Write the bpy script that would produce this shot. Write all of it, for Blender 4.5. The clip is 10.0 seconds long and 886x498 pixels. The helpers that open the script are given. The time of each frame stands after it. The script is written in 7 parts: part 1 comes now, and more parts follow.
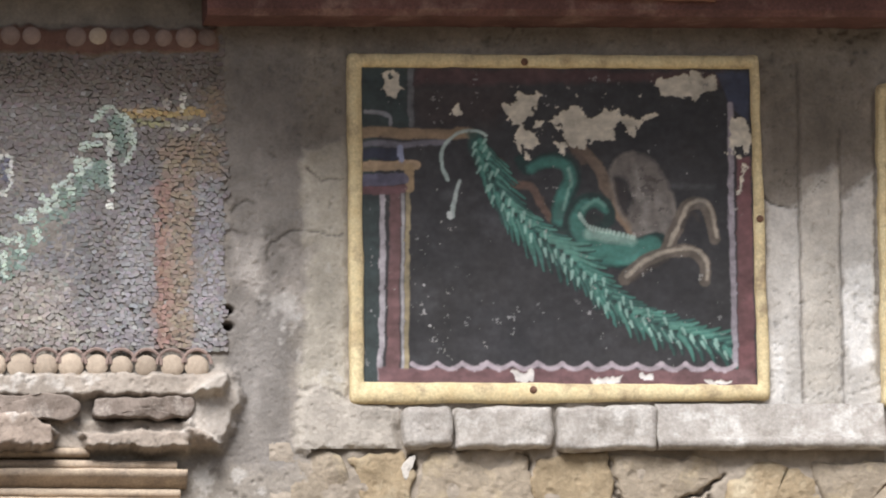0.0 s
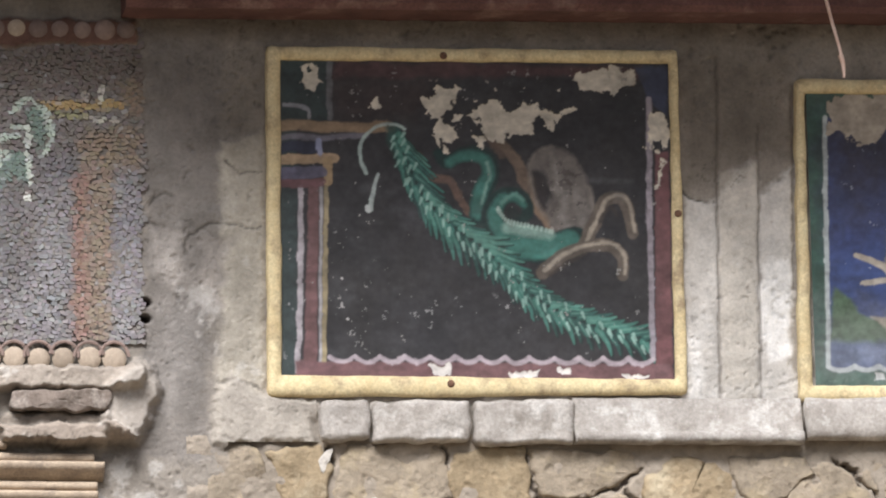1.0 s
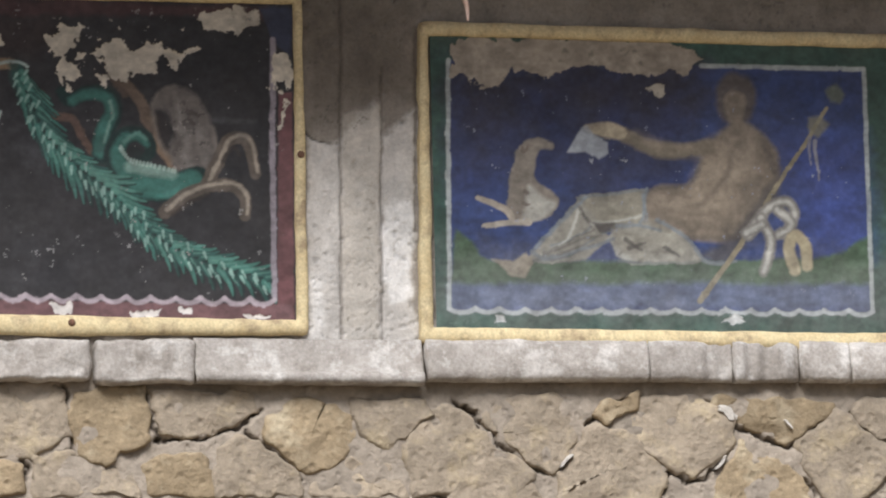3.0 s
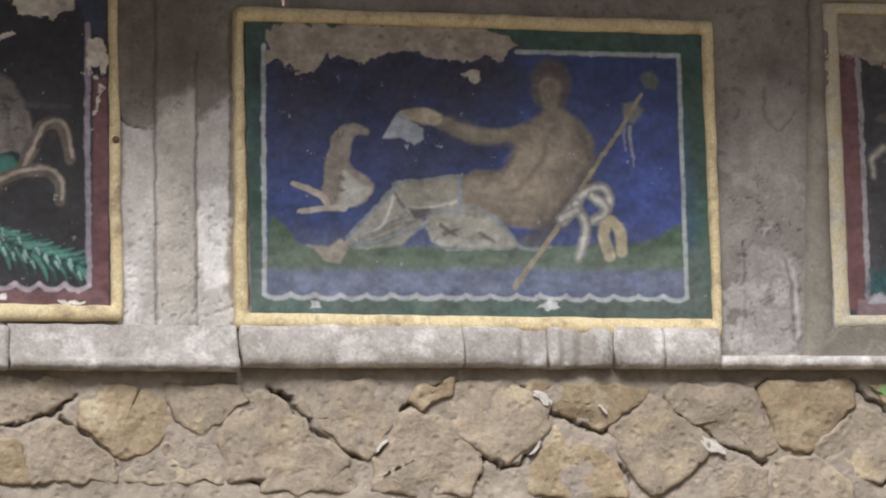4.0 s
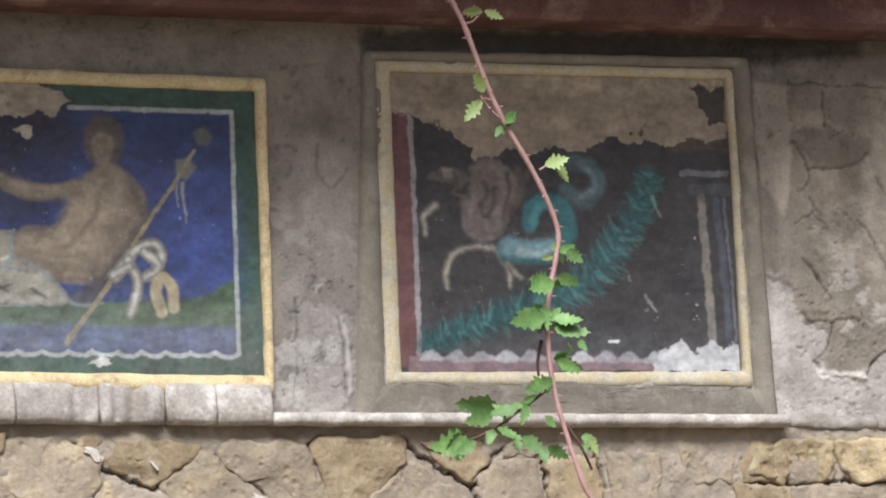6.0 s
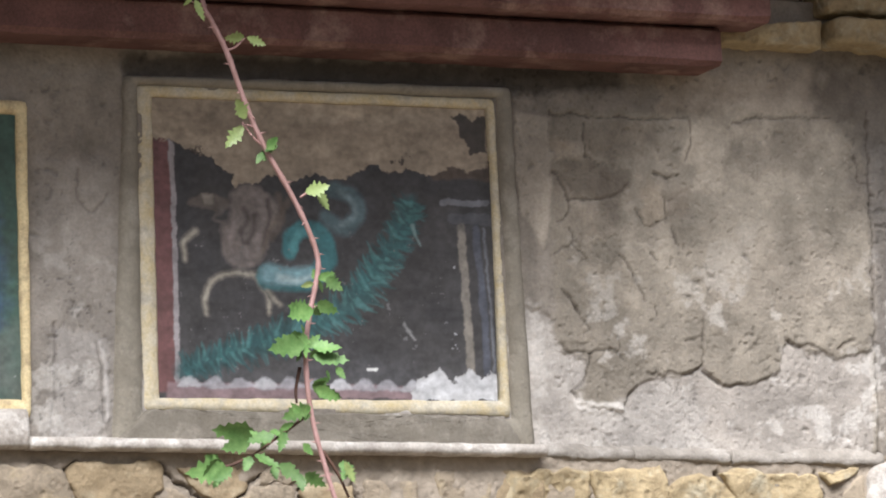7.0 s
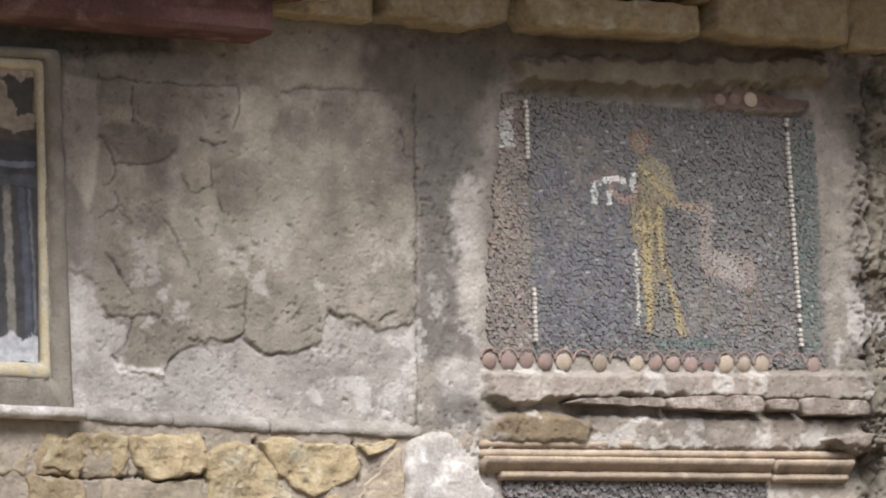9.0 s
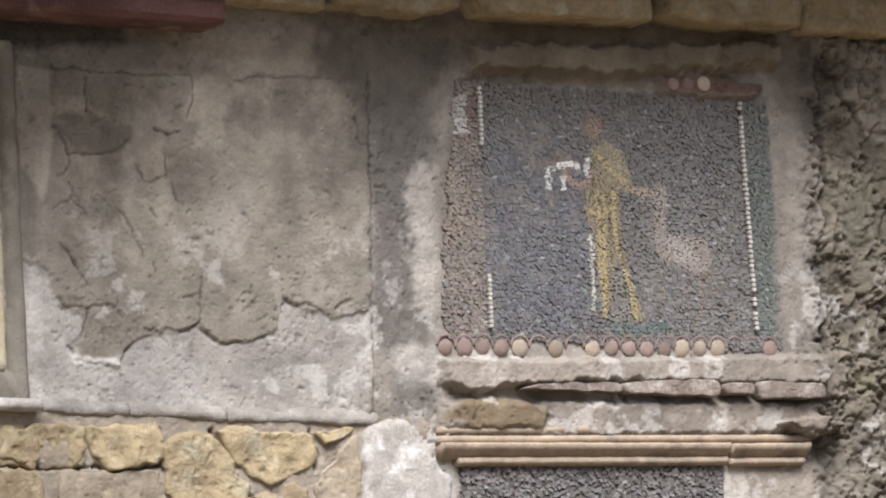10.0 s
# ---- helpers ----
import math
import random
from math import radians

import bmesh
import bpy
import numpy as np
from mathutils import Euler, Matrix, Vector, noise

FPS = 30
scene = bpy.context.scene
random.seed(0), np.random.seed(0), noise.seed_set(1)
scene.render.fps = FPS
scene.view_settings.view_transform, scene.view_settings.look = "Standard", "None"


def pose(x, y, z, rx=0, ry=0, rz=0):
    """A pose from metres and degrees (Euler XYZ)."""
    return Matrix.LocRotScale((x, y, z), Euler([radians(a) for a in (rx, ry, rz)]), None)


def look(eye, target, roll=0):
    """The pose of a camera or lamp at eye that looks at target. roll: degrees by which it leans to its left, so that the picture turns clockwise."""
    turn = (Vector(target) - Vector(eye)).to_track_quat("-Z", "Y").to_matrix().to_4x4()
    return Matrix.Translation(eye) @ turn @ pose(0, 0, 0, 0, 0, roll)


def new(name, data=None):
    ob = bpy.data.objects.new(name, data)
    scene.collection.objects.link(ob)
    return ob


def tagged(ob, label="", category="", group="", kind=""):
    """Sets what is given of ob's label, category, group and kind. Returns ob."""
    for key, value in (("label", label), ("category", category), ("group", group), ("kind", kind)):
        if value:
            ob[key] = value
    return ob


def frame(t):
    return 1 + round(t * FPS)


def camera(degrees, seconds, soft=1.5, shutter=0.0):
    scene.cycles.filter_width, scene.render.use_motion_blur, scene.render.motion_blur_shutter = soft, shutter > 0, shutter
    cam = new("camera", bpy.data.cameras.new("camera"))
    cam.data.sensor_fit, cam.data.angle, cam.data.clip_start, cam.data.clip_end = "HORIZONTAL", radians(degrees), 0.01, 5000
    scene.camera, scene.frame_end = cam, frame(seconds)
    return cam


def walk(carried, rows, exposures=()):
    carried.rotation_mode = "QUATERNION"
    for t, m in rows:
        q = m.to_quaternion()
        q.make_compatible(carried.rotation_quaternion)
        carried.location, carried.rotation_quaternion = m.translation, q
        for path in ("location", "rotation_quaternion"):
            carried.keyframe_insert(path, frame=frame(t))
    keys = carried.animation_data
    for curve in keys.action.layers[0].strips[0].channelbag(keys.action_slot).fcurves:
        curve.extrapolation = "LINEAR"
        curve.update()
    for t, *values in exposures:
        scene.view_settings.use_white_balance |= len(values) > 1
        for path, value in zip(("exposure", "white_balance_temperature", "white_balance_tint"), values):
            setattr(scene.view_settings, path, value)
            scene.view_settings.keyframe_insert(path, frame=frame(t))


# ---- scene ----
cam = camera(10.0, 10.0, soft=2.0)
# seconds, tilt, lean and turn of a camera that stands in one spot and pans along the wall
ROWS = [
    (0.0, 99.003, 1.383, -7.781),
    (0.5, 98.973, 1.343, -8.219),
    (1.0, 98.908, 1.295, -8.733),
    (1.5, 98.786, 1.347, -9.841),
    (2.0, 98.589, 1.362, -10.919),
    (2.5, 98.332, 1.361, -11.981),
    (3.0, 98.132, 1.380, -13.041),
    (3.2, 98.065, 1.436, -13.507),
    (4.3, 97.895, 1.733, -15.749),
    (4.5, 97.896, 1.841, -16.227),
    (5.0, 98.034, 2.052, -17.607),
    (5.2, 98.088, 2.022, -18.139),
    (6.3, 98.483, 2.042, -20.924),
    (6.5, 98.519, 1.937, -21.452),
    (7.0, 98.607, 1.783, -22.964),
    (7.5, 98.599, 1.454, -24.285),
    (8.0, 98.378, 1.102, -25.642),
    (8.5, 98.224, 0.805, -27.049),
    (9.0, 98.114, 0.807, -28.310),
    (9.5, 98.004, 1.019, -28.563),
    (10.0, 97.957, 1.450, -28.736),
]
EYE = (0.0, -6.7, 1.6)
walk(cam, [(t, pose(*EYE, rx, ry, rz)) for t, rx, ry, rz in ROWS],
     [(0.0, 1.31, 6200, 10), (1.0, 1.28, 6200, 10), (2.5, 1.05, 6200, 10), (3.2, 1.02, 6200, 10), (4.5, 0.90, 6200, 10), (5.2, 0.95, 6200, 10), (6.5, 1.32, 6200, 10), (8.0, 1.24, 6200, 10), (8.6, 1.06, 6200, 10), (10.0, 1.02, 6150, 11)])

# ---- light ----
world = bpy.data.worlds.new("overcast_sky")
scene.world = world
world.use_nodes = True
_n = world.node_tree.nodes
_bg = _n["Background"]
_sky = _n.new("ShaderNodeTexSky")
_sky.sky_type = "NISHITA"
_sky.sun_disc = False
_sky.sun_elevation = radians(52)
_sky.sun_rotation = radians(200)
_sky.dust_density = 4.0
world.node_tree.links.new(_sky.outputs[0], _bg.inputs[0])
_bg.inputs[1].default_value = 0.05
sun = new("sun", bpy.data.lights.new("sun", "SUN"))
sun.data.energy = 3.5
sun.data.angle = radians(33)
sun.data.color = (1.0, 0.99, 0.985)
sun.matrix_world = look((-0.5, -6.0, 10.4), (2.0, 0.0, 2.6))


# ---- colour and noise ----
def lin(c):
    c = np.asarray(c, float) / 255.0
    return np.where(c <= 0.04045, c / 12.92, ((c + 0.055) / 1.055) ** 2.4)


_tab = np.random.RandomState(5).rand(256, 256)


def vnoise(x, z, seed=0):
    """Smooth noise, -1 to 1, with cells of size 1."""
    x = np.asarray(x, float) + seed * 17.31
    z = np.asarray(z, float) + seed * 9.77
    i, j = np.floor(x).astype(int), np.floor(z).astype(int)
    fx, fz = x - i, z - j
    fx, fz = fx * fx * (3 - 2 * fx), fz * fz * (3 - 2 * fz)
    a, b = _tab[i % 256, j % 256], _tab[(i + 1) % 256, j % 256]
    c, d = _tab[i % 256, (j + 1) % 256], _tab[(i + 1) % 256, (j + 1) % 256]
    return 2 * ((a * (1 - fx) + b * fx) * (1 - fz) + (c * (1 - fx) + d * fx) * fz) - 1


def fbm(x, z, size, octaves=4, seed=0, gain=0.5):
    out, amp, tot = 0, 1.0, 0.0
    for k in range(octaves):
        out = out + amp * vnoise(x / size * 2 ** k, z / size * 2 ** k, seed + k * 3)
        tot += amp
        amp *= gain
    return out / tot


def cells(x, z, size, seed=0):
    """Distance to the nearest joint between random cells, in metres, and a random value a cell."""
    gx, gz = np.asarray(x) / size, np.asarray(z) / size
    i, j = np.floor(gx).astype(int), np.floor(gz).astype(int)
    f1 = np.full(gx.shape, 9.0)
    f2 = np.full(gx.shape, 9.0)
    who = np.zeros(gx.shape)
    for a in (-1, 0, 1):
        for b in (-1, 0, 1):
            u, v = (i + a + seed * 13) % 256, (j + b + seed * 29) % 256
            px = i + a + 0.1 + 0.8 * _tab[u, v]
            pz = j + b + 0.1 + 0.8 * _tab[v, (u + 77) % 256]
            d = np.hypot(gx - px, gz - pz)
            near = d < f1
            f2 = np.where(near, f1, np.minimum(f2, d))
            who = np.where(near, _tab[(u + 31) % 256, (v + 57) % 256], who)
            f1 = np.where(near, d, f1)
    return (f2 - f1) * size * 0.5, who


def smooth(points, closed=False, n=6):
    """A Catmull-Rom curve through the points."""
    p = np.array(points, float)
    m = len(p)
    if m < 3:
        return p
    out = []
    for k in range(m if closed else m - 1):
        if closed:
            a, b, c, d = p[(k - 1) % m], p[k], p[(k + 1) % m], p[(k + 2) % m]
        else:
            a, b, c, d = p[max(k - 1, 0)], p[k], p[k + 1], p[min(k + 2, m - 1)]
        for s in np.arange(n) / n:
            out.append(0.5 * (2 * b + (c - a) * s + (2 * a - 5 * b + 4 * c - d) * s * s + (3 * b - a - 3 * c + d) * s ** 3))
    if not closed:
        out.append(p[-1])
    return np.array(out)


class Sheet:
    """A piece of wall surface as a fine relief with its paint: x and z along the wall, relief towards the viewer."""

    def __init__(self, x0, x1, z0, z1, step, base):
        self.x0, self.z0, self.step = x0, z0, step
        nx, nz = int(round((x1 - x0) / step)) + 1, int(round((z1 - z0) / step)) + 1
        self.X, self.Z = np.meshgrid(x0 + np.arange(nx) * step, z0 + np.arange(nz) * step)
        self.col = np.empty(self.X.shape + (3,))
        self.col[:] = lin(base)
        self.h = np.zeros(self.X.shape)
        self.wa = fbm(self.X, self.Z, 0.02, 4, 1, 0.6)
        self.wb = fbm(self.X, self.Z, 0.02, 4, 8, 0.6)

    def window(self, p, pad):
        nz, nx = self.X.shape
        i0 = max(int((p[:, 0].min() - pad - self.x0) / self.step), 0)
        i1 = min(int((p[:, 0].max() + pad - self.x0) / self.step) + 2, nx)
        j0 = max(int((p[:, 1].min() - pad - self.z0) / self.step), 0)
        j1 = min(int((p[:, 1].max() + pad - self.z0) / self.step) + 2, nz)
        return slice(j0, max(j1, j0)), slice(i0, max(i1, i0))

    def put(self, w, m, color, up):
        if color is not None:
            self.col[w] += (lin(color) - self.col[w]) * m[..., None]
        if up:
            self.h[w] += up * m

    def fill(self, pts, color, soft=0.001, wob=0.002, alpha=1.0, up=0.0, curved=False, ragged=0.0):
        p = smooth(pts, True) if curved else np.array(pts, float)
        w = self.window(p, soft + wob + 0.002)
        X, Z = self.X[w] + wob * self.wa[w], self.Z[w] + wob * self.wb[w]
        if X.size == 0:
            return
        dist = np.full(X.shape, 1e9)
        inside = np.zeros(X.shape, bool)
        q = np.roll(p, -1, 0)
        for (ax, az), (bx, bz) in zip(p, q):
            ex, ez = bx - ax, bz - az
            t = np.clip(((X - ax) * ex + (Z - az) * ez) / (ex * ex + ez * ez + 1e-12), 0, 1)
            dist = np.minimum(dist, np.hypot(X - ax - t * ex, Z - az - t * ez))
            if az != bz:
                inside ^= ((az > Z) != (bz > Z)) & (X < ax + (Z - az) / (bz - az) * ex)
        s = np.where(inside, dist, -dist)
        if ragged:
            s = s + ragged * self.wa[w]
        self.put(w, np.clip(0.5 + s / (2 * soft), 0, 1) * alpha, color, up)

    def line(self, pts, width, color, soft=0.0008, wob=0.0008, alpha=1.0, taper=0.0, up=0.0, dry=0.0, curved=True):
        """A brush stroke, a groove or a ridge. taper: how much of the width is lost at the end; dry: gaps in the stroke."""
        p = smooth(pts) if curved else np.array(pts, float)
        w = self.window(p, width + soft + wob)
        X, Z = self.X[w] + wob * self.wa[w], self.Z[w] + wob * self.wb[w]
        if X.size == 0:
            return
        best = np.full(X.shape, -1e9)
        n = len(p) - 1
        for k in range(n):
            (ax, az), (bx, bz) = p[k], p[k + 1]
            ex, ez = bx - ax, bz - az
            t = np.clip(((X - ax) * ex + (Z - az) * ez) / (ex * ex + ez * ez + 1e-12), 0, 1)
            half = width / 2 * (1 - taper * (k + t) / n)
            best = np.maximum(best, half - np.hypot(X - ax - t * ex, Z - az - t * ez))
        m = np.clip(0.5 + best / (2 * soft), 0, 1) * alpha
        if dry:
            m = m * np.clip(1 - dry + dry * 2.2 * (0.5 + self.wb[w]), 0, 1)
        self.put(w, m, color, up)

    def mottle(self, size, amount, seed, tint=(1, 1, 1)):
        n = fbm(self.X, self.Z, size, 4, seed)
        self.col *= 1 + amount * n[..., None] * np.array(tint)

    def flecks(self, pts, color, size, amount, seed, alpha=0.9, up=0.0, soft=0.06):
        """Flecks of lost or spattered paint, also soft painted haze: the share of the box that they cover grows with
        amount.
        """
        p = np.array(pts)
        w = self.window(p, 0.0)
        X, Z = self.X[w], self.Z[w]
        n = fbm(X, Z, size, 4, seed, 0.6) + 0.35 * fbm(X, Z, size * 5, 2, seed + 20)
        fade = np.clip(np.minimum(np.minimum(X - p[:, 0].min(), p[:, 0].max() - X), np.minimum(Z - p[:, 1].min(), p[:, 1].max() - Z)) / 0.012, 0, 1)
        self.put(w, np.clip((n - (0.75 - amount)) / soft, 0, 1) * alpha * fade, color, up)

    def age(self, dirt, seed):
        """Grime over old paint, thicker in clouds."""
        n = np.clip(0.5 + 0.9 * fbm(self.X, self.Z, 0.08, 5, seed, 0.6), 0, 1)
        self.col += (lin((104, 97, 88)) - self.col) * (dirt * (0.45 + 0.9 * n))[..., None]
        self.col *= (1 + 0.22 * fbm(self.X, self.Z, 0.006, 3, seed + 4))[..., None]

    def spots(self, pts, color, count, radius, seed, up=0.0, alpha=0.9):
        """Small flecks scattered inside the box that the points span."""
        r = random.Random(seed)
        p = np.array(pts)
        for _ in range(count):
            x = r.uniform(p[:, 0].min(), p[:, 0].max())
            z = r.uniform(p[:, 1].min(), p[:, 1].max())
            a, s = r.uniform(0, 3.1), radius * r.uniform(0.3, 1.0) ** 2
            self.line([(x, z), (x + s * math.cos(a), z + s * math.sin(a))], s * r.uniform(0.5, 1.1), color, 0.0008, 0.003, alpha * r.uniform(0.4, 1), 0, up)

    def brushed(self, amount, seed):
        """Uneven brush edges and streaks in hand-laid paint."""
        nz, nx = self.X.shape
        j, i = np.indices((nz, nx))
        dx = amount * fbm(self.X, self.Z, 0.012, 2, seed)
        dz = amount * fbm(self.X, self.Z, 0.012, 2, seed + 5)
        ii = np.clip(np.rint(i + dx / self.step).astype(int), 0, nx - 1)
        jj = np.clip(np.rint(j + dz / self.step).astype(int), 0, nz - 1)
        self.col = self.col[jj, ii]
        n = 0.6 * fbm(self.X * 0.4, self.Z, 0.008, 3, seed + 9) + 0.9 * fbm(self.X, self.Z, 0.025, 4, seed + 11, 0.6)
        self.col *= np.clip(1 + 0.42 * n, 0.4, 1.7)[..., None]

    def fade(self, k):
        """Colours that time has dulled."""
        grey = self.col @ np.array([0.3, 0.59, 0.11])
        self.col += (grey[..., None] - self.col) * k

    def mesh(self, name, y, hole=None):
        nz, nx = self.X.shape
        co = np.stack([self.X, y - self.h, self.Z], -1).reshape(-1, 3)
        k = (np.arange(nz - 1)[:, None] * nx + np.arange(nx - 1)[None]).reshape(-1)
        quads = np.stack([k, k + 1, k + nx + 1, k + nx], -1)
        if hole is not None:
            quads = quads[~hole.reshape(-1)[quads].any(1)]
        return grid_mesh(name, co, quads, self.col.reshape(-1, 3))

    def sample(self, x, z):
        i = np.clip(((x - self.x0) / self.step).astype(int), 0, self.X.shape[1] - 1)
        j = np.clip(((z - self.z0) / self.step).astype(int), 0, self.X.shape[0] - 1)
        return self.col[j, i]


def grid_mesh(name, co, quads, col=None, even=True):
    me = bpy.data.meshes.new(name)
    me.vertices.add(len(co))
    me.vertices.foreach_set("co", np.ascontiguousarray(co, np.float32).ravel())
    me.loops.add(quads.size)
    me.loops.foreach_set("vertex_index", np.ascontiguousarray(quads, np.int32).ravel())
    me.polygons.add(len(quads))
    me.polygons.foreach_set("loop_start", np.arange(len(quads), dtype=np.int32) * quads.shape[1])
    me.polygons.foreach_set("use_smooth", np.full(len(quads), even))
    if col is not None:
        a = me.attributes.new("paint", "FLOAT_COLOR", "POINT")
        a.data.foreach_set("color", np.concatenate([np.clip(col, 0, 1), np.ones((len(co), 1))], 1).astype(np.float32).ravel())
    me.update()
    me.validate()
    return me


# ---- materials ----
def material(name, color=None, color2=None, rough=0.85, size=0.02, mix=0.6, bump=0.3, grain=0.004, metal=0.0, painted=False, vary=0.15, spec=0.3, stain=None, stain_size=0.1, contrast=1.0):
    m = bpy.data.materials.new(name)
    m.use_nodes = True
    nt = m.node_tree
    N, L = nt.nodes, nt.links
    b = N["Principled BSDF"]
    b.inputs["Roughness"].default_value = rough
    b.inputs["Metallic"].default_value = metal
    b.inputs["Specular IOR Level"].default_value = spec
    co = N.new("ShaderNodeNewGeometry").outputs["Position"]
    info = N.new("ShaderNodeObjectInfo")

    def noise_node(scale, detail=5.0):
        t = N.new("ShaderNodeTexNoise")
        t.inputs["Scale"].default_value = scale
        t.inputs["Detail"].default_value = detail
        t.inputs["Roughness"].default_value = 0.65
        L.new(co, t.inputs["Vector"])
        return t.outputs["Fac"]

    def blend(kind, fac, a, c):
        x = N.new("ShaderNodeMix")
        x.data_type, x.blend_type = "RGBA", kind
        for sock, v in ((x.inputs[0], fac), (x.inputs[6], a), (x.inputs[7], c)):
            if isinstance(v, (int, float)):
                sock.default_value = v
            elif isinstance(v, tuple):
                sock.default_value = v
            else:
                L.new(v, sock)
        return x.outputs[2]

    def ramp(v, lo, hi, a=0.0, c=1.0):
        r = N.new("ShaderNodeMapRange")
        for k, q in zip((1, 2, 3, 4), (lo, hi, a, c)):
            r.inputs[k].default_value = q
        L.new(v, r.inputs[0])
        return r.outputs[0]

    if painted:
        at = N.new("ShaderNodeAttribute")
        at.attribute_name = "paint"
        base = at.outputs["Color"]
    else:
        one, two = (*lin(color), 1.0), (*lin(color2 or color), 1.0)
        base = blend("MIX", ramp(noise_node(1 / size), 0.5 - 0.25 / mix * 0.6, 0.5 + 0.25 / mix * 0.6), one, two)
        if stain:
            base = blend("MIX", ramp(noise_node(1 / stain_size), 0.52, 0.68), base, (*lin(stain), 1.0))
        base = blend("MULTIPLY", 1.0, base, ramp(info.outputs["Random"], 0, 1, 1 - vary, 1 + vary * 0.4))
    fine = noise_node(1 / grain, 6.0)
    base = blend("MULTIPLY", 1.0, base, ramp(fine, 0.25, 0.75, 1 - 0.14 * contrast, 1 + 0.1 * contrast))
    base = blend("MULTIPLY", 1.0, base, ramp(noise_node(11.0, 4.0), 0.3, 0.7, 0.93, 1.05))
    L.new(base, b.inputs["Base Color"])
    L.new(ramp(fine, 0.3, 0.7, max(rough - 0.1, 0.05), min(rough + 0.1, 1)), b.inputs["Roughness"])
    bp = N.new("ShaderNodeBump")
    bp.inputs["Strength"].default_value = bump
    bp.inputs["Distance"].default_value = grain * 0.4
    L.new(fine, bp.inputs["Height"])
    pit = N.new("ShaderNodeTexVoronoi")
    pit.inputs["Scale"].default_value = 0.45 / grain
    L.new(co, pit.inputs["Vector"])
    both = N.new("ShaderNodeBump")
    both.inputs["Strength"].default_value = bump * 0.55
    both.inputs["Distance"].default_value = grain * 0.5
    L.new(ramp(pit.outputs["Distance"], 0.0, 0.35), both.inputs["Height"])
    L.new(bp.outputs[0], both.inputs["Normal"])
    L.new(both.outputs[0], b.inputs["Normal"])
    return m


PLASTER = material("weathered_plaster", painted=True, rough=0.92, bump=0.75, grain=0.0055, spec=0.15, contrast=1.4)
FRESCO = material("painted_board", painted=True, rough=0.55, bump=0.06, grain=0.004, spec=0.3, contrast=0.5)
MOSAIC = material("glass_tesserae", painted=True, rough=0.8, bump=0.2, grain=0.004, spec=0.2, contrast=0.8)
YELLOW = material("yellow_frame_paint", (224, 208, 166), (204, 182, 138), 0.78, 0.025, 0.7, 0.4, 0.004, stain=(170, 150, 120), stain_size=0.035, vary=0.05, contrast=1.9)
PALE = material("pale_frame_paint", (206, 199, 182), (198, 180, 138), 0.8, 0.03, 0.8, 0.3, 0.004, stain=(176, 168, 154), stain_size=0.04, contrast=1.8, vary=0.05)
LEDGE = material("white_stucco", (188, 181, 173), (152, 144, 135), 0.92, 0.03, 0.8, 0.5, 0.005, stain=(214, 209, 202), stain_size=0.045, vary=0.14, spec=0.15, contrast=2.0)
PLASTER_GREY = material("grey_plaster", (160, 153, 144), (136, 129, 120), 0.92, 0.04, 0.8, 0.7, 0.005, stain=(180, 174, 166), stain_size=0.07, spec=0.15, contrast=1.9)
TRIM = material("olive_grey_plaster", (150, 143, 130), (130, 123, 111), 0.92, 0.04, 0.8, 0.6, 0.005, stain=(164, 157, 145), stain_size=0.07, spec=0.15, contrast=1.6)
TRIM_FOOT = material("dark_grey_plaster", (134, 127, 116), (116, 110, 100), 0.93, 0.04, 0.8, 0.6, 0.005, stain=(150, 143, 132), stain_size=0.06, spec=0.12, contrast=1.6)
MORTAR_PAINT = material("mortar_bed", painted=True, rough=0.97, bump=0.9, grain=0.006, spec=0.1)
TUFA = material("brown_tufa", (163, 145, 117), (143, 127, 103), 0.95, 0.04, 0.8, 1.0, 0.008, stain=(182, 168, 142), stain_size=0.06, vary=0.16, spec=0.1, contrast=1.7)
GREY_TUFA = material("grey_tufa", (165, 151, 132), (145, 133, 116), 0.95, 0.04, 0.8, 1.0, 0.008, stain=(178, 162, 134), stain_size=0.06, vary=0.14, spec=0.1, contrast=1.7)
GOLD_TUFA = material("yellow_tufa", (182, 164, 130), (160, 143, 114), 0.95, 0.035, 0.8, 1.3, 0.009, stain=(186, 176, 152), stain_size=0.045, vary=0.14, spec=0.1, contrast=1.9)
LIME = material("white_lime", (204, 198, 188), (180, 172, 162), 0.95, 0.01, 0.8, 0.5, 0.004, spec=0.1)
MORTAR = material("grey_mortar", (128, 118, 106), (84, 76, 68), 0.97, 0.02, 0.8, 1.0, 0.006, spec=0.1)
RED_WOOD = material("red_painted_timber", (122, 88, 82), (94, 68, 64), 0.85, 0.06, 0.8, 0.3, 0.004, stain=(146, 118, 108), stain_size=0.08, contrast=2.6)
PALE_WOOD = material("weathered_timber", (160, 120, 100), (120, 84, 70), 0.85, 0.03, 0.8, 0.4, 0.004)
TILE = material("fired_tile", (138, 125, 115), (116, 105, 96), 0.92, 0.03, 0.8, 0.7, 0.005, stain=(166, 156, 146), stain_size=0.04, contrast=2.0, vary=0.12, spec=0.15)
STUCCO = material("cream_stucco_moulding", (174, 156, 134), (146, 130, 113), 0.92, 0.03, 0.8, 0.4, 0.004, stain=(130, 117, 104), stain_size=0.05, contrast=2.0, vary=0.1)
SHELL = material("sea_shell", (178, 162, 143), (156, 140, 123), 0.85, 0.01, 0.6, 0.2, 0.003, vary=0.35, spec=0.3)
RED_SHELL = material("reddish_shell", (148, 128, 118), (126, 108, 100), 0.88, 0.01, 0.6, 0.2, 0.003, vary=0.3)
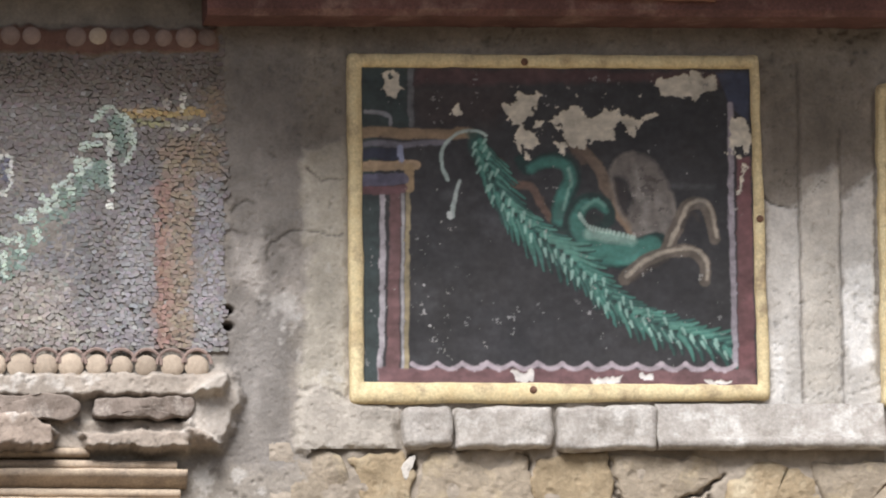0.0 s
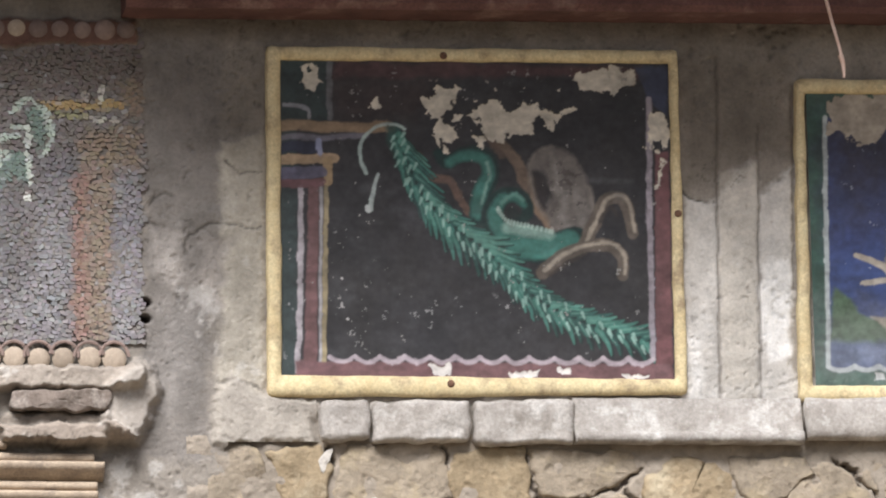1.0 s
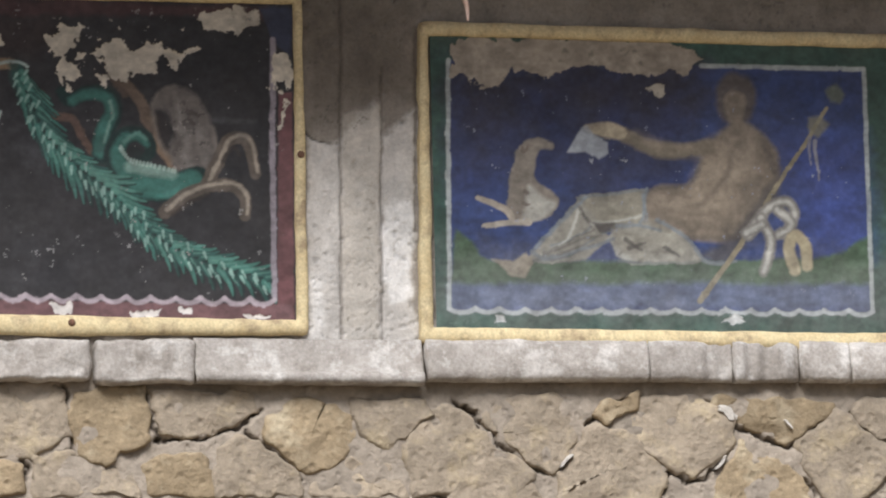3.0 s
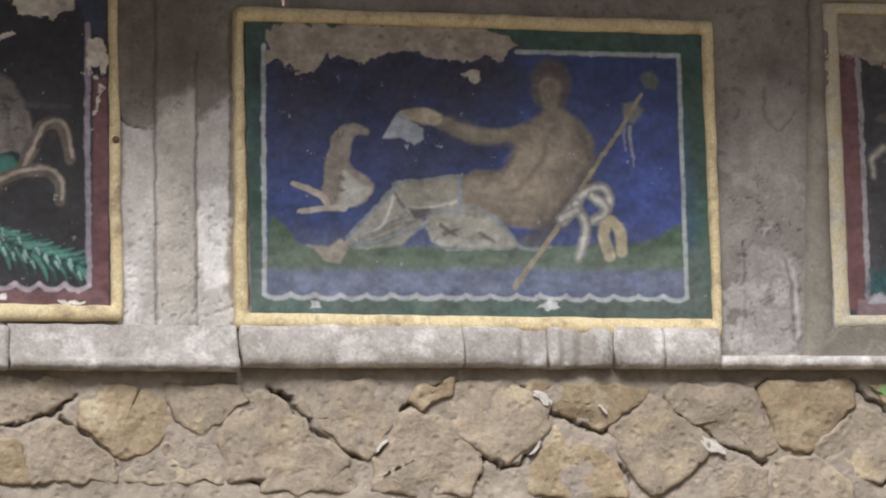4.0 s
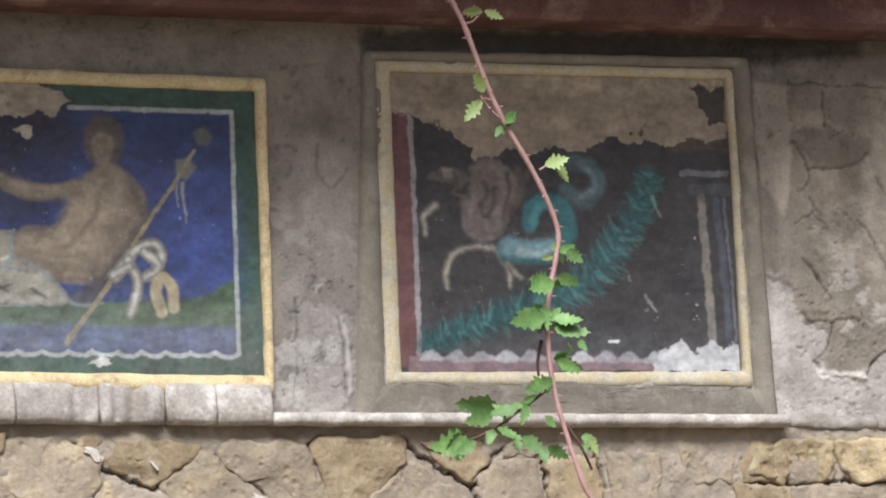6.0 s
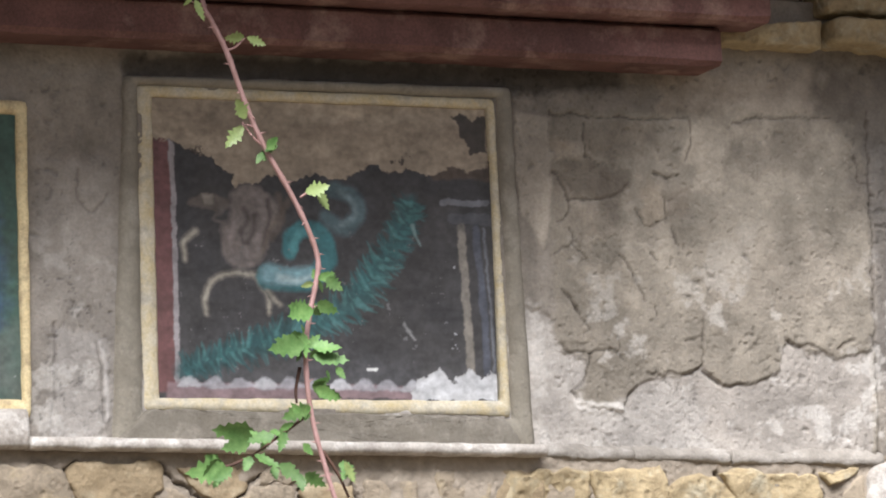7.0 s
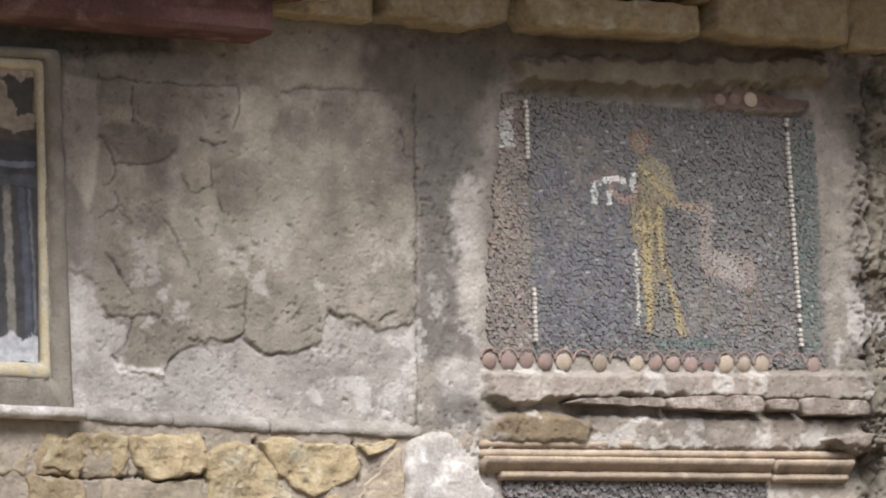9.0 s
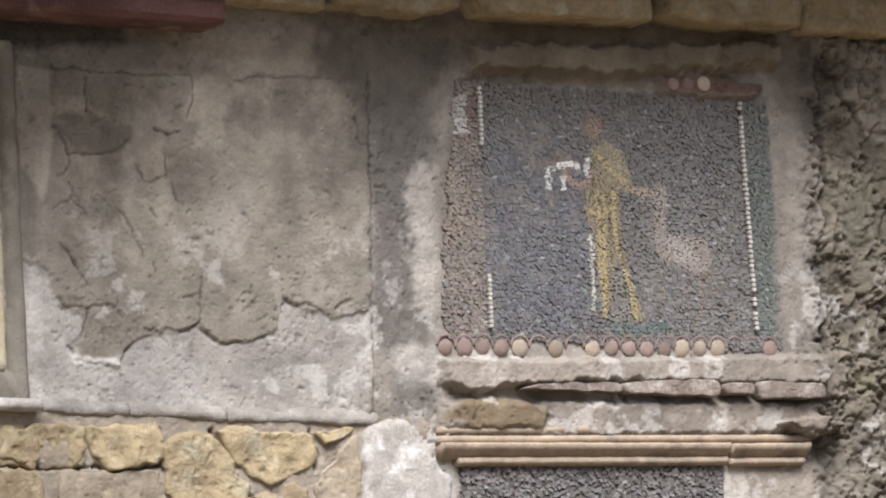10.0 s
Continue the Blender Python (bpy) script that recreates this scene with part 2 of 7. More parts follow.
RUST = material("rusted_iron", (140, 106, 86), (100, 76, 62), 0.8, 0.006, 0.8, 0.5, 0.002, metal=0.3)
STEM = material("bramble_stem", (178, 142, 138), (150, 116, 108), 0.6, 0.03, 0.7, 0.15, 0.003)
DEAD = material("dry_stem", (92, 66, 54), (70, 52, 44), 0.8, 0.02, 0.7, 0.2, 0.003)
TWIG = material("dry_straw", (206, 168, 146), (226, 206, 196), 0.7, 0.02, 0.7, 0.1, 0.003)
EARTH = material("trodden_earth", (132, 120, 104), (108, 98, 84), 0.97, 0.3, 0.8, 0.6, 0.02, spec=0.1)
WALLS = material("old_courtyard_plaster", (158, 148, 134), (126, 116, 104), 0.95, 0.4, 0.8, 0.5, 0.02, spec=0.1)
LEAF = material("bramble_leaf", (78, 114, 56), (110, 142, 80), 0.6, 0.012, 0.8, 0.15, 0.004, vary=0.35, spec=0.4)
# young leaves, paled because light from behind is put into their colour
PALE_LEAF = material("young_backlit_leaf", (154, 168, 108), (130, 150, 88), 0.5, 0.02, 0.7, 0.15, 0.004, vary=0.2, spec=0.4)


# ---- shapes ----
def link(name, me, mat, parent=None, label=""):
    if not me.materials:
        me.materials.append(mat)
    ob = new(name, me)
    if parent is not None:
        ob.parent = parent
    if label:
        ob["label"] = label
    return ob


def part(name, bm, mat, parent=None, label="", even=True):
    me = bpy.data.meshes.new(name)
    bm.normal_update()
    bm.to_mesh(me)
    bm.free()
    for f in me.polygons:
        f.use_smooth = even
    return link(name, me, mat, parent, label)


def thing(name, label, category, group="", kind="", at=(0, 0, 0)):
    ob = new(name)
    ob.location = at
    ob.empty_display_size = 0.05
    bpy.context.view_layer.update()
    return tagged(ob, label, category, group, kind)


def box(x0, x1, y0, y1, z0, z1, bevel=0.004):
    bm = bmesh.new()
    bmesh.ops.create_cube(bm, size=1, matrix=Matrix.Translation(((x0 + x1) / 2, (y0 + y1) / 2, (z0 + z1) / 2)) @ Matrix.Diagonal((x1 - x0, y1 - y0, z1 - z0, 1)))
    if bevel:
        bmesh.ops.bevel(bm, geom=bm.edges[:], offset=bevel, segments=2, affect="EDGES")
    return bm


def slab(outline, back, front, bevel=0.008, rough=0.003, seed=0, step=0.006, wob=0.0045, grow=0.0):
    """A rough block with the given outline on the wall, rounded towards its front."""
    p = np.array(outline, float)
    if grow:
        q = p - p.mean(0)
        p = p + q / np.hypot(q[:, 0], q[:, 1])[:, None] * grow
    out = []
    for a, b in zip(p, np.roll(p, -1, 0)):
        n = max(int(np.hypot(*(b - a)) / step), 1)
        out += [a + (b - a) * k / n for k in range(n)]
    out = np.array(out)
    for _ in range(1):
        out = 0.5 * out + 0.25 * (np.roll(out, 1, 0) + np.roll(out, -1, 0))
    out[:, 0] += wob * fbm(out[:, 0], out[:, 1], 0.02, 3, seed)
    out[:, 1] += wob * fbm(out[:, 0], out[:, 1], 0.02, 3, seed + 40)
    c = (out.min(0) + out.max(0)) / 2
    size = np.sqrt(np.mean(np.sum((out - c) ** 2, 1)))
    k = min(bevel / size, 0.4)
    rings = max(5, int(size / 0.0045))
    steps = [(1.0, back), (1.0, front + bevel), (1 - 0.3 * k, front + bevel * 0.35), (1 - k, front)]
    steps += [(1 - k) * (1 - s / rings) and ((1 - k) * (1 - s / rings), front) for s in range(1, rings)]
    co, n = [], len(out)
    for f, y in steps:
        q = c + (out - c) * f
        r = rough * (fbm(q[:, 0], q[:, 1], 0.05, 2, seed + 7) + 0.25 * fbm(q[:, 0], q[:, 1], 0.016, 1, seed + 9)) * (y < back)
        co.append(np.stack([q[:, 0], y - r * 1.6, q[:, 1]], -1))
    co = np.concatenate(co + [np.array([[c[0], front, c[1]]])])
    i = np.arange(n)
    j = (i + 1) % n
    quads = np.concatenate([np.stack([a * n + i, a * n + j, (a + 1) * n + j, (a + 1) * n + i], -1) for a in range(len(steps) - 1)])
    bm = bmesh.new()
    vs = [bm.verts.new(v) for v in co]
    for q in quads:
        bm.faces.new([vs[a] for a in q])
    last = (len(steps) - 1) * n
    for a, b in zip(i, j):
        bm.faces.new([vs[last + a], vs[last + b], vs[-1]])
    bmesh.ops.recalc_face_normals(bm, faces=bm.faces[:])
    return bm


def bar(a, b, profile, rough=0.001, seed=0, step=0.004, chips=0.0):
    """A strip from a to b on the wall, with a closed profile of (towards the viewer, up)."""
    a, b = np.array(a, float), np.array(b, float)
    n = max(int(np.hypot(*(b - a)) / step), 2)
    pr = np.array(profile, float)
    m = len(pr)
    bm = bmesh.new()
    rows = []
    for k in range(n + 1):
        q = a + (b - a) * k / n
        d = rough * np.array([fbm(q[0] + 3 * v[1] + v[0], v[1] * 2 + seed, 0.03, 5, seed, 0.65) for v in pr])
        e = rough * np.array([fbm(q[0] - 2 * v[1], v[0] * 3 + seed, 0.025, 5, seed + 5, 0.65) for v in pr])
        cut = chips * max(0.0, fbm(q[0], seed * 1.7, 0.05, 3, seed + 11) - 0.25) * 2
        row = []
        for v, dd, ee in zip(pr, d, e):
            out = v[0] * (1 - cut if v[0] > 0.004 else 1)
            row.append(bm.verts.new((q[0], -(out + dd), q[1] + v[1] + ee)))
        rows.append(row)
    for r0, r1 in zip(rows, rows[1:]):
        for k in range(m):
            bm.faces.new((r0[k], r0[(k + 1) % m], r1[(k + 1) % m], r1[k]))
    bm.faces.new(rows[0])
    bm.faces.new(rows[-1][::-1])
    bmesh.ops.recalc_face_normals(bm, faces=bm.faces[:])
    return bm


def ring(outer, inner, heights, y, rough=0.0008, seed=0, step=0.008):
    """A frame between two four-cornered outlines; heights: (share of the way in, height over y)."""
    outer, inner = np.array(outer, float), np.array(inner, float)
    O, I = [], []
    for k in range(4):
        a, b, c, d = outer[k], outer[(k + 1) % 4], inner[k], inner[(k + 1) % 4]
        n = int(np.hypot(*(b - a)) / step)
        for s in np.arange(n) / n:
            O.append(a + (b - a) * s)
            I.append(c + (d - c) * s)
    O, I = np.array(O), np.array(I)
    O = 0.5 * O + 0.25 * (np.roll(O, 1, 0) + np.roll(O, -1, 0))
    O[:, 0] += 0.0022 * fbm(O[:, 0], O[:, 1], 0.04, 3, seed)
    O[:, 1] += 0.0022 * fbm(O[:, 0], O[:, 1], 0.04, 3, seed + 3)
    I[:, 0] += 0.0016 * fbm(I[:, 0], I[:, 1], 0.03, 3, seed + 5)
    I[:, 1] += 0.0016 * fbm(I[:, 0], I[:, 1], 0.03, 3, seed + 6)
    n = len(O)
    co = []
    for t, h in heights:
        q = O + (I - O) * t
        co.append(np.stack([q[:, 0], y - h - rough * fbm(q[:, 0], q[:, 1], 0.02, 3, seed + 8), q[:, 1]], -1))
    i = np.arange(n)
    j = (i + 1) % n
    quads = np.concatenate([np.stack([a * n + i, a * n + j, (a + 1) * n + j, (a + 1) * n + i], -1) for a in range(len(heights) - 1)])
    bm = bmesh.new()
    vs = [bm.verts.new(v) for v in np.concatenate(co)]
    for q in quads:
        bm.faces.new([vs[a] for a in q])
    bmesh.ops.recalc_face_normals(bm, faces=bm.faces[:])
    if sum(f.normal.y for f in bm.faces) > 0:
        bmesh.ops.reverse_faces(bm, faces=bm.faces[:])
    return bm


def tube(points, r0, r1, sides=8, knots=0.0):
    p = smooth3(points)
    bm = bmesh.new()
    rows = []
    for k, q in enumerate(p):
        d = (p[min(k + 1, len(p) - 1)] - p[max(k - 1, 0)])
        d = Vector(d).normalized()
        u = d.orthogonal().normalized()
        v = d.cross(u)
        r = r0 + (r1 - r0) * k / (len(p) - 1)
        r *= 1 + knots * (k % 5 == 0)
        rows.append([bm.verts.new(Vector(q) + r * (math.cos(a) * u + math.sin(a) * v)) for a in np.arange(sides) * 2 * math.pi / sides])
    for r0_, r1_ in zip(rows, rows[1:]):
        for k in range(sides):
            bm.faces.new((r0_[k], r0_[(k + 1) % sides], r1_[(k + 1) % sides], r1_[k]))
    bm.faces.new(rows[0][::-1])
    bm.faces.new(rows[-1])
    bmesh.ops.recalc_face_normals(bm, faces=bm.faces[:])
    return bm


def smooth3(points, n=6):
    p = np.array(points, float)
    if len(p) < 3:
        return np.array([p[0] + (p[-1] - p[0]) * s for s in np.linspace(0, 1, 4)])
    out = []
    for k in range(len(p) - 1):
        a, b, c, d = p[max(k - 1, 0)], p[k], p[k + 1], p[min(k + 2, len(p) - 1)]
        for s in np.arange(n) / n:
            out.append(0.5 * (2 * b + (c - a) * s + (2 * a - 5 * b + 4 * c - d) * s * s + (3 * b - a - 3 * c + d) * s ** 3))
    return np.array(out + [p[-1]])


# ---- plaster wall ----
W = Sheet(0.20, 4.80, 2.15, 3.10, 0.0025, (140, 132, 122))
W.h += 0.003 * fbm(W.X, W.Z, 0.12, 4, 12) + 0.0024 * fbm(W.X, W.Z, 0.025, 4, 14, 0.65)
# pier between the mosaic and the first painting
W.fill([(0.650, 3.061), (0.762, 3.062), (0.757, 2.804), (0.745, 2.627), (0.735, 2.473), (0.737, 2.374), (0.589, 2.375), (0.644, 2.520)], (122, 116, 110), 0.01, 0.02, 0.9)
W.fill([(0.753, 2.808), (0.812, 2.820), (0.807, 2.461), (0.872, 2.457), (0.871, 2.396), (0.737, 2.397), (0.753, 2.627)], (172, 164, 150), 0.005, 0.008, 0.9, 0.004)
W.fill([(0.655, 2.688), (0.701, 2.681), (0.692, 2.611), (0.661, 2.627)], (172, 164, 156), 0.006, 0.012, 0.6)
W.fill([(0.724, 2.681), (0.770, 2.681), (0.745, 2.581), (0.722, 2.581)], (156, 148, 140), 0.006, 0.012, 0.6)
W.fill([(0.668, 2.581), (0.722, 2.581), (0.704, 2.458), (0.658, 2.428)], (150, 144, 138), 0.02, 0.02, 0.6)
for crack in ([(0.705, 2.661), (0.707, 2.679), (0.724, 2.685), (0.743, 2.700), (0.770, 2.694), (0.805, 2.692)], [(0.652, 2.725), (0.671, 2.736), (0.686, 2.733)], [(0.760, 2.781), (0.779, 2.766), (0.806, 2.767)], [(0.743, 2.481), (0.765, 2.481), (0.796, 2.473), (0.826, 2.438)], [(0.654, 2.698), (0.678, 2.693)]):
    W.line(crack, 0.003, (62, 56, 50), 0.0015, 0.008, 0.8, 0.4, -0.004)
for hole in ([(0.644, 2.590), (0.650, 2.590)], [(0.641, 2.567), (0.650, 2.566)]):
    W.line(hole, 0.010, (50, 45, 40), 0.002, 0.004, 1, 0, -0.02)
# panelled pier between the first two paintings
W.fill([(1.388, 2.734), (1.431, 2.728), (1.456, 2.757), (1.481, 2.789), (1.495, 2.742), (1.542, 2.781), (1.531, 2.391), (1.377, 2.392)], (198, 192, 184), 0.004, 0.012, 0.9, 0.002)
W.fill([(1.437, 2.765), (1.493, 2.789), (1.482, 2.399), (1.428, 2.399)], (184, 176, 164), 0.003, 0.008, 0.8, 0.003)
W.fill([(1.492, 2.648), (1.531, 2.647), (1.530, 2.515), (1.502, 2.507), (1.488, 2.546)], (224, 220, 214), 0.003, 0.012, 0.85)
W.fill([(1.386, 2.547), (1.405, 2.547), (1.404, 2.399), (1.382, 2.400)], (226, 222, 216), 0.006, 0.008, 0.7)
W.fill([(1.389, 2.970), (1.550, 2.971), (1.543, 2.789), (1.489, 2.793), (1.424, 2.734), (1.389, 2.742)], (108, 100, 90), 0.01, 0.016, 0.55)
W.line([(1.386, 2.742), (1.399, 2.732), (1.421, 2.729)], 0.004, (60, 54, 48), 0.001, 0.003, 0.9, 0.5, -0.003)
for groove in ([(1.440, 2.931), (1.434, 2.702), (1.428, 2.398)], [(1.495, 2.836), (1.490, 2.609), (1.487, 2.399)], [(1.545, 2.891), (1.537, 2.608)]):
    W.line(groove, 0.0035, (96, 88, 80), 0.0012, 0.003, 0.7, 0, -0.004)
# pier between the second and third paintings
W.fill([(2.254, 2.814), (2.372, 2.817), (2.395, 2.444), (2.347, 2.404), (2.238, 2.403)], (150, 143, 135), 0.01, 0.012, 0.8)
W.fill([(2.274, 2.572), (2.358, 2.557), (2.366, 2.444), (2.322, 2.404), (2.268, 2.412)], (166, 160, 154), 0.006, 0.01, 0.7, 0.003)
for groove in ([(2.277, 2.580), (2.277, 2.492), (2.271, 2.428)], [(2.338, 2.552), (2.347, 2.508), (2.349, 2.440)], [(2.316, 2.799), (2.319, 2.759), (2.339, 2.739), (2.362, 2.768)], [(2.241, 2.707), (2.262, 2.704)]):
    W.line(groove, 0.004, (106, 99, 92), 0.0015, 0.004, 0.6, 0, -0.004)
W.line([(2.343, 2.552), (2.353, 2.508), (2.354, 2.444)], 0.007, (188, 182, 176), 0.0015, 0.004, 0.7, 0, 0.003)
# blank cracked panel
W.fill([(3.050, 2.916), (3.583, 2.945), (3.579, 2.392), (3.056, 2.381)], (136, 128, 116), 0.004, 0.008, 0.9)
_in = np.clip((W.X - 3.05) / 0.02, 0, 1) * np.clip((3.585 - W.X) / 0.02, 0, 1) * np.clip((W.Z - 2.48) / 0.05, 0, 1) * np.clip((2.92 - W.Z) / 0.03, 0, 1)
_d, _who = cells(W.X + 0.020 * W.wa + 0.03 * vnoise(W.X * 9, W.Z * 9, 3), W.Z + 0.020 * W.wb + 0.03 * vnoise(W.X * 9, W.Z * 9, 7), 0.050, 4)
_plates = _in * np.clip(1.2 - (W.X - 3.06) / 0.30, 0.15, 1) * np.clip(0.55 + 1.6 * fbm(W.X, W.Z, 0.09, 3, 21), 0, 1)
W.col *= (1 + (0.34 * (_who - 0.5) * _plates + 0.30 * fbm(W.X, W.Z, 0.06, 5, 27, 0.6) * _in))[..., None]
W.h += 0.004 * (_who - 0.5) * _plates - 0.002 * np.clip(1 - _d / 0.003, 0, 1) * _plates
for pts, c, a in (([(3.056, 2.829), (3.087, 2.848), (3.124, 2.845), (3.176, 2.836), (3.183, 2.809), (3.154, 2.792), (3.116, 2.785), (3.079, 2.780)], (104, 96, 86), 0.7), ([(3.117, 2.902), (3.229, 2.908), (3.230, 2.872), (3.174, 2.858), (3.155, 2.841), (3.117, 2.861)], (112, 103, 92), 0.6),
                  ([(3.127, 2.845), (3.182, 2.814), (3.153, 2.739), (3.103, 2.730), (3.079, 2.752), (3.116, 2.782)], (110, 101, 91), 0.6), ([(3.235, 2.806), (3.279, 2.814), (3.278, 2.769), (3.235, 2.757)], (118, 108, 97), 0.6), ([(3.331, 2.868), (3.376, 2.880), (3.402, 2.896), (3.486, 2.900), (3.492, 2.843), (3.419, 2.833), (3.368, 2.836)], (116, 108, 98), 0.55),
                  ([(3.056, 2.870), (3.087, 2.872), (3.102, 2.847), (3.071, 2.837), (3.057, 2.836)], (160, 148, 132), 0.7), ([(3.191, 2.803), (3.223, 2.817), (3.235, 2.791), (3.231, 2.760), (3.206, 2.750), (3.192, 2.769)], (154, 142, 126), 0.7), ([(3.086, 2.775), (3.123, 2.777), (3.125, 2.737), (3.097, 2.741)], (148, 138, 124), 0.6), ([(3.196, 2.741), (3.240, 2.755), (3.246, 2.703), (3.202, 2.696)], (156, 147, 134), 0.6),
                  ([(3.284, 2.906), (3.421, 2.909), (3.408, 2.876), (3.344, 2.874), (3.336, 2.806), (3.295, 2.803), (3.280, 2.849)], (164, 154, 140), 0.6), ([(3.235, 2.973), (3.579, 3.001), (3.605, 2.979), (3.525, 2.933), (3.370, 2.923), (3.237, 2.920)], (158, 147, 133), 0.6), ([(3.366, 2.744), (3.469, 2.761), (3.552, 2.707), (3.544, 2.631), (3.313, 2.621), (3.289, 2.671)], (146, 137, 125), 0.5), ([(3.102, 2.685), (3.170, 2.683), (3.200, 2.622), (3.089, 2.617)], (160, 150, 136), 0.5)):
    W.fill(pts, c, 0.006, 0.022, a, ragged=0.010)
W.flecks([(3.293, 2.867), (3.550, 2.631)], (182, 173, 160), 0.012, 0.10, 83, 0.7)
W.fill([(3.501, 3.009), (3.747, 3.037), (3.715, 2.928), (3.585, 2.780), (3.537, 2.803), (3.567, 2.892), (3.490, 2.921)], (96, 89, 82), 0.02, 0.025, 0.75)
W.fill([(3.582, 2.893), (3.705, 2.910), (3.693, 2.813), (3.639, 2.514), (3.581, 2.512)], (116, 110, 104), 0.012, 0.015, 0.8, -0.004)
W.fill([(3.587, 2.900), (3.690, 2.900), (3.676, 2.700), (3.682, 2.516), (3.596, 2.513)], (98, 93, 88), 0.02, 0.025, 0.65, ragged=0.012)
W.fill([(3.660, 2.791), (3.693, 2.801), (3.699, 2.688), (3.694, 2.566), (3.659, 2.582), (3.645, 2.703)], (176, 168, 158), 0.010, 0.022, 0.7, 0.002, ragged=0.010)
W.fill([(3.608, 2.511), (3.687, 2.522), (3.715, 2.489), (3.685, 2.453), (3.617, 2.468)], (176, 169, 161), 0.008, 0.016, 0.7)
W.fill([(3.607, 2.476), (3.666, 2.478), (3.689, 2.445), (3.673, 2.405), (3.615, 2.408)], (108, 103, 98), 0.012, 0.014, 0.7)
# the lower coat, laid bare where the upper one has come away
_low = [(3.058, 2.568), (3.082, 2.552), (3.101, 2.536), (3.093, 2.514), (3.076, 2.493), (3.087, 2.485), (3.155, 2.470), (3.168, 2.494), (3.193, 2.514), (3.242, 2.524), (3.289, 2.538), (3.325, 2.512), (3.368, 2.516), (3.409, 2.528), (3.421, 2.566), (3.432, 2.582), (3.458, 2.569), (3.497, 2.563), (3.511, 2.552), (3.572, 2.572), (3.573, 2.401), (2.964, 2.384), (2.965, 2.448), (3.004, 2.622), (3.046, 2.607)]
W.fill(_low, (158, 151, 144), 0.0016, 0.010, 0.75, -0.005)
W.fill([(3.010, 2.617), (3.049, 2.602), (3.058, 2.568), (3.097, 2.539), (3.090, 2.508), (3.075, 2.492), (3.154, 2.470), (3.104, 2.407), (3.000, 2.404), (3.002, 2.527)], (180, 173, 165), 0.005, 0.018, 0.8, ragged=0.006)
W.fill([(3.173, 2.497), (3.242, 2.520), (3.285, 2.481), (3.296, 2.402), (3.165, 2.398), (3.105, 2.458)], (174, 168, 161), 0.008, 0.02, 0.65)
W.fill([(3.081, 2.486), (3.154, 2.481), (3.160, 2.470), (3.105, 2.468), (3.081, 2.474)], (222, 216, 208), 0.003, 0.006, 0.8, 0.003)
# grooves under the lips of the upper coat, their shadow painted in dark
for lip in ([(3.197, 2.526), (3.223, 2.523), (3.242, 2.529), (3.267, 2.528), (3.290, 2.540)], [(3.291, 2.530), (3.325, 2.513), (3.368, 2.517), (3.410, 2.529)], [(3.428, 2.583), (3.447, 2.572), (3.472, 2.576), (3.497, 2.565), (3.509, 2.554)], [(3.516, 2.572), (3.533, 2.584), (3.548, 2.585)], [(3.075, 2.495), (3.084, 2.487)], [(3.167, 2.494), (3.181, 2.505)]):
    W.line(lip, 0.0048, (84, 76, 68), 0.002, 0.006, 0.75, 0.4, -0.005)
for crack in ([(3.057, 2.909), (3.119, 2.911), (3.187, 2.909), (3.281, 2.913)], [(3.356, 2.907), (3.377, 2.916), (3.434, 2.918), (3.519, 2.923)], [(3.053, 2.916), (3.052, 2.884)], [(3.057, 2.827), (3.078, 2.783), (3.076, 2.760), (3.064, 2.750)], [(3.281, 2.909), (3.286, 2.878), (3.276, 2.848)], [(3.079, 2.780), (3.154, 2.792), (3.180, 2.813)], [(3.109, 2.900), (3.111, 2.856), (3.124, 2.844)], [(3.057, 2.700), (3.085, 2.720), (3.081, 2.741)],
              [(3.163, 2.702), (3.183, 2.672), (3.198, 2.637)], [(3.235, 2.791), (3.236, 2.753)], [(3.188, 2.775), (3.206, 2.749), (3.234, 2.759)], [(3.249, 2.744), (3.258, 2.718)], [(3.214, 2.708), (3.224, 2.696)], [(3.223, 2.826), (3.235, 2.823), (3.261, 2.830)], [(3.559, 2.865), (3.564, 2.831), (3.579, 2.826)], [(3.498, 2.750), (3.511, 2.744)], [(3.362, 2.709), (3.372, 2.702)], [(3.085, 2.721), (3.110, 2.696)], [(3.065, 2.649), (3.090, 2.616)], [(3.215, 2.628), (3.218, 2.613)], [(3.589, 2.761), (3.616, 2.756), (3.609, 2.744)],
              [(3.061, 2.570), (3.077, 2.558), (3.105, 2.553), (3.113, 2.559), (3.150, 2.561), (3.165, 2.543)], [(3.076, 2.642), (3.088, 2.617), (3.111, 2.589)], [(3.291, 2.606), (3.290, 2.541)], [(3.106, 2.553), (3.097, 2.522), (3.075, 2.495)], [(3.153, 2.581), (3.151, 2.561)], [(3.262, 2.578), (3.289, 2.581)], [(3.331, 2.448), (3.355, 2.443)], [(3.525, 2.420), (3.548, 2.409), (3.572, 2.407)], [(3.583, 2.937), (3.581, 2.650), (3.579, 2.400)]):
    W.line(crack, 0.0030, (66, 58, 51), 0.0014, 0.007, 0.75, 0.3, -0.004)
# pier on the far side of the third painting
W.fill([(2.991, 2.911), (3.054, 2.907), (3.051, 2.747), (3.038, 2.711), (3.013, 2.745), (2.993, 2.794)], (176, 166, 152), 0.003, 0.008, 0.8, 0.002)
W.line([(2.994, 2.937), (2.996, 2.685), (2.995, 2.444)], 0.004, (100, 92, 84), 0.0014, 0.004, 0.6, 0, -0.004)
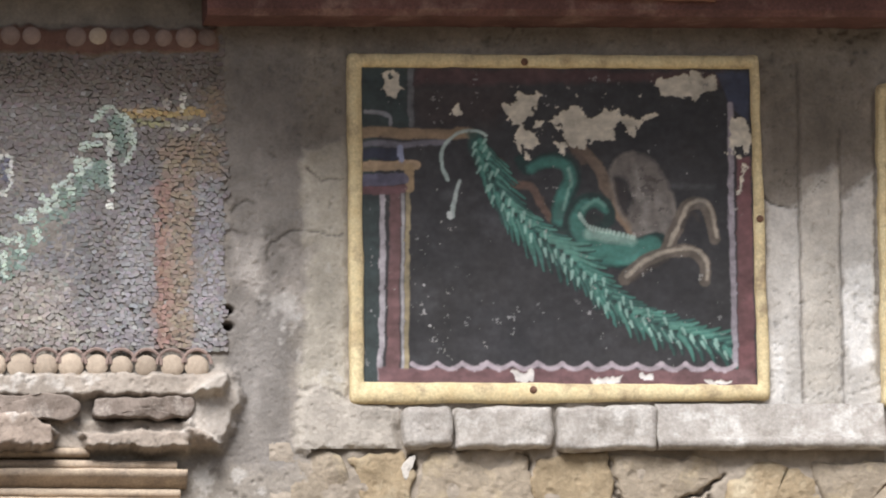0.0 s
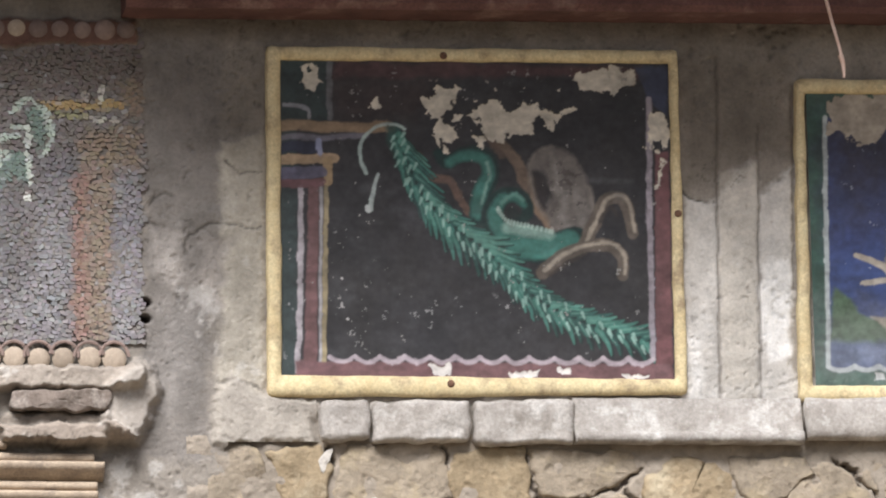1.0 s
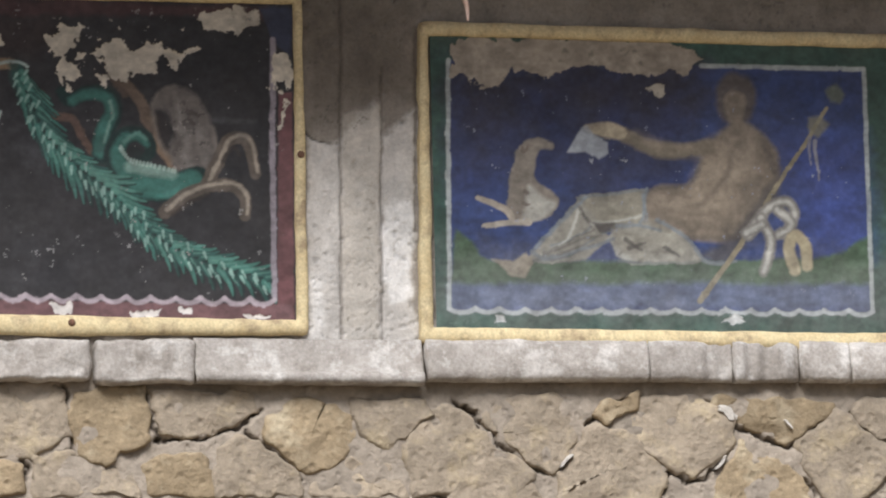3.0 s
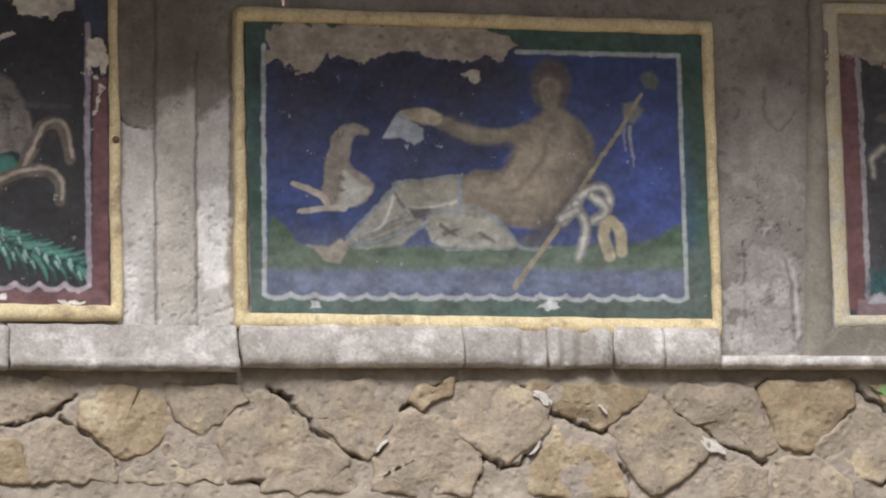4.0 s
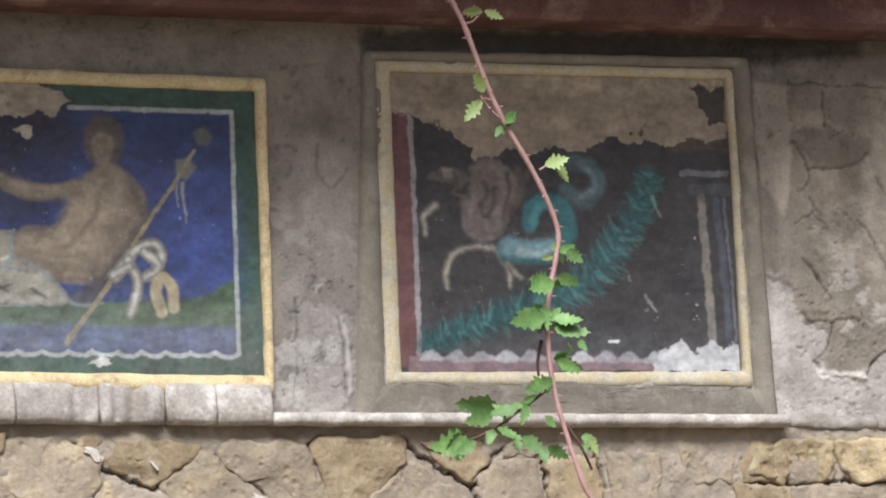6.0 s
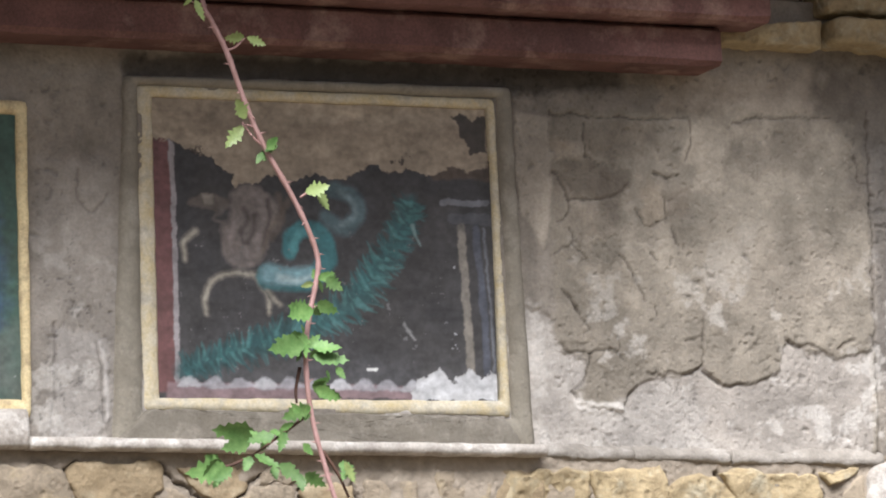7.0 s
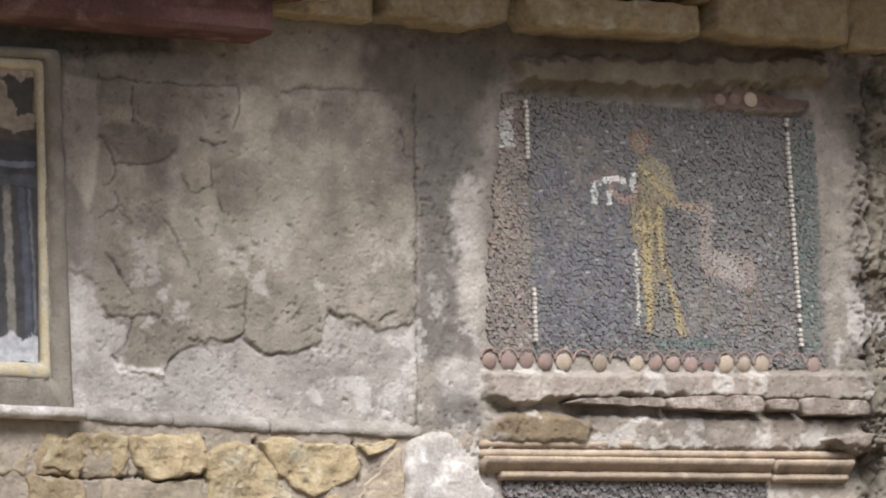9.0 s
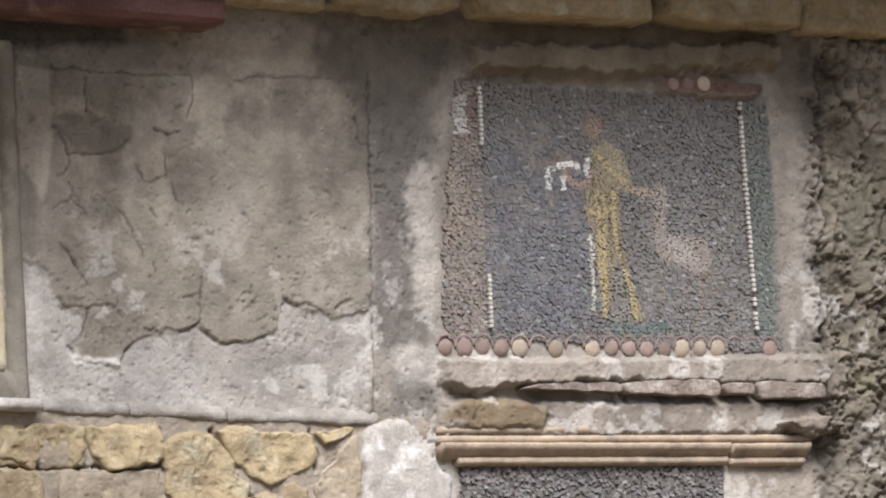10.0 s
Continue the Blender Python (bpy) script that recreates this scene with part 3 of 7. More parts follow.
# border round the last mosaic and the rough masonry at the end
W.fill([(4.300, 2.942), (4.386, 2.957), (4.383, 2.502), (4.304, 2.535)], (136, 128, 118), 0.008, 0.01, 0.8, 0.004)
W.fill([(4.303, 3.033), (4.585, 3.073), (4.580, 2.933), (4.393, 2.857), (4.311, 2.943)], (100, 92, 84), 0.02, 0.025, 0.7)
W.fill([(4.409, 3.050), (4.792, 3.094), (4.752, 2.294), (4.425, 2.287), (4.390, 2.466), (4.393, 2.802)], (116, 108, 94), 0.008, 0.016, 0.9)
_end = np.clip((W.X - 4.345) / 0.03, 0, 1)
_r = fbm(W.X, W.Z, 0.06, 5, 33, 0.6)
W.h += _end * (0.012 * _r + 0.004)
W.col *= (1 + _end * (0.45 * _r + 0.25 * fbm(W.X, W.Z, 0.015, 3, 35)))[..., None]
_ed, _ew = cells(W.X + 0.05 * W.wa, W.Z + 0.05 * W.wb, 0.075, 15)
_stone = np.clip(_ed / 0.012, 0, 1)
W.h += _end * (0.011 * _stone * (0.35 + _ew) - 0.004)
W.col *= (1 + _end * (0.35 * (_ew - 0.5) - 0.18 * (1 - _stone)))[..., None]
_hollow = np.clip((fbm(W.X, W.Z, 0.022, 3, 37, 0.6) - 0.30) / 0.08, 0, 1) * _end
W.h -= 0.006 * _hollow
W.col *= (1 - 0.35 * _hollow)[..., None]
for pts, c in (([(4.457, 3.021), (4.531, 3.030), (4.524, 2.873), (4.483, 2.889), (4.443, 2.960)], (156, 147, 136)), ([(4.423, 2.503), (4.489, 2.524), (4.497, 2.470), (4.442, 2.441)], (146, 140, 108)), ([(4.404, 2.812), (4.492, 2.834), (4.498, 2.725), (4.410, 2.702)], (126, 120, 104)), ([(4.419, 2.413), (4.504, 2.433), (4.498, 2.305), (4.404, 2.303)], (140, 130, 118))):
    W.fill(pts, c, 0.008, 0.02, 0.55, 0.008, ragged=0.008)
for crack in ([(4.396, 3.003), (4.397, 2.829), (4.388, 2.674), (4.388, 2.529), (4.399, 2.430)], [(4.519, 2.772), (4.492, 2.715)], [(4.402, 3.004), (4.442, 2.942), (4.483, 2.889)], [(4.392, 2.647), (4.407, 2.611), (4.394, 2.575)], [(4.448, 2.832), (4.480, 2.825)], [(4.410, 2.440), (4.366, 2.411)]):
    W.line(crack, 0.007, (58, 52, 46), 0.003, 0.014, 0.7, 0.3, -0.010)
# broken plaster shelves of the two cornices
W.fill([(0.192, 2.504), (0.640, 2.503), (0.645, 2.488), (0.640, 2.471), (0.192, 2.472)], (162, 151, 139), 0.003, 0.007, 1, 0.026)
W.fill([(0.267, 2.445), (0.594, 2.441), (0.593, 2.398), (0.266, 2.401)], (138, 128, 117), 0.004, 0.008, 0.9, 0.017)
W.fill([(0.592, 2.474), (0.614, 2.494), (0.644, 2.508), (0.663, 2.481), (0.655, 2.434), (0.636, 2.405), (0.601, 2.407), (0.587, 2.436)], (166, 157, 147), 0.008, 0.010, 1, 0.026, curved=True)
W.fill([(0.446, 2.422), (0.601, 2.425), (0.633, 2.405), (0.612, 2.399), (0.454, 2.402)], (148, 136, 124), 0.002, 0.007, 1, 0.028)
W.fill([(0.229, 2.452), (0.357, 2.449), (0.394, 2.438), (0.410, 2.415), (0.393, 2.398), (0.229, 2.403)], (142, 128, 116), 0.004, 0.012, 1, 0.046, curved=True)
W.fill([(3.693, 2.498), (4.378, 2.526), (4.384, 2.494), (4.371, 2.481), (4.038, 2.476), (3.816, 2.464), (3.736, 2.448), (3.697, 2.463)], (144, 134, 123), 0.004, 0.008, 1, 0.025)
W.fill([(3.697, 2.435), (4.370, 2.455), (4.374, 2.403), (3.686, 2.378)], (134, 124, 113), 0.006, 0.008, 0.9, 0.018)
W.fill([(3.680, 2.397), (3.702, 2.420), (3.726, 2.437), (3.776, 2.448), (3.835, 2.441), (3.879, 2.419), (3.856, 2.399), (3.686, 2.392)], (112, 98, 79), 0.004, 0.010, 1, 0.008)
W.fill([(4.285, 2.416), (4.386, 2.431), (4.407, 2.413), (4.347, 2.397)], (138, 126, 114), 0.002, 0.008, 1, 0.030)
W.fill([(3.751, 2.987), (4.322, 3.027), (4.316, 2.990), (4.049, 2.959), (3.750, 2.947)], (128, 116, 101), 0.006, 0.014, 0.9, 0.030)
W.fill([(4.199, 2.353), (4.367, 2.358), (4.365, 2.269), (4.197, 2.264)], (150, 139, 126), 0.01, 0.01, 0.8, 0.006)
W.fill([(3.541, 2.390), (3.716, 2.397), (3.712, 2.216), (3.538, 2.212)], (190, 184, 176), 0.01, 0.01, 0.8)
W.fill([(0.738, 2.396), (0.743, 2.477), (0.766, 2.488), (0.809, 2.459), (0.878, 2.456), (0.874, 2.402), (0.825, 2.395)], (160, 152, 142), 0.006, 0.014, 0.8, 0.007)
W.fill([(4.366, 2.530), (4.725, 2.545), (4.712, 2.215), (4.355, 2.207)], (106, 99, 88), 0.02, 0.02, 0.7)
# dark red clay behind the upper shells
W.fill([(0.196, 2.975), (0.640, 2.975), (0.644, 2.960), (0.639, 2.941), (0.195, 2.937)], (108, 80, 70), 0.003, 0.007, 0.95, 0.010)
W.fill([(4.094, 2.957), (4.143, 2.969), (4.200, 2.970), (4.288, 2.954), (4.278, 2.934), (4.184, 2.934), (4.096, 2.934)], (106, 86, 76), 0.004, 0.007, 0.95, 0.014)
# beds of the mosaics
W.fill([(0.195, 2.939), (0.646, 2.938), (0.642, 2.537), (0.193, 2.539)], (132, 125, 118), 0.004, 0.006, 1, 0.0012)
W.fill([(3.725, 2.927), (4.300, 2.942), (4.312, 2.558), (3.704, 2.533)], (124, 117, 110), 0.004, 0.008, 1, 0.0014)
# dark band over the paintings, the shade under the lintel put into the colour
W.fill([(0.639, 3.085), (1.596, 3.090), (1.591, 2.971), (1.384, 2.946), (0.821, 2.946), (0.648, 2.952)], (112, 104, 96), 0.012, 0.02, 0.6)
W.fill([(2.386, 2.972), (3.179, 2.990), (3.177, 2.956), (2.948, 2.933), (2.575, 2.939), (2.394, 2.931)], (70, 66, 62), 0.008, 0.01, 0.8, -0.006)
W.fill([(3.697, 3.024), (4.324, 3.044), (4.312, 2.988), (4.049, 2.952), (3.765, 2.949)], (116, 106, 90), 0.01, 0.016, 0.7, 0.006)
# age over the whole wall: clouds, streaks, pits and hair cracks
W.mottle(0.30, 0.20, 3)
W.mottle(0.07, 0.30, 6)
W.mottle(0.015, 0.20, 9)
_streak = fbm(W.X * 3.0, W.Z * 0.5, 0.10, 4, 41)
W.col *= (1 + 0.16 * _streak)[..., None]
_white = np.clip((fbm(W.X, W.Z, 0.05, 5, 44, 0.65) - 0.22) / 0.12, 0, 1) * np.clip((2.78 - W.Z) / 0.2, 0, 1)
W.col += (lin((206, 201, 194)) - W.col) * (0.38 * _white)[..., None]
_pit = np.clip((fbm(W.X, W.Z, 0.007, 2, 47) + 0.4 * fbm(W.X, W.Z, 0.06, 2, 48) - 0.62) / 0.1, 0, 1)
W.col *= (1 - 0.2 * _pit)[..., None]
W.h -= 0.0025 * _pit
_hd, _hw = cells(W.X + 0.03 * W.wa, W.Z + 0.03 * W.wb, 0.11, 9)
_hair = np.clip(1 - _hd / 0.0013, 0, 1) * np.clip(1.8 * fbm(W.X, W.Z, 0.16, 3, 51), 0, 1)
W.col *= (1 - 0.5 * _hair)[..., None]
W.h -= 0.0025 * _hair
W.fill([(2.419, 2.917), (2.960, 2.923), (2.968, 2.471), (2.422, 2.467)], None, 0.003, 0.0, 1, -0.03)
_gap = (W.X > 0.752 + 0.014 * W.wa) & (W.X < 3.60 + 0.01 * W.wa) & (W.Z < 2.398)
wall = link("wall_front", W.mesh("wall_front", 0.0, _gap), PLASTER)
tagged(wall, "weathered grey plaster wall with cracks, stains and flaking patches", "wall", kind="structure")

# ---- rest of the court ----
def plain(name, label, category, mat, *dims):
    return tagged(part(name, box(*dims), mat), label, category, kind="structure")


plain("ground", "trodden pale earth floor of a courtyard", "ground", EARTH, -400, 400, -400, 400, -0.3, 0.0)
plain("wall_core", "old rubble wall behind the plaster", "wall", WALLS, -3.0, 7.5, 0.045, 0.55, 0.0, 3.6)
# unseen walls, added to close the court and block light from the low sky
plain("wall_west", "unseen plain wall added to close the court", "wall", WALLS, -3.5, -3.0, -11.0, 0.55, 0.0, 3.0)
plain("wall_east", "unseen plain wall added to close the court", "wall", WALLS, 7.5, 8.0, -11.0, 0.55, 0.0, 3.0)
plain("wall_south", "unseen plain wall added to close the court", "wall", WALLS, -3.5, 8.0, -11.5, -11.0, 0.0, 3.0)
# unseen overhang, its depth set so that the wall top falls into shade
plain("eave", "unseen eave that shades the top of the paintings", "roof", PALE_WOOD, 0.45, 3.02, -0.595, 0.30, 3.24, 3.30)
# two more unseen overhangs, added and sized to weaken the shade at either end
plain("eave_west", "unseen eave added to tune the shade over the mosaic", "roof", PALE_WOOD, -3.0, 0.45, -0.42, 0.30, 3.24, 3.295)
plain("eave_end", "unseen eave added to tune the shade at the wall end", "roof", PALE_WOOD, 3.02, 7.5, -0.37, 0.30, 3.24, 3.295)

# ---- timber over the paintings ----
lintel = thing("timber_lintel", "dark red painted timber lintel boards over the paintings", "beam", at=(1.9, 0, 2.98))
part("lower_board", bar((0.62, 2.978), (3.30, 2.978), [(-0.03, 0), (0.075, 0.0), (0.083, 0.008), (0.083, 0.052), (0.075, 0.058), (-0.03, 0.058)], 0.0022, 3, 0.02), RED_WOOD, lintel, even=False)
part("upper_board", bar((-0.2, 3.038), (3.36, 3.038), [(-0.03, 0), (0.122, 0.0), (0.13, 0.008), (0.13, 0.11), (-0.03, 0.12)], 0.003, 5, 0.02), RED_WOOD, lintel, even=False)
part("worn_edge", bar((1.118, 3.002), (1.311, 2.997), [(0.05, 0), (0.098, 0.0), (0.098, 0.012), (0.05, 0.016)], 0.002, 6, 0.01), PALE_WOOD, lintel, "pale bare wood where the paint is lost")
for ob in lintel.children:
    ob.matrix_parent_inverse = lintel.matrix_world.inverted()

# ---- painted panels ----
PROFILE = [(0.0, -0.004), (0.04, 0.012), (0.14, 0.017), (0.5, 0.018), (0.85, 0.016), (0.97, 0.012), (1.0, 0.002)]


def painted_panel(label, group, outer, inner, canvas, frame_mat, board_y, nails=()):
    c = np.array(outer).mean(0)
    root = thing("painted_panel", label, "painting", group, at=(c[0], 0.0, min(q[1] for q in outer)))
    inv = root.matrix_world.inverted()
    made = [part("frame", ring(outer, inner, PROFILE, board_y + 0.004, seed=int(c[0] * 10)), frame_mat, root, "worn yellow painted raised frame"),
            link("picture", canvas.mesh("picture", board_y - 0.006), FRESCO, root, "flaking wall painting")]
    for x, z in nails:
        bm = bmesh.new()
        bmesh.ops.create_uvsphere(bm, u_segments=14, v_segments=8, radius=0.0052, matrix=Matrix.Translation((x, board_y - 0.014, z)) @ Matrix.Diagonal((1, 0.55, 1, 1)))
        made.append(part("nail", bm, RUST, root, "rusted nail head"))
    for ob in made:
        ob.matrix_parent_inverse = inv
    return root

# first painting: sea beast and garland on black
A = Sheet(0.825, 1.373, 2.475, 2.935, 0.0012, (47, 46, 49))
A.mottle(0.10, 0.22, 2)
A.mottle(0.02, 0.12, 5)
A.fill([(0.836, 2.921), (0.858, 2.921), (0.851, 2.488), (0.827, 2.488)], (48, 60, 60), 0.002, 0.003)
A.fill([(0.836, 2.921), (0.906, 2.921), (0.904, 2.839), (0.834, 2.835)], (44, 58, 58), 0.002, 0.003)
A.fill([(0.910, 2.920), (1.336, 2.916), (1.327, 2.897), (1.194, 2.900), (1.037, 2.898), (0.909, 2.896)], (84, 52, 54), 0.004, 0.006, 0.8)
A.fill([(1.324, 2.915), (1.371, 2.915), (1.369, 2.848), (1.342, 2.867)], (52, 58, 82), 0.002, 0.003)
A.fill([(0.871, 2.754), (0.885, 2.754), (0.877, 2.494), (0.859, 2.494)], (112, 76, 76), 0.0015, 0.002)
A.line([(0.860, 2.746), (0.857, 2.611), (0.851, 2.494)], 0.0075, (172, 162, 166), 0.001, 0.002, 0.9, 0, 0, 0.3)
A.line([(0.888, 2.750), (0.885, 2.626), (0.882, 2.502)], 0.0045, (168, 162, 164), 0.001, 0.002, 0.9, 0, 0, 0.3)
A.line([(0.895, 2.754), (0.891, 2.626), (0.887, 2.503)], 0.0065, (160, 142, 100), 0.001, 0.002, 0.9, 0, 0, 0.3)
A.line([(0.833, 2.784), (0.907, 2.786)], 0.013, (172, 142, 104), 0.001, 0.002, 0.9)
A.line([(0.896, 2.781), (0.897, 2.754)], 0.013, (166, 136, 92), 0.001, 0.002, 0.9)
A.line([(0.833, 2.766), (0.888, 2.767)], 0.016, (96, 92, 116), 0.001, 0.002, 0.9)
A.line([(0.832, 2.752), (0.888, 2.752)], 0.012, (112, 70, 74), 0.001, 0.002, 0.9)
A.line([(0.834, 2.831), (0.911, 2.829), (0.983, 2.829)], 0.015, (150, 122, 88), 0.0015, 0.003, 0.9)
A.line([(0.834, 2.815), (0.896, 2.814), (0.950, 2.818)], 0.008, (116, 112, 124), 0.0015, 0.003, 0.8)
A.line([(0.837, 2.801), (0.881, 2.801)], 0.015, (40, 44, 66), 0.0015, 0.003, 0.9)
A.line([(0.885, 2.811), (0.886, 2.792)], 0.007, (140, 146, 176), 0.001, 0.002, 0.9)
A.line([(0.903, 2.920), (0.901, 2.842)], 0.008, (112, 112, 116), 0.001, 0.002, 0.8, 0, 0, 0.3)
A.line([(0.839, 2.860), (0.869, 2.855), (0.873, 2.842)], 0.006, (140, 140, 146), 0.001, 0.002, 0.8)
A.fill([(0.905, 2.894), (1.037, 2.897), (1.040, 2.855), (0.974, 2.837), (0.908, 2.842)], (62, 46, 44), 0.012, 0.01, 0.6)
# beast
BROWN = (120, 98, 78)
for pts, wd, c in (([(1.020, 2.790), (1.038, 2.762), (1.065, 2.754), (1.081, 2.725), (1.100, 2.699)], 0.013, (118, 88, 70)), ([(1.136, 2.806), (1.160, 2.781), (1.172, 2.742), (1.197, 2.701)], 0.017, BROWN), ([(1.121, 2.816), (1.136, 2.789)], 0.014, (110, 88, 70)), ([(1.178, 2.758), (1.182, 2.722), (1.203, 2.687)], 0.010, (134, 108, 82))):
    A.line(pts, wd, c, 0.002, 0.004, 0.85, 0.3, 0, 0.35)
A.fill([(1.176, 2.772), (1.187, 2.795), (1.208, 2.804), (1.233, 2.794), (1.252, 2.758), (1.260, 2.715), (1.253, 2.681), (1.226, 2.670), (1.204, 2.691), (1.197, 2.715), (1.206, 2.742), (1.193, 2.767)], (112, 103, 96), 0.004, 0.006, 0.95, curved=True)
A.fill([(1.176, 2.767), (1.190, 2.765), (1.200, 2.746), (1.194, 2.715), (1.184, 2.725), (1.176, 2.746)], (50, 44, 44), 0.003, 0.004, 0.9, curved=True)
for pts in ([(1.174, 2.773), (1.184, 2.794), (1.206, 2.804)], [(1.174, 2.767), (1.178, 2.740), (1.193, 2.709)], [(1.256, 2.746), (1.261, 2.711), (1.253, 2.681)]):
    A.line(pts, 0.006, (148, 136, 124), 0.003, 0.003, 0.6, 0.3, 0, 0.5)
for pts in ([(1.209, 2.781), (1.216, 2.756), (1.228, 2.742)], [(1.211, 2.746), (1.221, 2.733), (1.216, 2.709)], [(1.220, 2.704), (1.234, 2.687)], [(1.240, 2.740), (1.245, 2.704)]):
    A.line(pts, 0.011, (154, 146, 138), 0.005, 0.004, 0.55, 0.4, 0, 0.6)
A.flecks([(1.194, 2.789), (1.257, 2.679)], (172, 162, 152), 0.008, 0.26, 31, 0.6)
A.flecks([(1.194, 2.789), (1.257, 2.679)], (66, 58, 54), 0.014, 0.26, 33, 0.6)
A.line([(1.258, 2.756), (1.287, 2.757), (1.316, 2.756)], 0.008, (84, 84, 86), 0.003, 0.004, 0.55, 0.4, 0, 0.5)
TEAL, PALE_TEAL, DEEP = (50, 116, 104), (136, 176, 160), (30, 76, 70)
A.line([(1.104, 2.707), (1.108, 2.740), (1.121, 2.767), (1.111, 2.790), (1.085, 2.792), (1.061, 2.781), (1.049, 2.793)], 0.029, (20, 50, 48), 0.002, 0.002, 1, 0.45)
A.line([(1.101, 2.712), (1.106, 2.742), (1.118, 2.767), (1.109, 2.787), (1.085, 2.790), (1.064, 2.781)], 0.020, TEAL, 0.003, 0.002, 0.9, 0.4)
A.line([(1.115, 2.781), (1.119, 2.764), (1.113, 2.746), (1.107, 2.725)], 0.005, PALE_TEAL, 0.002, 0.002, 0.6, 0.4, 0, 0.4)
A.line([(1.234, 2.672), (1.196, 2.662), (1.157, 2.666), (1.129, 2.684), (1.121, 2.709), (1.132, 2.730), (1.153, 2.736), (1.170, 2.723), (1.167, 2.706), (1.150, 2.701)], 0.044, (20, 50, 48), 0.002, 0.002, 1, 0.74)
A.line([(1.226, 2.672), (1.194, 2.664), (1.159, 2.667), (1.133, 2.686), (1.124, 2.709), (1.134, 2.728), (1.153, 2.733), (1.166, 2.722)], 0.032, TEAL, 0.003, 0.002, 1, 0.76)
A.line([(1.142, 2.692), (1.170, 2.687), (1.201, 2.681)], 0.017, PALE_TEAL, 0.003, 0.003, 0.75, 0.2, 0, 0.35)
A.line([(1.208, 2.658), (1.178, 2.650), (1.147, 2.655)], 0.009, (58, 148, 132), 0.003, 0.003, 0.5, 0.3)
A.line([(1.134, 2.725), (1.151, 2.737), (1.165, 2.729)], 0.006, (112, 170, 152), 0.002, 0.002, 0.6, 0.3, 0, 0.3)
A.fill([(1.141, 2.716), (1.154, 2.719), (1.160, 2.708), (1.147, 2.701), (1.141, 2.706)], (32, 44, 44), 0.003, 0.002, 0.9, curved=True)
for q in smooth([(1.203, 2.684), (1.170, 2.692), (1.142, 2.700), (1.127, 2.716)], n=6):
    A.line([q, q + (0.001, 0.003)], 0.004, (170, 196, 182), 0.001, 0.001, 0.7)
for pts in ([(1.248, 2.670), (1.263, 2.701), (1.279, 2.729), (1.300, 2.732), (1.311, 2.709), (1.315, 2.684)], [(1.189, 2.630), (1.217, 2.652), (1.251, 2.665), (1.282, 2.667), (1.300, 2.650), (1.299, 2.625)]):
    A.line(pts, 0.019, (98, 86, 74), 0.0015, 0.002, 0.95, 0.2)
    A.line([q + np.array((0.003, 0.003)) for q in np.array(pts)], 0.006, (168, 154, 134), 0.0015, 0.002, 0.8, 0.2, 0, 0.3)
A.line([(1.270, 2.701), (1.284, 2.720), (1.294, 2.709)], 0.007, (60, 52, 48), 0.0015, 0.002, 0.8, 0.4)
A.line([(1.199, 2.627), (1.225, 2.644), (1.249, 2.655)], 0.006, (70, 58, 50), 0.0015, 0.002, 0.7, 0.4)
# garland
rg = random.Random(4)
gar = smooth([(0.978, 2.818), (0.992, 2.781), (1.017, 2.728), (1.055, 2.688), (1.097, 2.658), (1.131, 2.622), (1.169, 2.588), (1.215, 2.563), (1.268, 2.544), (1.327, 2.528)], n=4) + np.array((0.0095, 0.005))
A.line(gar, 0.022, (32, 74, 68), 0.004, 0.006, 0.9, 0.5, curved=False)
for k in range(1, len(gar) - 1):
    d = gar[k + 1] - gar[k - 1]
    d = d / np.hypot(*d)
    f = k / len(gar)
    size = 0.056 * (1 - 0.36 * f)
    up = np.array([-d[1], d[0]])
    for foot, way, wd, shades in ((gar[k] - up * 0.002, np.array([0.16 + 0.40 * f, -1.0]), 0.0115, (TEAL, (40, 96, 86), (58, 122, 108), DEEP, DEEP)), (gar[k] + up * 0.006, d * 1.0 + up * 0.52, 0.0110, ((54, 116, 102), (74, 136, 120), TEAL, (38, 90, 82)))):
        way = way / np.hypot(*way)
        tip = foot + way * size * rg.uniform(0.8, 1.1)
        mid = (foot + tip) / 2 + d * 0.004
        A.line([foot + (0.003, -0.002), mid + (0.004, -0.002), tip + (0.002, -0.002)], wd, (22, 46, 44), 0.001, 0.001, 0.8, 0.75)
        A.line([foot, mid, tip], wd * rg.uniform(0.8, 1.0), rg.choice(shades), 0.001, 0.001, 0.95, 0.8)
        A.line([foot, mid], 0.003, (96, 152, 134), 0.001, 0.001, 0.5, 0.5)
    for _ in range(2):
        a = gar[k] + up * rg.uniform(-0.012, 0.016)
        A.line([a, a + d * 0.006 - up * 0.007], 0.0045, (150, 192, 176), 0.001, 0.001, 0.65, 0.5)
A.line([(0.955, 2.717), (0.960, 2.746), (0.966, 2.764)], 0.007, (170, 182, 176), 0.001, 0.002, 0.85, 0.3, 0, 0.2)
A.line([(0.949, 2.767), (0.941, 2.787), (0.945, 2.811), (0.962, 2.828), (0.986, 2.833), (1.003, 2.828)], 0.0055, (170, 190, 182), 0.001, 0.002, 0.85, 0.3, 0, 0.2)
A.line([(0.951, 2.719), (0.951, 2.716)], 0.008, (196, 200, 196), 0.001, 0.002, 0.9)
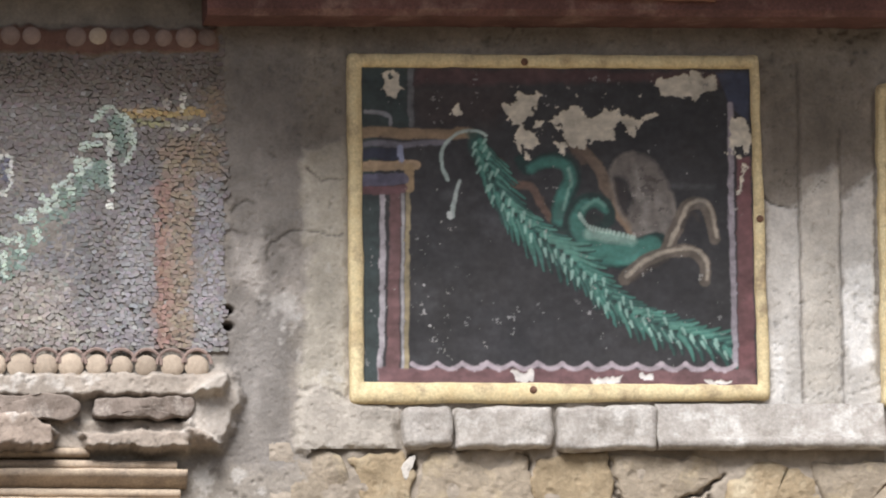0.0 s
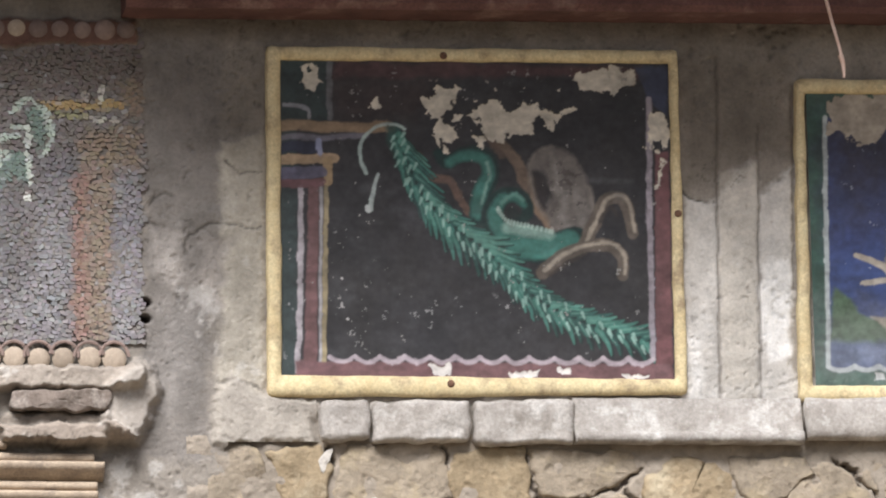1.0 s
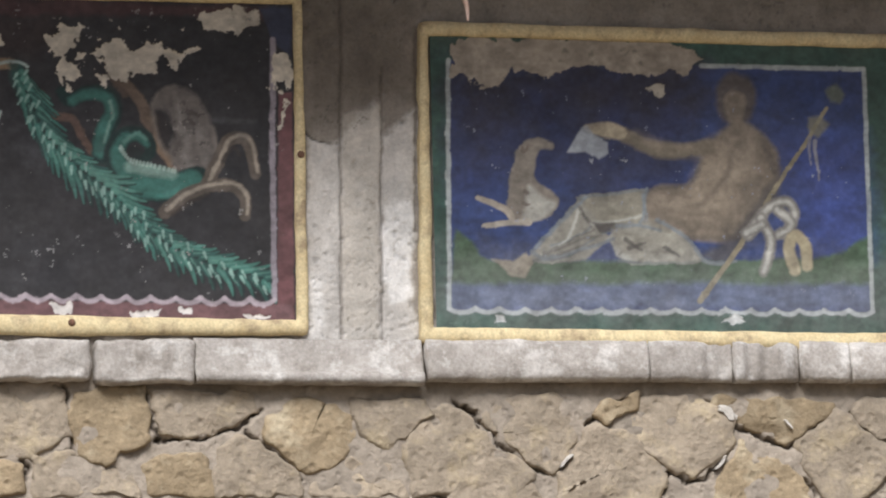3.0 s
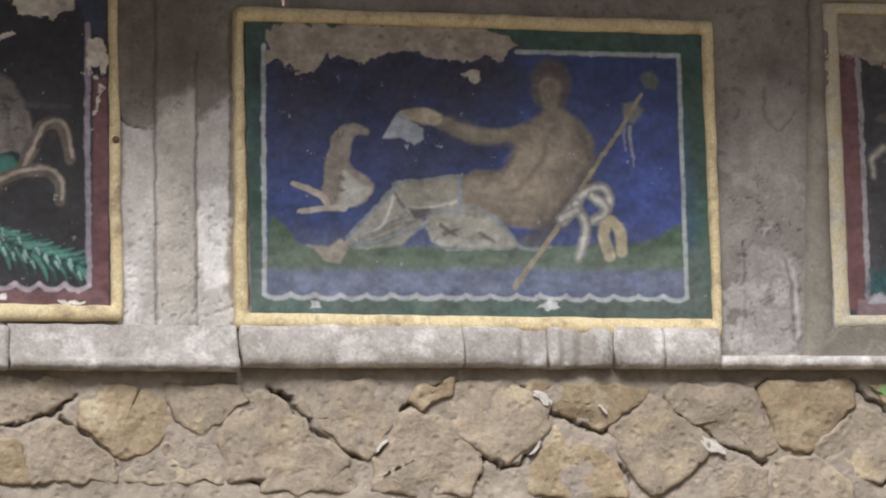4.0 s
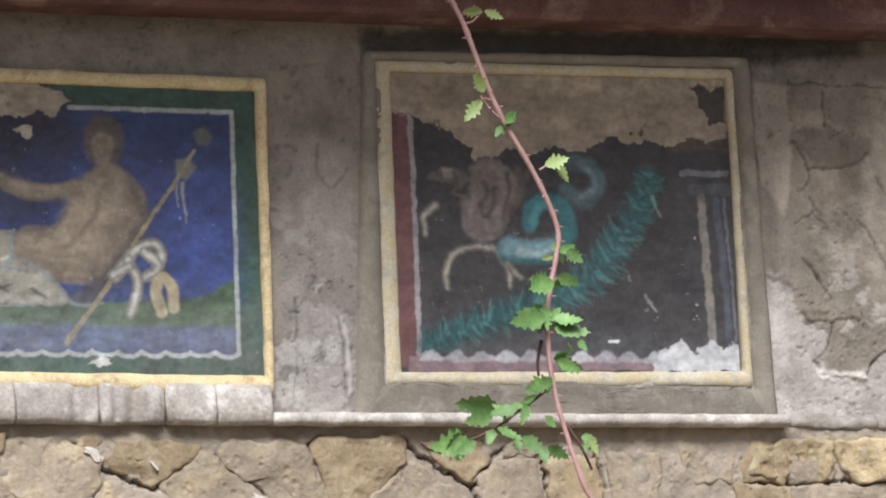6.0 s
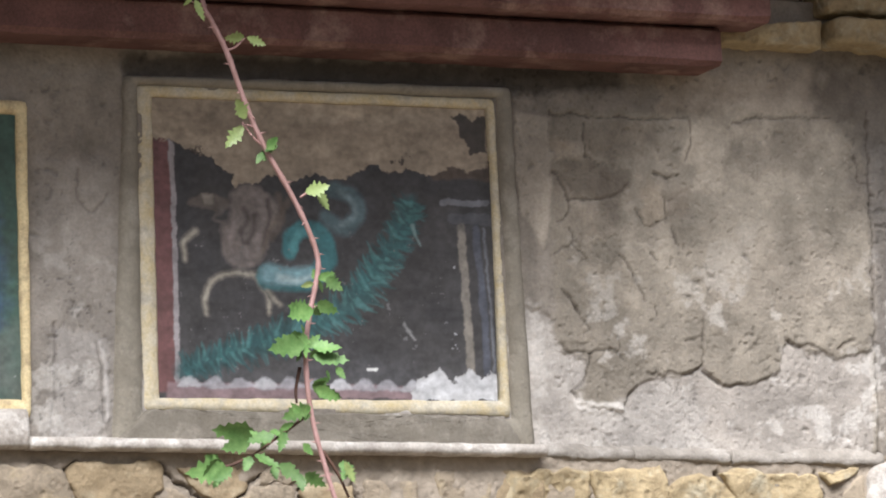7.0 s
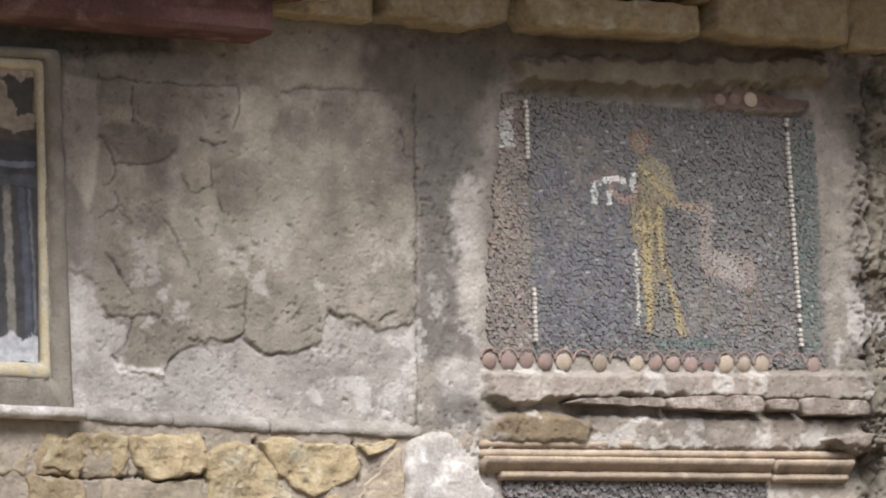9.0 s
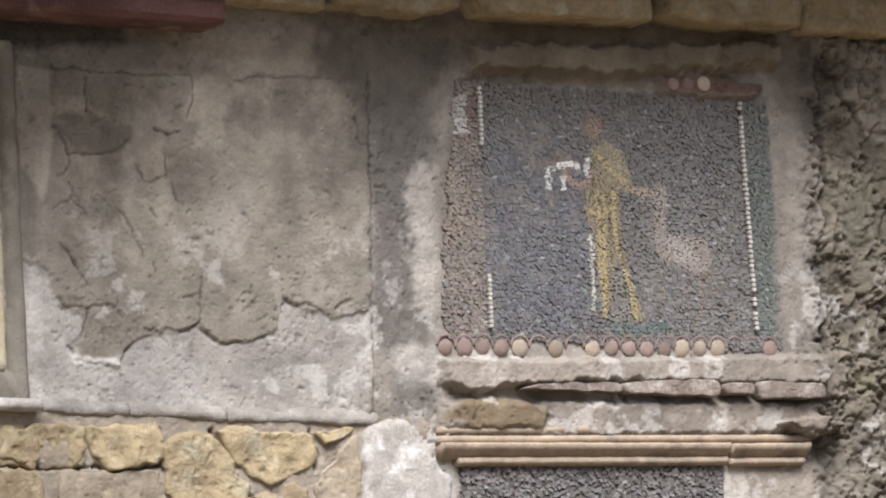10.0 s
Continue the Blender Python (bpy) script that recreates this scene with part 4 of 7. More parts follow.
# borders
A.line([(1.343, 2.871), (1.339, 2.703), (1.338, 2.516)], 0.008, (160, 148, 156), 0.0012, 0.002, 0.9, 0, 0, 0.3)
A.fill([(1.349, 2.797), (1.368, 2.797), (1.365, 2.483), (1.341, 2.483)], (110, 68, 70), 0.0015, 0.002)
A.fill([(0.849, 2.509), (1.361, 2.504), (1.364, 2.480), (0.848, 2.485)], (114, 78, 80), 0.0015, 0.002)
sc = np.array([(0.895, 2.512), (1.338, 2.508)])
for k in range(13):
    a, b = sc[0] + (sc[1] - sc[0]) * k / 13, sc[0] + (sc[1] - sc[0]) * (k + 1) / 13
    A.line([a + (0, 0.003), a * 0.75 + b * 0.25 + (0, -0.002), (a + b) / 2 + (0, -0.004), a * 0.25 + b * 0.75 + (0, -0.002), b + (0, 0.003)], 0.0065, (176, 160, 166), 0.0012, 0.002, 0.9)
# lost paint
CREAM = (206, 194, 172)
for pts in ([(0.863, 2.914), (0.886, 2.915), (0.894, 2.898), (0.882, 2.886), (0.866, 2.894)], [(0.955, 2.857), (0.973, 2.862), (0.975, 2.850), (0.957, 2.842)], [(1.043, 2.879), (1.072, 2.890), (1.082, 2.879), (1.060, 2.855), (1.050, 2.840), (1.078, 2.828), (1.080, 2.816), (1.054, 2.806), (1.039, 2.824), (1.036, 2.855)],
            [(1.075, 2.850), (1.114, 2.859), (1.161, 2.855), (1.185, 2.861), (1.208, 2.853), (1.246, 2.857), (1.215, 2.845), (1.188, 2.842), (1.179, 2.820), (1.144, 2.824), (1.140, 2.806), (1.121, 2.808), (1.113, 2.832), (1.083, 2.842)], [(1.188, 2.855), (1.216, 2.850), (1.211, 2.832), (1.192, 2.837)],
            [(1.249, 2.911), (1.324, 2.915), (1.321, 2.891), (1.295, 2.877), (1.256, 2.883), (1.233, 2.895)], [(1.346, 2.852), (1.369, 2.853), (1.368, 2.804), (1.347, 2.798)], [(1.352, 2.793), (1.364, 2.781), (1.355, 2.753)],
            [(1.049, 2.798), (1.066, 2.797), (1.058, 2.789)], [(1.105, 2.811), (1.115, 2.811), (1.113, 2.801)]):
    A.fill(pts, CREAM, 0.0008, 0.018, 1.0, -0.0012, ragged=0.009)
for pts in ([(1.031, 2.501), (1.058, 2.505), (1.061, 2.493), (1.034, 2.488)], [(1.142, 2.491), (1.181, 2.495), (1.180, 2.486), (1.150, 2.485)], [(1.203, 2.498), (1.222, 2.498), (1.220, 2.489), (1.206, 2.489)], [(1.298, 2.491), (1.329, 2.493), (1.327, 2.485), (1.302, 2.484)]):
    A.fill(pts, (222, 214, 206), 0.0008, 0.010, 1.0, -0.001, ragged=0.003)
A.flecks([(1.037, 2.898), (1.324, 2.801)], (52, 49, 50), 0.010, 0.16, 64, 0.9)
A.flecks([(0.901, 2.719), (0.951, 2.541)], (176, 172, 168), 0.008, 0.27, 3)
A.flecks([(0.902, 2.603), (1.338, 2.512)], (150, 148, 146), 0.007, 0.22, 4, 0.7)
A.flecks([(0.836, 2.917), (1.357, 2.500)], (150, 146, 140), 0.006, 0.10, 5, 0.8)
A.flecks([(0.830, 2.626), (0.849, 2.503)], (180, 178, 176), 0.012, 0.30, 6)
A.flecks([(1.233, 2.914), (1.350, 2.867)], CREAM, 0.014, 0.28, 9)
A.flecks([(1.037, 2.898), (1.253, 2.789)], CREAM, 0.010, 0.08, 10)
A.flecks([(1.263, 2.609), (1.331, 2.531)], (150, 148, 146), 0.009, 0.2, 11, 0.6)
A.flecks([(1.346, 2.860), (1.368, 2.703)], (206, 196, 184), 0.02, 0.30, 12)
# bluish haze on the lower black ground, painted in soft clouds
A.flecks([(0.833, 2.781), (1.337, 2.500)], (92, 92, 96), 0.05, 0.35, 61, 0.4, soft=0.7)
A.flecks([(0.836, 2.921), (1.347, 2.781)], (84, 74, 64), 0.06, 0.3, 62, 0.35, soft=0.7)
A.fade(0.2)
A.brushed(0.0011, 71)
A.age(0.09, 3)
A.h += 0.0006 * fbm(A.X, A.Z, 0.03, 3, 4)
painted_panel("black wall painting of a green sea beast in yellow frame", "painted panels",
              [(0.815, 2.940), (1.384, 2.939), (1.385, 2.461), (0.809, 2.459)], [(0.836, 2.920), (1.371, 2.919), (1.366, 2.483), (0.830, 2.491)], A, YELLOW, 0.0, [(1.058, 2.927), (1.058, 2.477), (1.377, 2.710)])

# second painting: reclining figure on blue, as plain shapes
B = Sheet(1.563, 2.228, 2.452, 2.888, 0.0014, (46, 86, 74))
B.mottle(0.06, 0.2, 2)
B.mottle(0.015, 0.1, 5)
BLUE = (42, 66, 122)
B.fill([(1.588, 2.846), (2.189, 2.843), (2.189, 2.499), (1.582, 2.496)], BLUE, 0.001, 0.002)
B.fill([(1.591, 2.842), (1.939, 2.844), (1.933, 2.656), (1.803, 2.655), (1.739, 2.678), (1.594, 2.653)], (40, 46, 84), 0.03, 0.03, 0.7)
B.fill([(2.059, 2.738), (2.184, 2.740), (2.187, 2.587), (2.103, 2.570)], (52, 74, 150), 0.03, 0.02, 0.8)
B.fill([(1.593, 2.609), (1.616, 2.594), (1.628, 2.574), (1.663, 2.559), (1.727, 2.567), (1.963, 2.569), (2.103, 2.574), (2.149, 2.583), (2.170, 2.599), (2.190, 2.607), (2.190, 2.535), (1.583, 2.531)], (66, 98, 62), 0.003, 0.004, 0.95)
B.fill([(1.583, 2.535), (2.190, 2.539), (2.189, 2.505), (1.582, 2.502)], (78, 98, 140), 0.005, 0.005, 0.85)
B.fill([(1.614, 2.527), (1.929, 2.521), (1.928, 2.507), (1.614, 2.505)], (126, 140, 172), 0.012, 0.012, 0.4)
B.mottle(0.05, 0.35, 14)
B.mottle(0.012, 0.2, 15)
FLESH, CLOTH, PALE_CLOTH, SHADE = (134, 120, 102), (150, 146, 132), (176, 174, 162), (82, 78, 78)
B.fill([(1.973, 2.815), (1.996, 2.835), (2.022, 2.827), (2.030, 2.802), (2.024, 2.778), (2.009, 2.765), (1.984, 2.767), (1.973, 2.789)], (92, 82, 72), 0.004, 0.004, 0.9, curved=True)
B.fill([(1.984, 2.801), (2.004, 2.809), (2.015, 2.795), (2.009, 2.768), (1.997, 2.761), (1.986, 2.772)], FLESH, 0.003, 0.002, 0.85, curved=True)
B.fill([(1.998, 2.769), (2.015, 2.765), (2.043, 2.742), (2.060, 2.714), (2.055, 2.674), (2.039, 2.634), (1.997, 2.601), (1.943, 2.597), (1.867, 2.622), (1.872, 2.670), (1.929, 2.676), (1.947, 2.711), (1.960, 2.733)], FLESH, 0.004, 0.003, 1, curved=True)
B.fill([(1.838, 2.755), (1.878, 2.737), (1.919, 2.734), (1.968, 2.741), (1.976, 2.725), (1.935, 2.714), (1.882, 2.715), (1.829, 2.739)], (128, 116, 96), 0.003, 0.003, 1, curved=True)
B.fill([(1.781, 2.758), (1.818, 2.762), (1.842, 2.749), (1.829, 2.739), (1.789, 2.746)], (180, 164, 132), 0.002, 0.002, 1, curved=True)
B.fill([(1.956, 2.732), (1.985, 2.741), (1.999, 2.681), (1.973, 2.641), (1.933, 2.656), (1.943, 2.704)], (168, 150, 124), 0.012, 0.006, 0.5, curved=True)
B.fill([(2.033, 2.738), (2.057, 2.722), (2.057, 2.682), (2.038, 2.666), (2.029, 2.706)], (122, 106, 88), 0.006, 0.004, 0.6, curved=True)
B.fill([(1.942, 2.573), (1.997, 2.617), (2.040, 2.674), (2.066, 2.690), (2.056, 2.658), (2.009, 2.593), (1.971, 2.565)], SHADE, 0.005, 0.005, 0.8)
B.fill([(1.775, 2.754), (1.785, 2.758), (1.793, 2.744), (1.813, 2.736), (1.814, 2.719), (1.800, 2.710), (1.780, 2.720), (1.754, 2.718)], (170, 176, 180), 0.0015, 0.002, 0.8)
B.fill([(1.766, 2.658), (1.868, 2.670), (1.862, 2.622), (1.801, 2.609), (1.777, 2.627)], (146, 140, 122), 0.002, 0.003, 1)
B.fill([(1.695, 2.571), (1.729, 2.607), (1.770, 2.655), (1.790, 2.631), (1.801, 2.611), (1.813, 2.600), (1.776, 2.568), (1.703, 2.563)], CLOTH, 0.002, 0.003, 1)
B.fill([(1.809, 2.600), (1.826, 2.612), (1.866, 2.620), (1.907, 2.608), (1.931, 2.589), (1.945, 2.569), (1.930, 2.564), (1.840, 2.563), (1.820, 2.574)], PALE_CLOTH, 0.002, 0.003, 1)
B.fill([(1.643, 2.569), (1.671, 2.565), (1.694, 2.579), (1.703, 2.567), (1.691, 2.543), (1.671, 2.545)], (166, 154, 132), 0.002, 0.003, 1)
for pts in ([(1.868, 2.672), (1.862, 2.648), (1.863, 2.622), (1.801, 2.606)], [(1.907, 2.608), (1.931, 2.585), (1.946, 2.567), (1.971, 2.569)], [(1.703, 2.567), (1.752, 2.574), (1.789, 2.599)], [(1.728, 2.587), (1.769, 2.603), (1.785, 2.615)], [(1.833, 2.596), (1.865, 2.580), (1.906, 2.573)], [(1.824, 2.568), (1.873, 2.565), (1.930, 2.566)], [(1.770, 2.655), (1.803, 2.660), (1.868, 2.668)]):
    B.line(pts, 0.004, (118, 128, 132), 0.0015, 0.002, 0.8, 0.3)
for pts in ([(1.716, 2.575), (1.752, 2.599), (1.770, 2.643)], [(1.833, 2.600), (1.874, 2.612), (1.915, 2.597)], [(1.841, 2.580), (1.881, 2.569)], [(1.785, 2.619), (1.826, 2.623), (1.859, 2.632)]):
    B.line(pts, 0.005, (214, 214, 202), 0.002, 0.002, 0.6, 0.4)
for pts in ([(1.821, 2.604), (1.854, 2.606)], [(1.833, 2.588), (1.857, 2.586)], [(1.866, 2.597), (1.891, 2.584)]):
    B.line(pts, 0.006, (110, 106, 98), 0.002, 0.002, 0.7, 0.6)
for pts in ([(1.947, 2.708), (1.929, 2.676), (1.872, 2.668)], [(2.038, 2.730), (2.055, 2.682), (2.032, 2.658)], [(1.985, 2.737), (1.988, 2.705), (1.966, 2.665)], [(1.882, 2.715), (1.926, 2.712), (1.947, 2.711)], [(1.866, 2.620), (1.915, 2.605), (1.964, 2.601), (2.005, 2.605)]):
    B.line(pts, 0.006, (88, 80, 72), 0.003, 0.002, 0.55, 0.4)
for pts in ([(1.968, 2.713), (1.954, 2.681), (1.933, 2.664)], [(2.026, 2.734), (2.000, 2.705), (1.991, 2.673)], [(1.854, 2.747), (1.902, 2.728), (1.943, 2.730)], [(1.884, 2.656), (1.932, 2.644), (1.974, 2.649)]):
    B.line(pts, 0.012, (170, 154, 130), 0.006, 0.003, 0.45, 0.4, 0, 0.4)
for pts in ([(1.703, 2.566), (1.736, 2.583), (1.777, 2.599), (1.801, 2.603)], [(1.727, 2.569), (1.764, 2.579), (1.789, 2.591)], [(1.770, 2.643), (1.785, 2.621), (1.813, 2.609)], [(1.825, 2.576), (1.845, 2.594), (1.874, 2.604)], [(1.853, 2.568), (1.877, 2.580), (1.906, 2.577)]):
    B.line(pts, 0.004, (104, 100, 94), 0.0015, 0.002, 0.75, 0.4)
B.fill([(1.788, 2.621), (1.844, 2.621), (1.823, 2.612), (1.798, 2.605)], (78, 74, 72), 0.002, 0.003, 0.9)
B.fill([(1.823, 2.618), (1.872, 2.625), (1.916, 2.607), (1.943, 2.571), (1.902, 2.565), (1.846, 2.571), (1.818, 2.590)], (164, 158, 140), 0.004, 0.003, 0.8, curved=True)
for pts in ([(1.835, 2.598), (1.858, 2.583)], [(1.840, 2.586), (1.863, 2.593)], [(1.891, 2.587), (1.911, 2.574)]):
    B.line(pts, 0.007, (92, 88, 82), 0.0015, 0.002, 0.85, 0.6)
for pts in ([(1.881, 2.626), (1.924, 2.600), (1.951, 2.567), (1.992, 2.569)], [(1.863, 2.662), (1.862, 2.634), (1.855, 2.621)], [(1.701, 2.580), (1.721, 2.571), (1.782, 2.586), (1.818, 2.598)], [(1.823, 2.616), (1.855, 2.618), (1.884, 2.611)], [(1.705, 2.585), (1.738, 2.617), (1.780, 2.657)]):
    B.line(pts, 0.0055, (128, 138, 144), 0.0015, 0.002, 0.85, 0.2)
for pts in ([(1.717, 2.577), (1.750, 2.593), (1.790, 2.611)], [(1.737, 2.576), (1.774, 2.589)], [(1.775, 2.633), (1.786, 2.614)]):
    B.line(pts, 0.004, (96, 92, 86), 0.0015, 0.002, 0.7, 0.5)
B.fill([(1.961, 2.731), (1.998, 2.735), (2.021, 2.700), (1.987, 2.659), (1.945, 2.631), (1.905, 2.639), (1.914, 2.662), (1.947, 2.683)], (164, 147, 124), 0.012, 0.006, 0.55, curved=True)
B.line([(1.993, 2.723), (1.980, 2.683), (1.942, 2.647)], 0.006, (108, 96, 84), 0.004, 0.003, 0.6, 0.3)
B.line([(2.035, 2.736), (2.058, 2.700), (2.053, 2.676)], 0.014, (96, 86, 76), 0.006, 0.003, 0.6, 0.2)
# top of the picture darkened: shade put into the paint
B.fill([(1.592, 2.848), (1.953, 2.851), (1.942, 2.766), (1.787, 2.772), (1.706, 2.775), (1.593, 2.742)], (38, 36, 56), 0.03, 0.03, 0.75)
# hound
B.fill([(1.685, 2.726), (1.708, 2.738), (1.732, 2.735), (1.734, 2.725), (1.714, 2.720), (1.707, 2.685), (1.726, 2.666), (1.742, 2.650), (1.729, 2.630), (1.697, 2.621), (1.673, 2.622), (1.667, 2.653), (1.675, 2.693)], (138, 128, 114), 0.002, 0.003, 1, curved=True)
B.fill([(1.698, 2.673), (1.722, 2.654), (1.738, 2.646), (1.723, 2.629), (1.689, 2.621), (1.693, 2.646)], (178, 176, 164), 0.003, 0.003, 0.8, curved=True)
B.line([(1.673, 2.628), (1.661, 2.641), (1.626, 2.654)], 0.011, (164, 152, 134), 0.001, 0.002, 1, 0.3)
B.line([(1.697, 2.621), (1.669, 2.620), (1.634, 2.615)], 0.010, (170, 160, 144), 0.001, 0.002, 1, 0.3)
B.spots([(1.676, 2.728), (1.705, 2.630)], (96, 78, 70), 16, 0.006, 3, alpha=0.6)
# staff and hanging cloth
B.line([(1.939, 2.513), (1.971, 2.554), (2.008, 2.604), (2.047, 2.663), (2.099, 2.736), (2.132, 2.787)], 0.0085, (150, 138, 106), 0.001, 0.001, 1, 0.4)
B.fill([(2.132, 2.812), (2.149, 2.822), (2.160, 2.808), (2.152, 2.792), (2.138, 2.796)], (104, 112, 90), 0.003, 0.004, 0.8)
B.fill([(2.106, 2.771), (2.123, 2.775), (2.136, 2.763), (2.117, 2.743), (2.105, 2.751)], (130, 126, 102), 0.003, 0.004, 0.8)
B.line([(2.105, 2.743), (2.106, 2.707)], 0.006, (140, 138, 150), 0.001, 0.002, 0.8, 0.6)
B.line([(2.113, 2.739), (2.117, 2.684)], 0.006, (150, 148, 152), 0.001, 0.002, 0.8, 0.6)
for pts in ([(2.013, 2.605), (2.039, 2.642), (2.069, 2.654), (2.080, 2.634), (2.063, 2.606)], [(2.031, 2.630), (2.044, 2.594), (2.032, 2.554)], [(2.056, 2.642), (2.076, 2.622), (2.054, 2.606)], [(2.009, 2.609), (2.034, 2.622)]):
    B.line(pts, 0.017, (140, 136, 128), 0.002, 0.002, 1, 0.2)
    B.line(pts, 0.008, (204, 202, 190), 0.002, 0.002, 0.9, 0.3)
B.line([(2.078, 2.558), (2.070, 2.586), (2.079, 2.606), (2.094, 2.594), (2.096, 2.564)], 0.018, (180, 166, 128), 0.002, 0.002, 1, 0.1)
# border lines, scallops, lost paint
for pts in ([(1.588, 2.846), (1.582, 2.500)], [(1.951, 2.844), (2.189, 2.843)], [(2.189, 2.843), (2.189, 2.501)]):
    B.line(pts, 0.0065, (186, 194, 190), 0.001, 0.0015, 0.85, 0, 0, 0.25)
sc = np.array([(1.582, 2.498), (2.190, 2.498)])
for k in range(17):
    a, b = sc[0] + (sc[1] - sc[0]) * k / 17, sc[0] + (sc[1] - sc[0]) * (k + 1) / 17
    B.line([a + (0, 0.002), a * 0.75 + b * 0.25 + (0, -0.002), (a + b) / 2 + (0, -0.003), a * 0.25 + b * 0.75 + (0, -0.002), b + (0, 0.002)], 0.0065, (190, 196, 196), 0.0012, 0.002, 0.9)
B.fill([(1.587, 2.857), (1.615, 2.875), (1.744, 2.880), (1.842, 2.886), (1.940, 2.871), (1.952, 2.853), (1.922, 2.832), (1.873, 2.829), (1.848, 2.823), (1.808, 2.839), (1.759, 2.833), (1.727, 2.824), (1.679, 2.839), (1.658, 2.811), (1.622, 2.807), (1.606, 2.822), (1.587, 2.819)], (172, 158, 138), 0.0008, 0.016, 1, -0.0012, ragged=0.008)
B.fill([(1.872, 2.811), (1.897, 2.814), (1.898, 2.804), (1.880, 2.801)], (190, 180, 160), 0.0008, 0.010, 1, -0.001, ragged=0.003)
for pts in ([(1.647, 2.492), (1.660, 2.492), (1.663, 2.485), (1.649, 2.483)], [(1.964, 2.486), (1.993, 2.490), (2.005, 2.484), (1.988, 2.478)]):
    B.fill(pts, (214, 216, 212), 0.0008, 0.008, 1, -0.001, ragged=0.003)
B.flecks([(1.600, 2.880), (1.945, 2.835)], (74, 82, 70), 0.022, 0.22, 88, 0.6, soft=0.2)
B.flecks([(1.600, 2.872), (1.900, 2.815)], (120, 108, 94), 0.04, 0.30, 89, 0.6, soft=0.4)
B.flecks([(1.598, 2.810), (2.176, 2.523)], (150, 158, 176), 0.006, 0.07, 5, 0.7)
B.flecks([(1.740, 2.717), (1.860, 2.664)], (176, 180, 186), 0.007, 0.2, 8)
B.flecks([(2.184, 2.507), (2.224, 2.475)], (200, 204, 200), 0.01, 0.3, 9)
B.flecks([(1.591, 2.543), (2.183, 2.499)], (140, 150, 170), 0.007, 0.13, 10, 0.6)
B.flecks([(1.554, 2.488), (2.220, 2.474)], (120, 140, 130), 0.012, 0.15, 11, 0.6)
# light haze over the lower third, painted on as a soft pale band
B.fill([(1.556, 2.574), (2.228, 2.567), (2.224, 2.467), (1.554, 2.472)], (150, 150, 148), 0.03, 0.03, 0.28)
B.fade(0.18)
B.brushed(0.0012, 72)
B.age(0.2, 5)
B.h += 0.0006 * fbm(B.X, B.Z, 0.03, 3, 6)
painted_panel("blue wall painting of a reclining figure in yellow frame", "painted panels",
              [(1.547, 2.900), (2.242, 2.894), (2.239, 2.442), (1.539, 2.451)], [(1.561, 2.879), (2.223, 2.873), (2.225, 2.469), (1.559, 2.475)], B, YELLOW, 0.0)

# third painting: the same beast turned round, much of it flaked away
C = Sheet(2.428, 2.958, 2.462, 2.918, 0.0012, (62, 61, 63))
C.mottle(0.10, 0.2, 3)
C.mottle(0.02, 0.12, 6)
C.fill([(2.457, 2.542), (2.960, 2.536), (2.958, 2.494), (2.455, 2.485)], (90, 90, 94), 0.02, 0.02, 0.4)
C.fill([(2.430, 2.859), (2.459, 2.860), (2.461, 2.485), (2.430, 2.485)], (112, 70, 70), 0.002, 0.003)
C.line([(2.461, 2.856), (2.463, 2.680), (2.463, 2.502)], 0.008, (158, 150, 152), 0.001, 0.002, 0.9, 0, 0, 0.3)
cg = smooth([(2.830, 2.774), (2.819, 2.736), (2.791, 2.694), (2.759, 2.647), (2.718, 2.609), (2.660, 2.583), (2.599, 2.561), (2.529, 2.537), (2.473, 2.518)], n=12)
C.line(cg[::-1], 0.030, (38, 86, 90), 0.006, 0.006, 0.75, 0.45, curved=False)
for k in range(2, len(cg) - 1):
    d = cg[min(k + 1, len(cg) - 1)] - cg[k - 1]
    d = d / np.hypot(*d)
    nrm = np.array([-d[1], d[0]])
    f = k / len(cg)
    w = 0.030 * (0.75 + 0.35 * math.sin(3.0 * f))
    for side in (-1, 1):
        for _ in range(2):
            base = cg[k] + nrm * side * rg.uniform(-0.002, 0.006)
            tip = base + nrm * side * w * rg.uniform(0.5, 1.0) - d * w * rg.uniform(-0.2, 0.7)
            C.line([base, (base + tip) / 2, tip], rg.uniform(0.005, 0.008), rg.choice(((44, 104, 106), (36, 88, 92), (30, 72, 76), (64, 122, 122))), 0.0015, 0.001, 0.75, 0.8)
C.line([(2.831, 2.736), (2.837, 2.720), (2.843, 2.708)], 0.006, (120, 150, 148), 0.0015, 0.002, 0.7, 0.6)
C.fill([(2.550, 2.775), (2.581, 2.790), (2.617, 2.769), (2.625, 2.748), (2.609, 2.712), (2.592, 2.677), (2.560, 2.668), (2.538, 2.685), (2.536, 2.723), (2.552, 2.746)], (124, 112, 106), 0.004, 0.005, 0.95, curved=True)
for pts in ([(2.570, 2.753), (2.576, 2.737), (2.566, 2.721), (2.568, 2.705)], [(2.587, 2.744), (2.584, 2.721), (2.575, 2.703)], [(2.607, 2.767), (2.610, 2.741), (2.598, 2.702)]):
    C.line(pts, 0.008, (70, 60, 57), 0.003, 0.003, 0.75, 0.4)
for pts in ([(2.555, 2.733), (2.547, 2.707), (2.555, 2.682)], [(2.588, 2.772), (2.599, 2.747), (2.588, 2.702)], [(2.571, 2.695), (2.578, 2.676)]):
    C.line(pts, 0.010, (154, 140, 136), 0.005, 0.004, 0.55, 0.4, 0, 0.5)
C.fill([(2.484, 2.763), (2.499, 2.770), (2.519, 2.774), (2.545, 2.767), (2.549, 2.753), (2.532, 2.748), (2.512, 2.752), (2.489, 2.756)], (98, 88, 80), 0.002, 0.003, 0.95, curved=True)
